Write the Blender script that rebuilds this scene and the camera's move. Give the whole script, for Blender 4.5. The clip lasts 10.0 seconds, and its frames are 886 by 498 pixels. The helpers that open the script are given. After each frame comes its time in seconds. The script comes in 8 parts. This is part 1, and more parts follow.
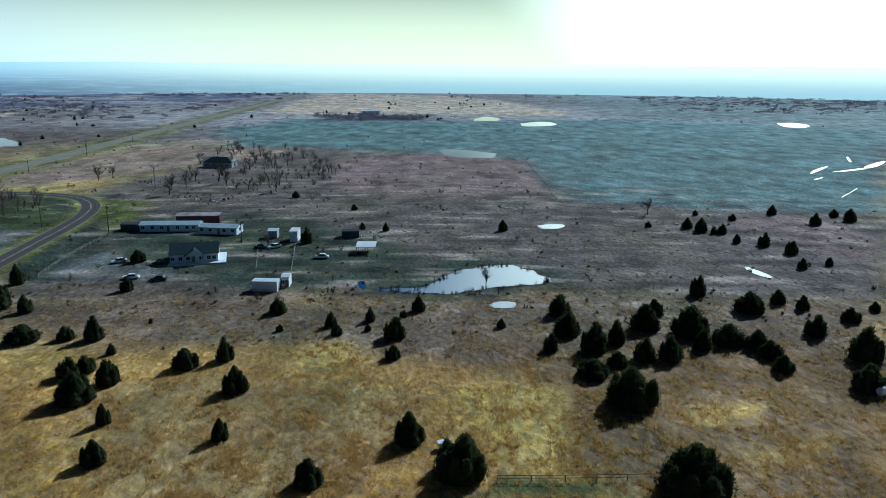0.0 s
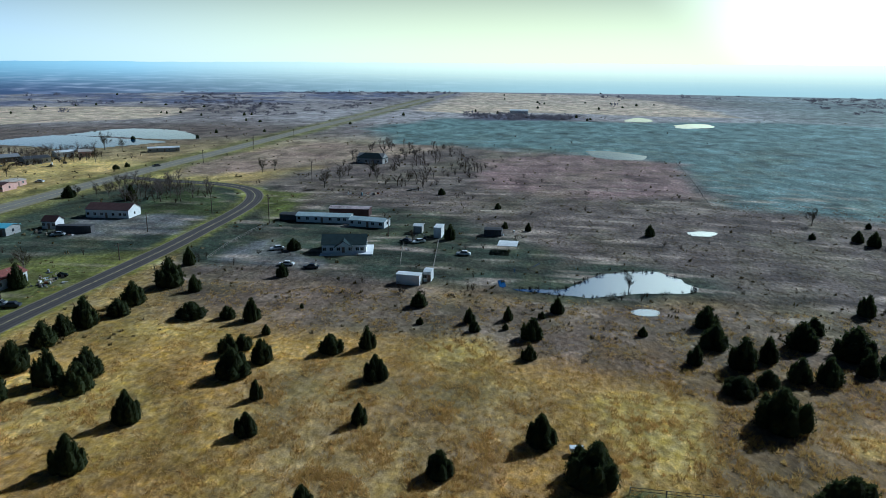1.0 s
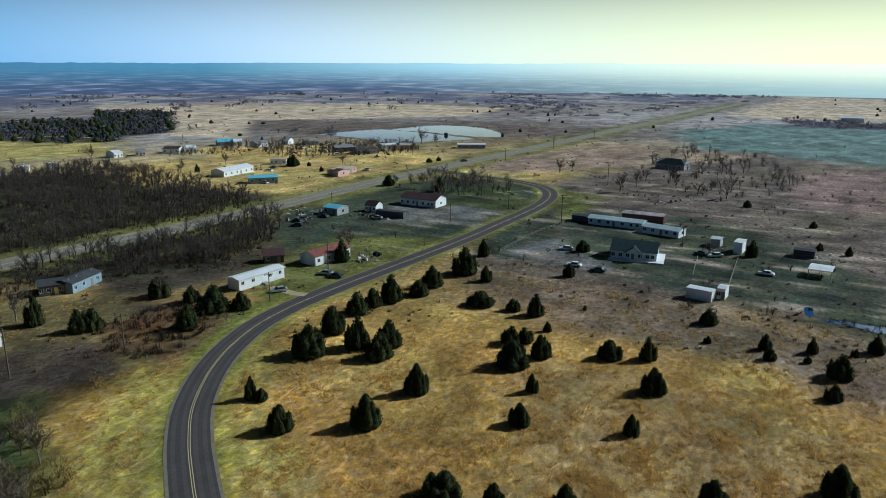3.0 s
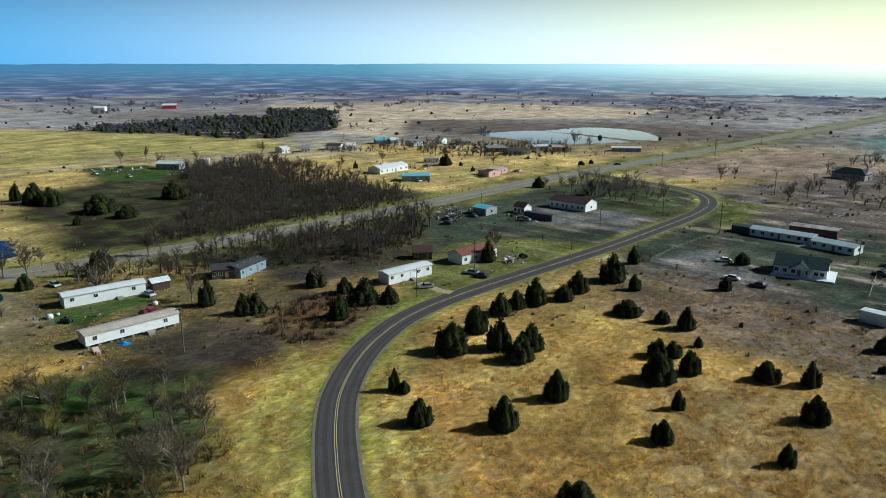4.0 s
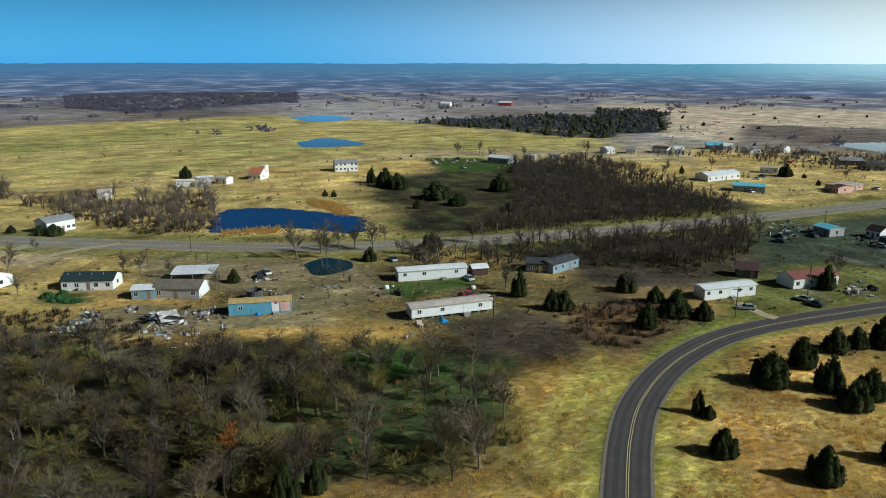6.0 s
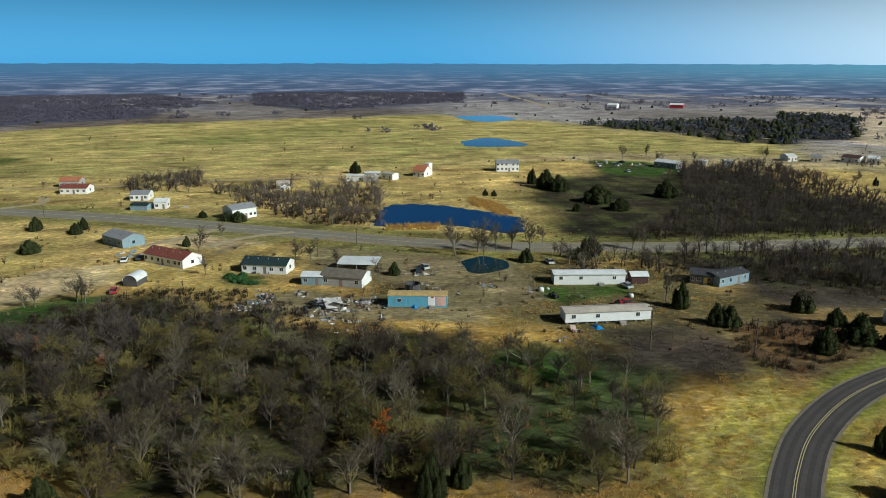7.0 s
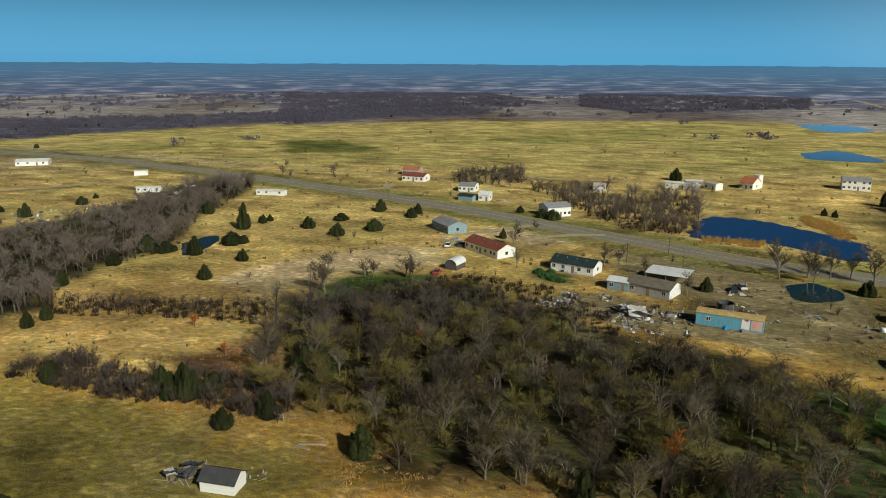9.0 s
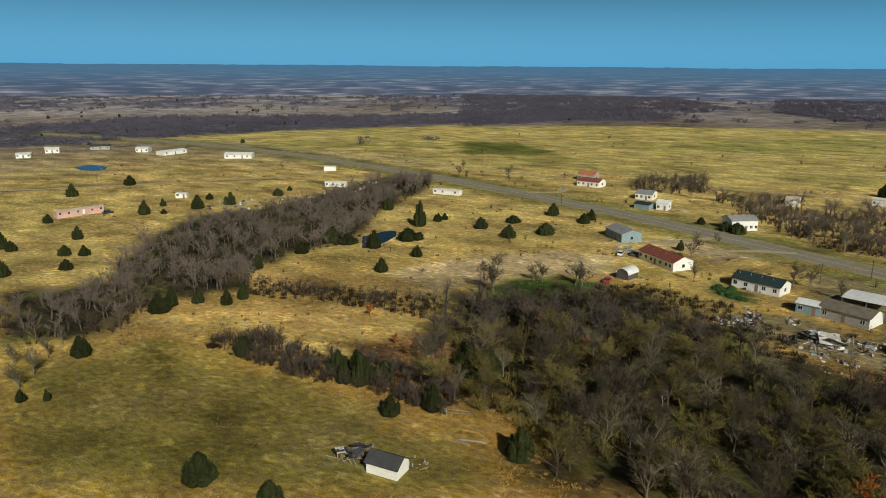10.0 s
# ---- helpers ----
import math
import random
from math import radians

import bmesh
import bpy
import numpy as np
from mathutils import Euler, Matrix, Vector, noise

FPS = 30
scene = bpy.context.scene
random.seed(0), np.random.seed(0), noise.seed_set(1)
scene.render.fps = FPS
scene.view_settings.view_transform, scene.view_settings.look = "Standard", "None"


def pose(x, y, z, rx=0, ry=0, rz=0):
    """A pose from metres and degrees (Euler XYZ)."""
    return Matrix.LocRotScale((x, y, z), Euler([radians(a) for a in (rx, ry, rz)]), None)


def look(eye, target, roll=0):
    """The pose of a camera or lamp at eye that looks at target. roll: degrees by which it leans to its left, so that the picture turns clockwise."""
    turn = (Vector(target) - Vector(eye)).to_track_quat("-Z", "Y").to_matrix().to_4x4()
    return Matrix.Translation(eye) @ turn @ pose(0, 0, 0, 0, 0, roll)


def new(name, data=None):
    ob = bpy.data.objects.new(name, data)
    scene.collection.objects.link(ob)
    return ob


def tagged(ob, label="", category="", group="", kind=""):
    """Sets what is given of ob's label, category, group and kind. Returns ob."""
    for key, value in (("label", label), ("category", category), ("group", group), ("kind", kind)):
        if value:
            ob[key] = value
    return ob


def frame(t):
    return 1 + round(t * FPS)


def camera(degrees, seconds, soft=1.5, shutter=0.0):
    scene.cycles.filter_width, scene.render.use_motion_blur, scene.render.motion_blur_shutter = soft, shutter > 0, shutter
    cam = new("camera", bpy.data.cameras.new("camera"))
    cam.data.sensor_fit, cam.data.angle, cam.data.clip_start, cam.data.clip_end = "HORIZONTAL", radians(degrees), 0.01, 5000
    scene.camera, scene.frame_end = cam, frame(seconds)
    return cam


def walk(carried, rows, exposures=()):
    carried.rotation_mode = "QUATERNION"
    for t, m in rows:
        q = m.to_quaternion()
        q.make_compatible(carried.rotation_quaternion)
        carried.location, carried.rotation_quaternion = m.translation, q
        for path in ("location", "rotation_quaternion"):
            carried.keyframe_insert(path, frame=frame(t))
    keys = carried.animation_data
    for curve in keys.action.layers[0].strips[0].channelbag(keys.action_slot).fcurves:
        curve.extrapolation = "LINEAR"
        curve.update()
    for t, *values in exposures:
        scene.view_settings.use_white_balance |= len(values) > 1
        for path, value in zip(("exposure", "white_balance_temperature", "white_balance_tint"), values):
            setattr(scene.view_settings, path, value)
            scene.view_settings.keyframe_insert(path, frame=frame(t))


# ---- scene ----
cam = camera(63.06, 10.0, soft=0.6)
ROWS = [
    (0, 0.00, 0.00, 58.00, -0.00, -14.36, 0.39),
    (0.5, 0.07, -0.21, 58.06, 5.88, -14.41, 0.37),
    (1, 0.14, -0.43, 58.12, 11.57, -14.47, 0.32),
    (1.5, 0.22, -0.65, 58.20, 17.26, -14.50, 0.28),
    (2, 0.32, -0.85, 58.30, 23.06, -14.50, 0.21),
    (2.5, 0.42, -1.00, 58.42, 28.99, -14.48, 0.19),
    (4, 0.56, -1.07, 58.95, 46.91, -14.43, -0.01),
    (4.5, 0.37, -0.99, 59.06, 53.04, -14.43, -0.00),
    (5, 0.15, -0.91, 59.15, 59.34, -14.42, -0.01),
    (5.5, -0.01, -0.87, 59.24, 65.66, -14.46, 0.06),
    (7, -0.16, -1.03, 59.35, 84.93, -14.45, 0.07),
    (7.5, 0.04, -1.12, 59.47, 90.87, -14.49, 0.16),
    (8, 0.28, -1.20, 59.62, 97.10, -14.49, 0.30),
    (8.5, 0.57, -1.26, 59.79, 103.33, -14.46, 0.38),
    (9, 0.91, -1.30, 59.95, 109.79, -14.43, 0.34),
    (9.5, 1.25, -1.31, 60.11, 116.62, -14.36, 0.40),
    (10, 1.57, -1.34, 60.25, 123.59, -14.31, 0.43),
]
walk(cam, [(t, pose(x, y, z, 0, 0, yaw) @ pose(0, 0, 0, 90 + pitch) @ pose(0, 0, 0, 0, 0, roll)) for t, x, y, z, yaw, pitch, roll in ROWS],
     exposures=[(0.0, -0.38, 4150, 2), (1.2, -0.38, 4300, 4), (2.5, -0.42, 4500, 4), (4.0, -0.1, 4850, 3), (5.0, -0.42, 4700, 3), (5.7, -0.2, 4900, 3), (7.5, -0.28, 5200, 3), (10.0, -0.38, 5850, 5)])

# ---- light ----
SUN_AZIMUTH, SUN_HEIGHT = 36.0, 33.0
world = bpy.data.worlds.new("sky")
scene.world = world
world.use_nodes = True
wn = world.node_tree.nodes
sky = wn.new("ShaderNodeTexSky")
sky.sky_type, sky.sun_disc = "NISHITA", False
sky.sun_elevation, sky.sun_rotation = radians(SUN_HEIGHT), radians(SUN_AZIMUTH)
sky.altitude, sky.air_density, sky.dust_density, sky.ozone_density = 100, 1.0, 0.6, 3.0
az, el = radians(SUN_AZIMUTH), radians(SUN_HEIGHT)
TOWARD_SUN = Vector((math.sin(az) * math.cos(el), math.cos(az) * math.cos(el), math.sin(el)))
HAZE_BLUE, HAZE_PALE, HAZE_SUNWARD = (0.060, 0.240, 0.390), (0.52, 0.55, 0.52), (0.93, 0.79, 0.35)


def sunward(tree, direction, low, high):
    """How much a direction lies on the sun's side, 0 to 1."""
    n, l = tree.nodes, tree.links
    dot, fade = n.new("ShaderNodeVectorMath"), n.new("ShaderNodeMapRange")
    dot.operation = "DOT_PRODUCT"
    dot.inputs[1].default_value = TOWARD_SUN
    l.new(direction, dot.inputs[0])
    fade.interpolation_type = "SMOOTHSTEP"
    fade.inputs["From Min"].default_value, fade.inputs["From Max"].default_value = low, high
    l.new(dot.outputs["Value"], fade.inputs["Value"])
    return fade.outputs[0]


# clear sky, whitened by haze towards the horizon and towards the sun
wl = world.node_tree.links
where = wn.new("ShaderNodeTexCoord")
split = wn.new("ShaderNodeSeparateXYZ")
wl.new(where.outputs["Generated"], split.inputs[0])
low_sky = wn.new("ShaderNodeMapRange")
low_sky.interpolation_type = "SMOOTHSTEP"
for key, value in (("From Min", 0.0), ("From Max", 0.175), ("To Min", 1.0), ("To Max", 0.0)):
    low_sky.inputs[key].default_value = value
wl.new(split.outputs["Z"], low_sky.inputs["Value"])
haze = wn.new("ShaderNodeValToRGB")
stops = haze.color_ramp.elements
stops[0].color, stops[1].color = (*HAZE_BLUE, 1), (*HAZE_SUNWARD, 1)
stops.new(0.5).color = (*HAZE_PALE, 1)
wl.new(sunward(world.node_tree, where.outputs["Generated"], -0.50, 0.72), haze.inputs["Fac"])
thick = wn.new("ShaderNodeMath")
thick.operation = "MULTIPLY"
thick.inputs[1].default_value = 1.7
wl.new(low_sky.outputs[0], thick.inputs[0])
clear, veil, both = wn.new("ShaderNodeVectorMath"), wn.new("ShaderNodeVectorMath"), wn.new("ShaderNodeVectorMath")
clear.operation = veil.operation = "SCALE"
clear.inputs["Scale"].default_value = 0.012
wl.new(sky.outputs[0], clear.inputs[0])
wl.new(haze.outputs["Color"], veil.inputs[0])
wl.new(thick.outputs[0], veil.inputs["Scale"])
both.operation = "ADD"
wl.new(clear.outputs[0], both.inputs[0])
wl.new(veil.outputs[0], both.inputs[1])
aureole, bright = wn.new("ShaderNodeVectorMath"), wn.new("ShaderNodeVectorMath")
aureole.operation, bright.operation = "SCALE", "ADD"
aureole.inputs[0].default_value = (5.0, 4.3, 2.5)
mid_sky, glow = wn.new("ShaderNodeMapRange"), wn.new("ShaderNodeMath")
mid_sky.interpolation_type, glow.operation = "SMOOTHSTEP", "MULTIPLY"
for key, value in (("From Min", 0.0), ("From Max", 0.6), ("To Min", 1.0), ("To Max", 0.0)):
    mid_sky.inputs[key].default_value = value
wl.new(split.outputs["Z"], mid_sky.inputs["Value"])
wl.new(mid_sky.outputs[0], glow.inputs[0])
wl.new(sunward(world.node_tree, where.outputs["Generated"], 0.74, 0.92), glow.inputs[1])
wl.new(glow.outputs[0], aureole.inputs["Scale"])
wl.new(both.outputs[0], bright.inputs[0])
wl.new(aureole.outputs[0], bright.inputs[1])
wl.new(bright.outputs[0], wn["Background"].inputs["Color"])
wn["Background"].inputs["Strength"].default_value = 1.0

sun_data = bpy.data.lights.new("sun", "SUN")
sun_data.energy, sun_data.angle, sun_data.color = 5.0, radians(0.53), (1.0, 0.90, 0.74)
sun = new("sun", sun_data)
sun.matrix_world = look(TOWARD_SUN * 200, (0, 0, 0))

# ---- materials ----


def material(name, colour, rough=0.8, scale=1.0, vary=0.25, bump=0.0, metal=0.0, streak=None, per_object=0.0):
    """A surface whose colour varies at two scales, with fine relief."""
    m = bpy.data.materials.new(name)
    m.use_nodes = True
    n, l = m.node_tree.nodes, m.node_tree.links
    b = n["Principled BSDF"]
    b.inputs["Roughness"].default_value, b.inputs["Metallic"].default_value = rough, metal
    b.inputs["Specular IOR Level"].default_value = 0.12 if rough > 0.88 else 0.5
    co = n.new("ShaderNodeTexCoord")
    mp = n.new("ShaderNodeMapping")
    mp.inputs["Scale"].default_value = streak or (1, 1, 1)
    l.new(co.outputs["Object"], mp.inputs["Vector"])
    big, fine = n.new("ShaderNodeTexNoise"), n.new("ShaderNodeTexNoise")
    big.inputs["Scale"].default_value, fine.inputs["Scale"].default_value = scale, scale * 7
    big.inputs["Detail"].default_value, fine.inputs["Detail"].default_value = 3, 4
    l.new(mp.outputs[0], big.inputs["Vector"])
    l.new(mp.outputs[0], fine.inputs["Vector"])
    add = n.new("ShaderNodeMath")
    add.operation = "ADD"
    l.new(big.outputs["Fac"], add.inputs[0])
    l.new(fine.outputs["Fac"], add.inputs[1])
    rng = n.new("ShaderNodeMapRange")
    rng.inputs["From Min"].default_value, rng.inputs["From Max"].default_value = 0.6, 1.4
    rng.inputs["To Min"].default_value, rng.inputs["To Max"].default_value = 1 - vary, 1 + vary
    l.new(add.outputs[0], rng.inputs["Value"])
    value = rng.outputs[0]
    if per_object:
        info, r2, mul = n.new("ShaderNodeObjectInfo"), n.new("ShaderNodeMapRange"), n.new("ShaderNodeMath")
        r2.inputs["To Min"].default_value, r2.inputs["To Max"].default_value = 1 - per_object, 1 + per_object
        l.new(info.outputs["Random"], r2.inputs["Value"])
        mul.operation = "MULTIPLY"
        l.new(value, mul.inputs[0])
        l.new(r2.outputs[0], mul.inputs[1])
        value = mul.outputs[0]
    hsv = n.new("ShaderNodeHueSaturation")
    hsv.inputs["Color"].default_value = (*colour, 1)
    l.new(value, hsv.inputs["Value"])
    l.new(hsv.outputs[0], b.inputs["Base Color"])
    if bump:
        bp = n.new("ShaderNodeBump")
        bp.inputs["Strength"].default_value, bp.inputs["Distance"].default_value = 1.0, bump
        l.new(fine.outputs["Fac"], bp.inputs["Height"])
        l.new(bp.outputs[0], b.inputs["Normal"])
    return m


WHITE_SIDING = material("white_siding", (0.74, 0.74, 0.72), 0.6, 0.5, 0.12, 0.01, streak=(1, 1, 6))
GREY_SIDING = material("grey_siding", (0.34, 0.33, 0.31), 0.8, 0.6, 0.3, 0.01, streak=(1, 1, 6))
DARK_SIDING = material("dark_siding", (0.075, 0.07, 0.07), 0.8, 0.6, 0.35, 0.01)
BLUE_SIDING = material("blue_siding", (0.21, 0.29, 0.34), 0.7, 0.6, 0.25, 0.01, streak=(4, 4, 1))
PINK_SIDING = material("pink_siding", (0.58, 0.36, 0.30), 0.7, 0.6, 0.22, 0.01)
POSTS = material("weathered_posts", (0.30, 0.27, 0.23), 0.9, 2.0, 0.3)
WHITE_ROOF = material("white_roof", (0.70, 0.71, 0.70), 0.45, 0.5, 0.18, 0.01)
METAL_ROOF = material("metal_roof", (0.46, 0.54, 0.54), 0.35, 0.5, 0.2, 0.01)
TAN_ROOF = material("tan_roof", (0.46, 0.40, 0.33), 0.7, 0.5, 0.35, 0.01)
GREY_ROOF = material("grey_roof", (0.24, 0.24, 0.25), 0.92, 0.6, 0.25, 0.01)
OLD_ROOF = material("old_roof", (0.155, 0.135, 0.105), 0.92, 0.6, 0.4, 0.01)
PATCHED_ROOF = material("patched_roof", (0.34, 0.28, 0.27), 0.8, 0.35, 0.9, 0.01)
DARK_ROOF = material("dark_roof", (0.06, 0.06, 0.065), 0.92, 0.6, 0.3, 0.01)
RUST_ROOF = material("rust_roof", (0.20, 0.062, 0.042), 0.65, 0.6, 0.35, 0.01)
BROWN_ROOF = material("brown_roof", (0.082, 0.048, 0.045), 0.92, 0.6, 0.25, 0.01)
BLUE_ROOF = material("blue_roof", (0.20, 0.50, 0.62), 0.4, 0.6, 0.15, 0.01)
GREEN_ROOF = material("green_roof", (0.026, 0.042, 0.044), 0.92, 0.6, 0.25, 0.01)
ORANGE_ROOF = material("orange_roof", (0.42, 0.15, 0.07), 0.75, 0.6, 0.25, 0.01)
TURQUOISE_SIDING = material("turquoise_siding", (0.13, 0.33, 0.45), 0.6, 0.8, 0.3, 0.02, streak=(5, 5, 0.4))
YELLOW_ROOF = material("yellow_roof", (0.47, 0.34, 0.13), 0.7, 0.6, 0.45, 0.01)
PINK_ROOF = material("pink_roof", (0.55, 0.42, 0.36), 0.7, 0.6, 0.2, 0.01)
TRIM = material("trim", (0.6, 0.6, 0.58), 0.6, 2, 0.1)
GLASS = material("window_glass", (0.03, 0.035, 0.04), 0.08, 1, 0.1)
YELLOW_PAINT = material("yellow_paint", (0.55, 0.42, 0.10), 0.6, 1, 0.15)
DOOR_PAINT = material("door_paint", (0.22, 0.16, 0.12), 0.6, 1, 0.15)
SILVER_PAINT = material("silver_paint", (0.45, 0.47, 0.49), 0.3, 1, 0.06, metal=0.4)
WHITE_PAINT = material("white_paint", (0.75, 0.75, 0.74), 0.3, 1, 0.06)
DARK_PAINT = material("dark_paint", (0.035, 0.04, 0.05), 0.3, 1, 0.1)
RED_PAINT = material("red_paint", (0.45, 0.03, 0.04), 0.35, 1, 0.12)
RUBBER = material("rubber", (0.02, 0.02, 0.02), 0.9, 2, 0.1)
BARK = material("bark", (0.07, 0.056, 0.042), 0.95, 1.5, 0.35, 0.01, per_object=0.3)
TWIGS = material("bare_twigs", (0.050, 0.035, 0.021), 0.95, 0.4, 0.4, per_object=0.4)
GREY_TWIGS = material("grey_twigs", (0.060, 0.046, 0.034), 0.95, 0.4, 0.4, per_object=0.4)
# darker twig copy with cloud shade in its colour
SHADED_TWIGS = material("shaded_twigs", (0.088, 0.072, 0.062), 0.95, 0.08, 0.45)
PALE_BARK = material("pale_bark", (0.21, 0.18, 0.14), 0.95, 1.5, 0.3, per_object=0.2)
PALE_TWIGS = material("pale_twigs", (0.115, 0.096, 0.062), 0.95, 0.4, 0.4, per_object=0.3)
OLIVE_TWIGS = material("budding_twigs", (0.145, 0.120, 0.034), 0.95, 0.4, 0.4, per_object=0.4)
RUSTY_LEAVES = material("rusty_leaves", (0.36, 0.12, 0.025), 0.9, 0.6, 0.35)
BRUSH = material("brush", (0.040, 0.030, 0.018), 0.95, 0.06, 0.5)
CEDAR_BARK = material("cedar_bark", (0.13, 0.09, 0.06), 0.95, 3, 0.3)
CEDAR_LEAF = material("cedar_leaf", (0.030, 0.036, 0.012), 0.95, 0.7, 0.5, per_object=0.3)
POLE_WOOD = material("pole_wood", (0.13, 0.10, 0.08), 0.9, 3, 0.3)
ASPHALT = material("asphalt", (0.066, 0.059, 0.056), 0.9, 0.25, 0.18, 0.004)
OLD_ASPHALT = material("old_asphalt", (0.235, 0.215, 0.172), 0.92, 0.1, 0.2, 0.004)
YELLOW_LINE = material("yellow_line", (0.50, 0.42, 0.20), 0.7, 2, 0.2)
DRY_GRASS = material("dry_grass", (0.58, 0.366, 0.11), 0.95, 0.05, 0.35)
DEAD_WEEDS = material("dead_weeds", (0.21, 0.125, 0.05), 0.95, 0.1, 0.4)
# bare wood raised to blue-purple, with the haze of distance in its base colour
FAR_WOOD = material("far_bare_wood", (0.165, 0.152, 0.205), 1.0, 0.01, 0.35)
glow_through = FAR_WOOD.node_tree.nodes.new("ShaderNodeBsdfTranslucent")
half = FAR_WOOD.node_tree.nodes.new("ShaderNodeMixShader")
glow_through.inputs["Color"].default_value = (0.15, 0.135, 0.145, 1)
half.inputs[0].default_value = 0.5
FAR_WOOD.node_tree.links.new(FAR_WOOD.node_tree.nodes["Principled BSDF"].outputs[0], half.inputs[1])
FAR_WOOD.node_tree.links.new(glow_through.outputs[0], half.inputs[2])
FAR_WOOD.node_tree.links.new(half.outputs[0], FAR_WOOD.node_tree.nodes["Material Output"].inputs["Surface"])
for woods in (FAR_WOOD,):
    nt = woods.node_tree
    shape, up_normal, unit_normal = nt.nodes.new("ShaderNodeNewGeometry"), nt.nodes.new("ShaderNodeVectorMath"), nt.nodes.new("ShaderNodeVectorMath")
    up_normal.operation, unit_normal.operation = "ADD", "NORMALIZE"
    up_normal.inputs[1].default_value = (0, 0, 2.2)
    nt.links.new(shape.outputs["Normal"], up_normal.inputs[0])
    nt.links.new(up_normal.outputs[0], unit_normal.inputs[0])
    nt.links.new(unit_normal.outputs[0], nt.nodes["Principled BSDF"].inputs["Normal"])
BROWN_GRASS = material("brown_grass", (0.20, 0.155, 0.105), 0.95, 0.05, 0.4)
MEADOW_GRASS = material("meadow_grass", (0.25, 0.20, 0.05), 0.95, 0.05, 0.35)
for leafy, tint in ((CEDAR_LEAF, (0.10, 0.12, 0.04, 1)), (DRY_GRASS, (0.60, 0.42, 0.12, 1)), (BROWN_GRASS, (0.22, 0.17, 0.11, 1)), (MEADOW_GRASS, (0.24, 0.20, 0.05, 1))):
    nt = leafy.node_tree
    thin, blend_in = nt.nodes.new("ShaderNodeBsdfTranslucent"), nt.nodes.new("ShaderNodeMixShader")
    thin.inputs["Color"].default_value = tint
    blend_in.inputs[0].default_value = 0.2 if leafy == CEDAR_LEAF else 0.5
    nt.links.new(nt.nodes["Principled BSDF"].outputs[0], blend_in.inputs[1])
    nt.links.new(thin.outputs[0], blend_in.inputs[2])
    nt.links.new(blend_in.outputs[0], nt.nodes["Material Output"].inputs["Surface"])
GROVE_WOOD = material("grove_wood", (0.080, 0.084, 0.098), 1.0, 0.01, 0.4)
GREY_BARK = material("grey_bark", (0.125, 0.100, 0.078), 0.95, 1.5, 0.3)
SCRUB_TUFT = material("scrub_tuft", (0.17, 0.13, 0.06), 0.95, 0.05, 0.5)
# lighter twig copy with sunlight in its colour
SUNLIT_TWIGS = material("sunlit_twigs", (0.160, 0.130, 0.110), 0.95, 0.08, 0.45)
SCRAP = material("scrap", (0.45, 0.43, 0.40), 0.7, 0.3, 0.6)

# ---- meshes ----


class Geo:
    """Gathers corners and faces for one mesh."""

    def __init__(self):
        self.v, self.f = [], []

    def add(self, verts, faces):
        o = len(self.v)
        self.v += [tuple(p) for p in verts]
        self.f += [tuple(i + o for i in f) for f in faces]

    def box(self, x0, y0, z0, x1, y1, z1):
        self.add([(x, y, z) for z in (z0, z1) for y in (y0, y1) for x in (x0, x1)],
                 [(0, 2, 3, 1), (4, 5, 7, 6), (0, 1, 5, 4), (2, 6, 7, 3), (0, 4, 6, 2), (1, 3, 7, 5)])

    def tube(self, a, b, ra, rb, n=5):
        a, b = Vector(a), Vector(b)
        d = (b - a).normalized()
        u = d.cross(Vector((0, 0, 1)) if abs(d.z) < 0.9 else Vector((1, 0, 0))).normalized()
        w = d.cross(u)
        ring = [u * math.cos(k * math.tau / n) + w * math.sin(k * math.tau / n) for k in range(n)]
        self.add([a + r * ra for r in ring] + [b + r * rb for r in ring],
                 [(k, (k + 1) % n, n + (k + 1) % n, n + k) for k in range(n)] + [tuple(range(n, 2 * n)), tuple(range(n))[::-1]])

    def mesh(self, name, mat, smooth=False):
        me = bpy.data.meshes.new(name)
        me.from_pydata(self.v, [], self.f)
        me.materials.append(mat)
        if smooth:
            me.shade_smooth()
        me.update()
        return me


def part(name, geo, mat, parent=None, label="", smooth=False):
    ob = new(name, geo if isinstance(geo, bpy.types.Mesh) else geo.mesh(name, mat, smooth))
    ob.parent = parent
    return tagged(ob, label)


def root(name, label, category, x, y, angle=0.0, group="", z=None):
    ob = new(name)
    ob.matrix_basis = pose(x, y, height(x, y) if z is None else z, 0, 0, angle)
    return tagged(ob, label, category, group)


def height(x, y):
    """The ground rises slowly towards the horizon."""
    s = min(max((math.hypot(x, y) - 1500) / 3400, 0), 1)
    return 44 * s ** 1.5


# ---- ground ----
# MEADOW, SCRUB, GREEN, LAWN and VERGE are darkened: cloud shade put into the colour
GOLD, STUBBLE, YARD = (0.41, 0.246, 0.058), (0.148, 0.116, 0.094), (0.044, 0.056, 0.036)
GRAVEL, HAZY_FIELD, RED = (0.14, 0.138, 0.135), (0.145, 0.205, 0.185), (0.225, 0.150, 0.128)
PALE, BRIGHT, GREEN = (0.52, 0.41, 0.28), (0.56, 0.40, 0.125), (0.105, 0.118, 0.022)
# the woodland floor is brown litter, blackened with the shade of trees and cloud
PASTURE, LUSH, SHADED_WOODFLOOR = (0.45, 0.355, 0.115), (0.050, 0.088, 0.014), (0.028, 0.024, 0.014)
ROSY = (0.30, 0.215, 0.15)
MEADOW, SCRUB = (0.185, 0.145, 0.035), (0.058, 0.046, 0.034)
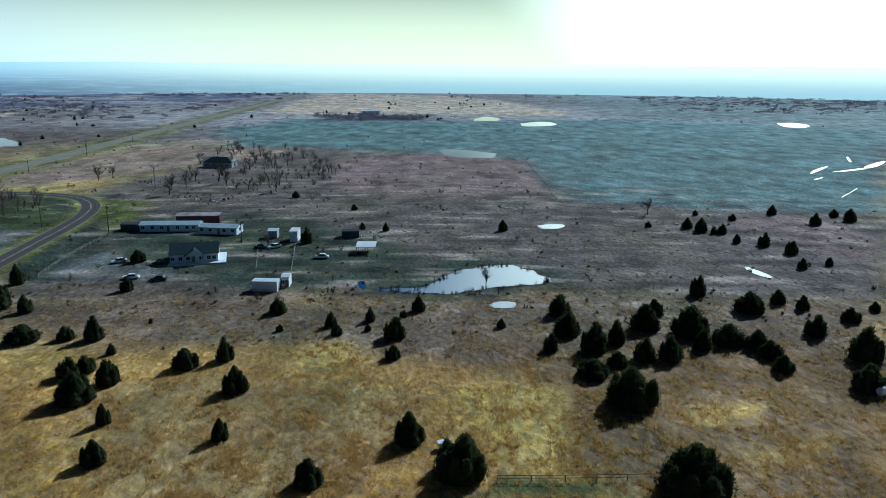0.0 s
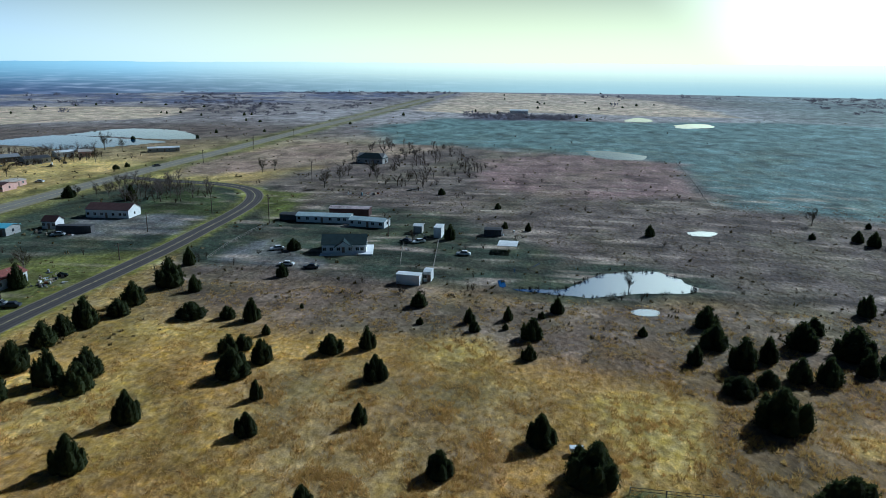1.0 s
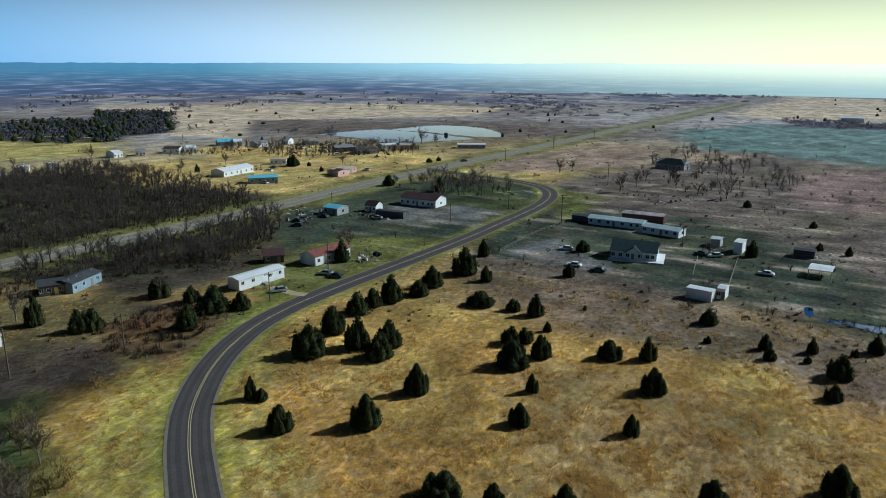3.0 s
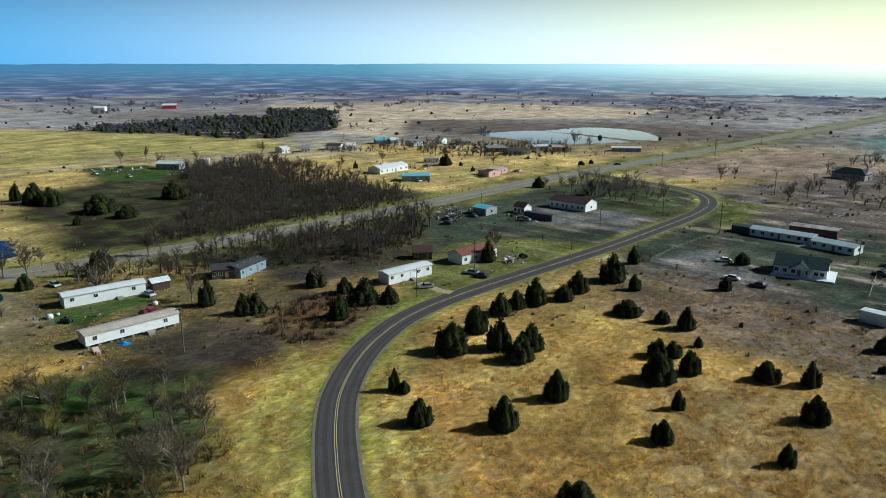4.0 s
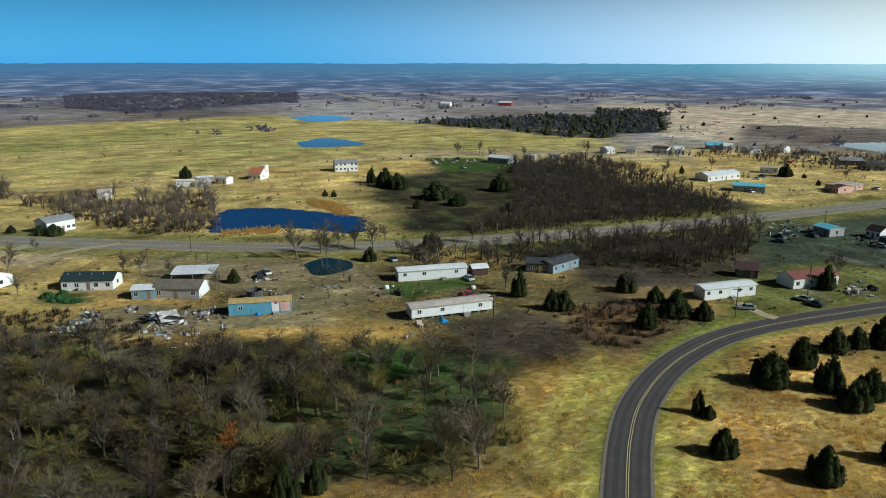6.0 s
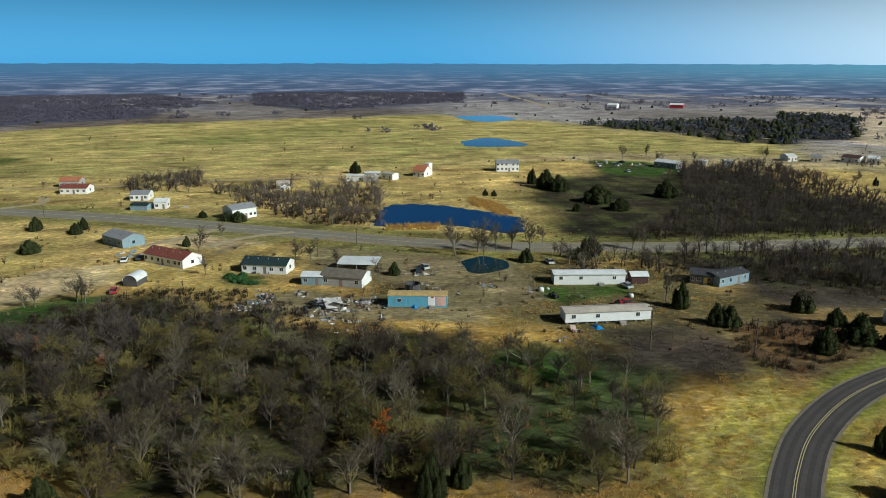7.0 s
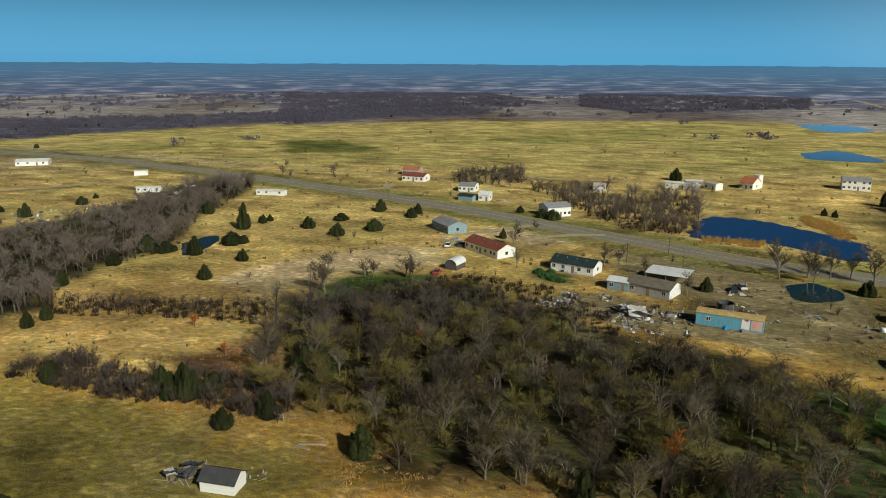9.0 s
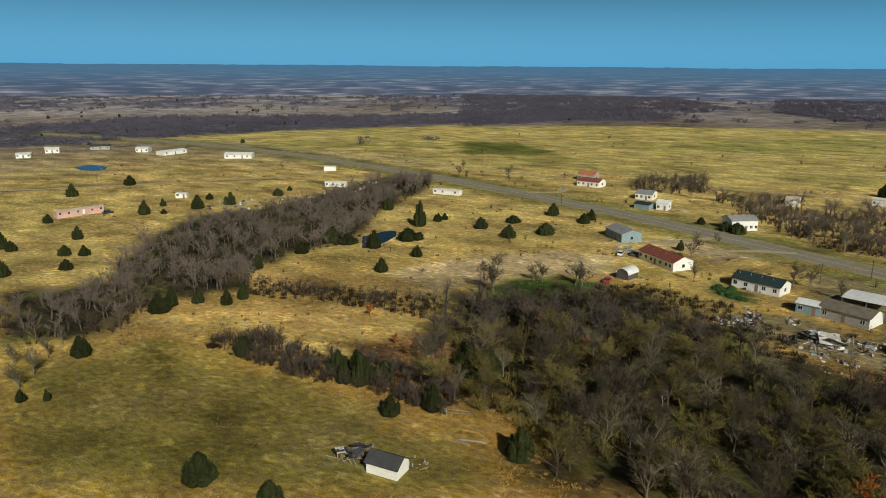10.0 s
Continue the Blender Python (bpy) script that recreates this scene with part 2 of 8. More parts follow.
TILLED, TAWNY, UMBER, STRAW, VERDANT = (0.52, 0.40, 0.205), (0.31, 0.205, 0.072), (0.18, 0.118, 0.056), (0.46, 0.31, 0.080), (0.11, 0.115, 0.034)
LAWN, OLIVE = (0.130, 0.132, 0.030), (0.145, 0.114, 0.044)
DIRT, RUST, GRASSY = (0.23, 0.18, 0.090), (0.17, 0.09, 0.034), (0.37, 0.29, 0.068)
# FAR_ tones lean to blue and purple: distance haze painted into the land
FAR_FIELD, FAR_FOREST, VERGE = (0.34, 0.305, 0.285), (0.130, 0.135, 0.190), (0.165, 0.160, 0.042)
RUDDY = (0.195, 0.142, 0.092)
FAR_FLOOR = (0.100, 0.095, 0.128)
RUSSET, DEEP = (0.235, 0.152, 0.070), (0.058, 0.072, 0.022)
AREAS = []
OPEN_FLOOR = [(-118.4, 24.0), (-134.0, 38.0), (-128.0, 52.0), (-104.0, 44.0), (-92.0, 26.0), (-103.0, 14.0)]


def area(colour, soft, outline):
    AREAS.append((colour, soft, outline))


area(STUBBLE, 10, [(-161.4, 320.5), (-152, 425.7), (-137.1, 524.4), (95.4, 571.4), (358.1, 588.7), (114.3, 177.4), (17, 177.6), (-111.3, 172.5), (-129.8, 203.6)])
area(STUBBLE, 8, [(-151.4, 320.9), (-140.8, 402.6), (-85.5, 485.9), (-48.6, 332.4), (-49.3, 274.7), (-104.1, 287.4), (-120.6, 257.3)])
area(YARD, 5, [(-198.6, 319.1), (-151.4, 320.9), (-120.6, 257.3), (-98.7, 204.4), (-106.2, 187.2), (-119.8, 186.9)])
# dark brush cover west of the lane, also painting in a cloud's shade
area(SCRUB, 8, [(-330.2, 183.2), (-299.4, 218.4), (-255.6, 226.4), (-200.4, 183.9), (-169.3, 207.4), (-138.2, 157.9), (-143, 135.5), (-156.4, 127.9), (-159.6, 109.3), (-169.2, 89.3)])
area(SCRUB, 5, [(-169.2, 89.3), (-153.8, 105.1), (-135.7, 108.3), (-122.9, 84.9), (-125.2, 74.3), (-127.3, 64.8)])
area(YARD, 5, [(-222.3, 197.4), (-227.3, 254.8), (-221.6, 310.5), (-194.8, 312.8), (-163.1, 303.1), (-142, 280.8), (-136.5, 244.2), (-135, 208.8), (-135.5, 165.2), (-140.9, 144.2), (-156.8, 140.4), (-192, 168.3)])
area(SHADED_WOODFLOOR, 8, [(-393.5, 147.7), (-392.7, 222.1), (-250.1, 212), (-200, 180.9), (-172.1, 146.6), (-193.2, 85.1), (-221.6, 77.6), (-271.9, 100.9)])
area(DIRT, 1.2, [(-166.2, -368.8), (-200.1, -354), (-233.2, -330.8), (-273.8, -288.9), (-269.6, -284.6), (-229.7, -326), (-196.2, -347.4), (-162.4, -360.7)])
area(DIRT, 1.5, [(-232.5, -56.3), (-245.6, -49.3), (-256.6, -34.8), (-253, -32.3), (-237.4, -47.8), (-228.1, -53.5)])
area(LUSH, 3, [(-120.5, 83), (-134.5, 109), (-128, 108.2), (-115.3, 82.9)])
area(RUDDY, 8, [(-112.6, 174.8), (-73.4, 185.3), (-32.4, 176.5), (32, 180.3), (117.2, 182.2), (89.4, 135.3), (24.1, 131.5), (-34, 143.7), (-95.4, 145.8)])
area(YARD, 4, [(-122.6, 257.3), (-104.1, 287.4), (-49.3, 274.7), (-4.3, 219.9), (-12.8, 186.7), (-33.5, 182.7), (-68.9, 185.4), (-97, 204.4)])
area(YARD, 5, [(-21.1, 180), (-14.1, 206.5), (13.4, 217), (36.5, 207.8), (41.5, 190.6), (26.1, 180.1), (11, 175.1), (-12.1, 176.9)])
area(GRAVEL, 2, [(-111, 209.1), (-105.1, 218.6), (-87.2, 204.7), (-75.1, 194.4), (-74.3, 187.9), (-87.2, 189.2), (-108.9, 189.2)])
# far sunward field: its teal is lifted so that haze sits in the colour
area(HAZY_FIELD, 12, [(-200.7, 638.2), (-159, 775.1), (8.6, 766.5), (196, 807.5), (422.7, 697.6), (183.4, 293.8), (121.2, 295.2), (51.1, 297.6), (51, 449.2), (23.7, 467.5), (-90.1, 512.7), (-141.2, 509.6)])
area(RED, 8, [(-67.7, 443), (-9.5, 483.9), (51, 449.2), (49.3, 301.3), (3.8, 306.1), (-49.7, 340.2)])
area(PALE, 10, [(-214, 879.4), (-256.6, 1483.7), (15.1, 1393.7), (104.6, 1192.9), (163.5, 867.5), (76.6, 868.6), (-59.1, 895.5), (-148.9, 855.9)])
area(STUBBLE, 10, [(-54.3, 304), (30, 327.9), (117.5, 285.8), (176.5, 282.2), (117.2, 182.2), (39.5, 180.4), (37.5, 214.2), (-4.4, 227.1), (-49.3, 274.7)])
area(RED, 6, [(110.8, 280), (140.7, 286.6), (156, 247.6), (133.8, 210.2), (123.9, 219.9), (111.2, 269.6)])
area(ROSY, 6, [(-194.4, 513.5), (-90.1, 512.7), (-143.9, 402.4), (-207.4, 333.8), (-245.4, 397.5)])
area(GREEN, 3, [(-151.1, 308.2), (-125.2, 307.1), (-114.5, 263.4), (-116.8, 245.7), (-133.4, 273.5)])
area(DEEP, 3, [(-190.9, 290.8), (-175.2, 307.7), (-150.3, 279.2), (-141.2, 248), (-149.1, 230.7), (-168.9, 236)])
area(YARD, 4, [(-207.7, 185.3), (-175.7, 215.4), (-137.4, 220.1), (-132.4, 184.4), (-141.1, 156.2), (-169.8, 154.8)])
area(GRAVEL, 2, [(-184.9, 226.8), (-159.5, 246.9), (-141.5, 235.1), (-163.8, 214)])
area(GRAVEL, 2, [(-190.4, 235.4), (-160.6, 250.5), (-140.3, 248.7), (-152.7, 238.6), (-182.9, 226.3)])
area(GRAVEL, 2, [(-178.5, 214.4), (-155, 224.4), (-129.1, 229.6), (-142.1, 219.3), (-171.9, 206.6)])
area(GREEN, 3, [(-145.7, 131), (-142.3, 139), (-134.2, 153.2), (-130.1, 137), (-131.8, 122.5), (-139.7, 120.6)])
area(GRAVEL, 1, [(-143.4, 124.5), (-140.3, 127.8), (-130.6, 125.3), (-131.2, 121.6), (-138.9, 122.3)])
area(PALE, 8, [(-1035.5, 594.8), (-900.3, 770.8), (-626.3, 855), (-496.6, 857.1), (-448.8, 698), (-599.5, 510.8), (-455.7, 375.9), (-561.1, 363.7), (-742.1, 423.6)])
area(BRIGHT, 6, [(-437.3, 322.7), (-382.3, 383.7), (-318.1, 393.4), (-273.2, 383.5), (-258.3, 339.5), (-304.4, 318.1), (-367.3, 281.2)])
area(BRIGHT, 5, [(-404.2, 232.6), (-375.8, 276.2), (-311.5, 240.6), (-310.7, 203), (-345.1, 191.9)])
area(PASTURE, 12, [(-620.4, -392.1), (-751.5, -237.1), (-868.3, 62.8), (-581.6, 341.4), (-446.7, 264), (-484.2, 148.1), (-407.7, -34.4), (-379.7, -243.9)])
area(PASTURE, 12, [(-263, -545), (-418, -530), (-615, -415), (-640, -380), (-420, -240), (-386, -260), (-380, -330), (-384, -440), (-350, -520)])
area(GREEN, 6, [(-498.4, -317), (-510.3, -275.7), (-485.5, -228), (-450.5, -219.3), (-427.6, -273.4)])
area(BRIGHT, 4, [(-419.1, 32.2), (-398, 60.2), (-440.6, 94), (-441.9, 128.6), (-417.8, 128.3), (-366, 84.2), (-332.5, 50.6), (-339.3, 24.8)])
area(SHADED_WOODFLOOR, 8, [(-365.6, 72.7), (-419.3, 171.1), (-361.5, 215.2), (-213.7, 130.6), (-212.7, 89.4), (-248.5, 58.1), (-287.7, 62.2)])
area(SHADED_WOODFLOOR, 6, [(-156.9, -106.7), (-163, -94), (-181, -76.3), (-188.9, -60.6), (-172.7, -35.7), (-157.1, -14.5), (-157.6, 6.5), (-147.6, 23.3), (-143.2, 40.6), (-139.1, 56.9), (-126, 64.7), (-110.5, 48.1), (-90.6, 39.6), (-88.9, -44.8), (-96.5, -43.8), (-102.8, -58), (-102.6, -67.9), (-105.2, -74.9)])
area(DEEP, 4, OPEN_FLOOR)
area(LUSH, 3, [(-138.3, 19), (-144.5, 30.1), (-138.8, 42.9), (-125.5, 40.2), (-125.2, 28.5), (-127.5, 18.2)])
area(LUSH, 2, [(-209.2, -48.5), (-203.4, -34.8), (-193.8, -31.7), (-194.6, -43)])
area(LUSH, 2, [(-179.6, -34.8), (-187.1, -26.1), (-182.3, -21), (-168.7, -22.4), (-168.5, -32.1)])
area(LUSH, 3, [(-447, 130.8), (-436.7, 164.3), (-394.4, 169.2), (-372.9, 139.7), (-395.9, 121.8)])
area(LUSH, 3, [(-162.8, -101.7), (-181.8, -93.9), (-190.8, -71.2), (-181.2, -70.8), (-162.4, -89)])
area(TILLED, 3, [(-163.6, -130.2), (-196.5, -116), (-216.3, -96.9), (-219.1, -80.2), (-196.4, -75.2), (-178.9, -98), (-157.9, -104.1), (-150.8, -114.3)])
area(TILLED, 3, [(-249, -78.8), (-269, -58.2), (-258.2, -33.8), (-245, -35.1), (-236.2, -52.3), (-240.1, -70)])
area(BRIGHT, 4, [(-95.7, -153.6), (-113, -143.5), (-131.2, -129.5), (-135.6, -96.3), (-128.5, -86.6), (-104.8, -95), (-101.2, -111.2), (-95.9, -136.7)])
area(SHADED_WOODFLOOR, 4, [(-86.3, -202), (-108.6, -188.3), (-148.4, -227.6), (-184.6, -245.9), (-206.3, -236.4), (-247.2, -238.9), (-316.2, -252.4), (-329.4, -234.5), (-299.2, -209.7), (-226.5, -187.7), (-183.8, -163.2), (-159.3, -171.1), (-139.3, -164.7), (-126.9, -153), (-102.9, -161.8), (-86.3, -150.5), (-68.3, -164.4)])
area(MEADOW, 6, [(-55.7, -138.2), (-67.6, -148.9), (-90, -139), (-93.7, -103.5), (-92, -73.4), (-97.6, -57.9), (-79.2, -45.3), (-39.3, -103.9)])
area(RUST, 3, [(-113.4, -99.2), (-127.7, -90.8), (-122.1, -80.9), (-102.3, -70.6), (-105.6, -83.8)])
area(OLIVE, 5, [(-222.6, -8.9), (-214.9, 22.9), (-212.8, 49.5), (-192, 84.6), (-165.6, 97.3), (-118.1, 69.2), (-139.1, 55.1), (-155.2, 34.7), (-166.3, 12.7), (-171.5, -8.9)])
area(LAWN, 3, [(-167.1, 139.1), (-167.9, 180), (-140.8, 196.7), (-129.3, 171.5), (-129.3, 146.2), (-124.9, 123.5), (-129.4, 113.5), (-151.4, 121.2)])
area(LUSH, 2, [(-186.2, 38.1), (-186.5, 50.3), (-185.9, 66.8), (-177.3, 65.4), (-172.4, 43.9), (-174.5, 38)])
area(GREEN, 2, [(-141.4, 122.9), (-129.7, 136), (-122.9, 105.4), (-121, 87.7), (-120.8, 81.6), (-129.7, 94)])
area(SCRUB, 3, [(-152.2, 47.9), (-155.4, 66.8), (-145.6, 76.2), (-128.7, 74.5), (-126, 62.6), (-133.3, 49.2)])
area(RUST, 4, [(-152.1, 82), (-148, 107.1), (-127.3, 92.2), (-127.9, 77.3), (-137.9, 74.3)])
area(DIRT, 2, [(-179.5, -40), (-189.9, -20.2), (-173.5, -1.4), (-174, 20.1), (-158, 24.8), (-163.1, -1.4), (-164.7, -17.8)])
area(DIRT, 3, [(-237.9, -28.6), (-238.7, -1.7), (-224.1, 16.5), (-211.4, 39.6), (-174.6, 41.6), (-165.5, 16.4), (-198.4, -1.5), (-209.9, -20.4)])
area(GRASSY, 4, [(-109.2, 53.7), (-128.5, 76.2), (-113, 72.3), (-94.7, 57.1), (-76.2, 45.8), (-82.7, 34.9), (-100.3, 43.9)])
area(TAWNY, 4, [(-63.8, 120.3), (-49.8, 127.9), (-38.4, 124.2), (-24.5, 122.5), (-3.8, 124.2), (-3.7, 113.7), (-7.2, 102), (-9.6, 88.4), (-42.3, 77.9)])
area(RUSSET, 6, [(13.4, 135.5), (37.7, 141.8), (64.1, 148.8), (89.4, 136.8), (64, 84), (40.7, 82), (26, 84), (18, 100)])
area(UMBER, 3, [(22.1, 110.6), (32.7, 112.7), (42.7, 110.9), (45.9, 104.3), (38.5, 95.9), (27.2, 94.2), (20, 100.5)])
area(UMBER, 3, [(22.1, 111.4), (31.2, 118), (36.2, 116), (33.3, 103.8), (24, 99.4), (20.9, 102.8)])
area(UMBER, 3, [(0, 141), (11.1, 149.2), (22.1, 151.2), (19, 140), (5.4, 134.8)])
area(STRAW, 2.5, [(3.9, 122.3), (12.6, 126.8), (22.7, 122.6), (21.9, 111.6), (15, 95.6), (6.6, 95.5), (4.5, 107.4)])
area(STRAW, 2, [(43.5, 116.1), (55.9, 117.3), (53.3, 111), (42.4, 109.9)])
area(STRAW, 2.5, [(48.1, 100.9), (64.2, 106.4), (63.2, 102.8), (47.3, 96.8)])
area(STRAW, 3, [(-34.8, 139.2), (-22.7, 146.5), (-16.3, 135.7), (-19.5, 127.6), (-28.3, 127.5)])
area(STRAW, 3, [(6.3, 122.3), (15.2, 129.8), (21.3, 118.7), (19.3, 102.3), (10.7, 98.1), (5.3, 107.8)])
area(VERDANT, 2, [(8.1, 92.8), (17.8, 92.6), (26.6, 92), (24.9, 88.2), (3.8, 88)])
area(STRAW, 3, [(-102.7, 90.4), (-103.1, 110.6), (-86, 112.6), (-74.1, 102.5), (-80.3, 86.8), (-89.6, 81.8)])
area(VERDANT, 3, [(-164.4, -34.2), (-153.5, -14.2), (-150.2, -6.4), (-143.6, -13.4), (-153.2, -29.5)])
area(VERDANT, 3, [(-124.7, 3), (-122.6, 15.5), (-109.9, 17.7), (-104.2, 7.9), (-111.5, 0.7)])
area(RUST, 3, [(-111.6, -97.9), (-126.4, -94.5), (-132, -89.4), (-118.5, -79.4), (-106.1, -81.7), (-101.4, -87.1)])
area(TAWNY, 4, [(-139.1, -153), (-159.9, -142.8), (-158.3, -116.8), (-142.4, -94.3), (-132.6, -119.9), (-124.9, -140.3)])
area(GRASSY, 3, [(-108.9, 84.7), (-115.1, 98.9), (-93.3, 80.6), (-66.1, 62.9), (-71.9, 53), (-88.7, 63.4)])


FAR_WOODS = []
FAR_WOODS.append([(-2074.1, -1285.9), (-2175.8, -843.3), (-1140.8, -251.1), (-933.1, -264.1), (-832, -261.9), (-745.7, -352), (-620.4, -392.1)])
FAR_WOODS.append([(-1946.3, -306), (-1805, 212.6), (-1166.6, 128.9), (-944.1, -77.1), (-1067.2, -177.5)])
FAR_WOODS.append([(-333.2, -717.2), (-525.7, -730.9), (-699.5, -536.8), (-951.9, -430.4), (-779.6, -352.3), (-593.3, -455.8), (-401.7, -522.7), (-249, -541.6)])
FAR_WOODS.append([(-663.5, -1406.6), (-861.9, -1033.4), (-703.2, -821), (-440.3, -940.8)])
FAR_WOODS.append([(-1205.1, -1044.1), (-1362.3, -679.2), (-1017.7, -460.2), (-823.7, -682.9)])
FAR_WOODS.append([(-628.6, 1124.5), (-366.4, 939.2), (-338.6, 1425.8), (-303, 777.6), (-373.6, 777.4)])
FAR_WOODS.append([(-900.1, 1496.1), (-409, 973.9), (-320, 744.9), (-482.4, 795.1)])
FAR_WOODS.append([(-1000.6, 1731.6), (-342.1, 1682.3), (-294.5, 1344.3), (-473.2, 1270), (-839.4, 1510.5)])
FAR_WOODS.append([(335.7, 1394.7), (876.2, 1462.9), (545.6, 905.1), (304.9, 955.9)])
FAR_WOODS.append([(-145.7, 837.1), (-16.8, 849.7), (-15.4, 780.1), (-120, 755.1)])
GROVES = []
GROVES.append([(-704.3, 197.7), (-753, 285.8), (-763.6, 387.5), (-717.4, 429), (-520.1, 310.8), (-541.8, 274.4), (-614.4, 254.1)])
GROVES.append([(-864.8, 495.2), (-788.3, 542.7), (-554.6, 384.4), (-547, 335.8), (-556.8, 315.5)])
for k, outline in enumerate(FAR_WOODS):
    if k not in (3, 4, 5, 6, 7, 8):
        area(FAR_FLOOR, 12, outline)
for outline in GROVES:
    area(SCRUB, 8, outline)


def smooth_line(points, step):
    """Points every step metres along a smooth line."""
    p = [np.array(q, float) for q in points]
    p = [2 * p[0] - p[1]] + p + [2 * p[-1] - p[-2]]
    out = []
    for a, b, c, d in zip(p, p[1:], p[2:], p[3:]):
        n = max(2, int(np.linalg.norm(c - b) / step))
        for k in range(n):
            t = k / n
            out.append(0.5 * (2 * b + (c - a) * t + (2 * a - 5 * b + 4 * c - d) * t ** 2 + (3 * b - a - 3 * c + d) * t ** 3))
    return np.array(out + [p[-2]])


LANE = smooth_line([(-30, 26), (-52, 37), (-74.1, 49.3), (-84.9, 56), (-92.5, 61.2), (-101.2, 68.2), (-109.8, 77.5), (-116, 86), (-120.2, 93.5), (-124, 102), (-126.7, 112), (-128.3, 123.5), (-129.3, 139),
                    (-129.8, 156), (-130.4, 176), (-131.6, 203), (-134, 228), (-136.5, 254), (-140.2, 277), (-146.9, 296), (-157, 310), (-170, 318), (-186, 322), (-212, 324), (-238, 330)], 2.0)
HIGHWAY = smooth_line([(-330, -640), (-352, -520), (-358, -440), (-353, -352), (-345, -312), (-335, -260), (-323, -212), (-310.5, -170), (-299.5, -135), (-288.5, -104), (-277.5, -77), (-266, -52),
                       (-248, -10), (-237, 18), (-230, 45), (-226, 92), (-226, 140), (-228, 195), (-232, 240), (-236, 285), (-238, 330), (-240, 380), (-241, 430), (-244, 500), (-249, 625), (-254, 808),
                       (-265, 1122), (-285, 1700)], 6.0)


def near_line(x, y, line):
    best = np.full(x.shape, 1e9)
    for a, b in zip(line, line[1:]):
        d = b - a
        t = np.clip(((x - a[0]) * d[0] + (y - a[1]) * d[1]) / (d @ d), 0, 1)
        best = np.minimum(best, np.hypot(x - a[0] - t * d[0], y - a[1] - t * d[1]))
    return best


def inside(x, y, outline):
    """How far each place lies inside an outline, in metres; minus outside."""
    hit = np.zeros(x.shape, bool)
    far = np.full(x.shape, 1e9)
    for (ax, ay), (bx, by) in zip(outline, outline[1:] + outline[:1]):
        with np.errstate(divide="ignore", invalid="ignore"):
            cross = (bx - ax) * (y - ay) / (by - ay) + ax
        hit ^= ((ay > y) != (by > y)) & (x < cross)
        d2 = max((bx - ax) ** 2 + (by - ay) ** 2, 1e-6)
        t = np.clip(((x - ax) * (bx - ax) + (y - ay) * (by - ay)) / d2, 0, 1)
        far = np.minimum(far, np.hypot(x - ax - t * (bx - ax), y - ay - t * (by - ay)))
    return np.where(hit, far, -far)


RNG = np.random.default_rng(5)


def wobble(x, y, size, seed):
    """Smooth uneven values, about -1 to 1, with features of that size."""
    rng = np.random.default_rng(seed)
    out = np.zeros(np.shape(x))
    for k in range(14):
        a, s, ph = rng.uniform(0, math.tau), rng.uniform(0.5, 2.2) / size, rng.uniform(0, math.tau)
        out += np.sin((x * math.cos(a) + y * math.sin(a)) * s * math.tau + ph) / (1 + 0.4 * k % 3)
    return out / 4


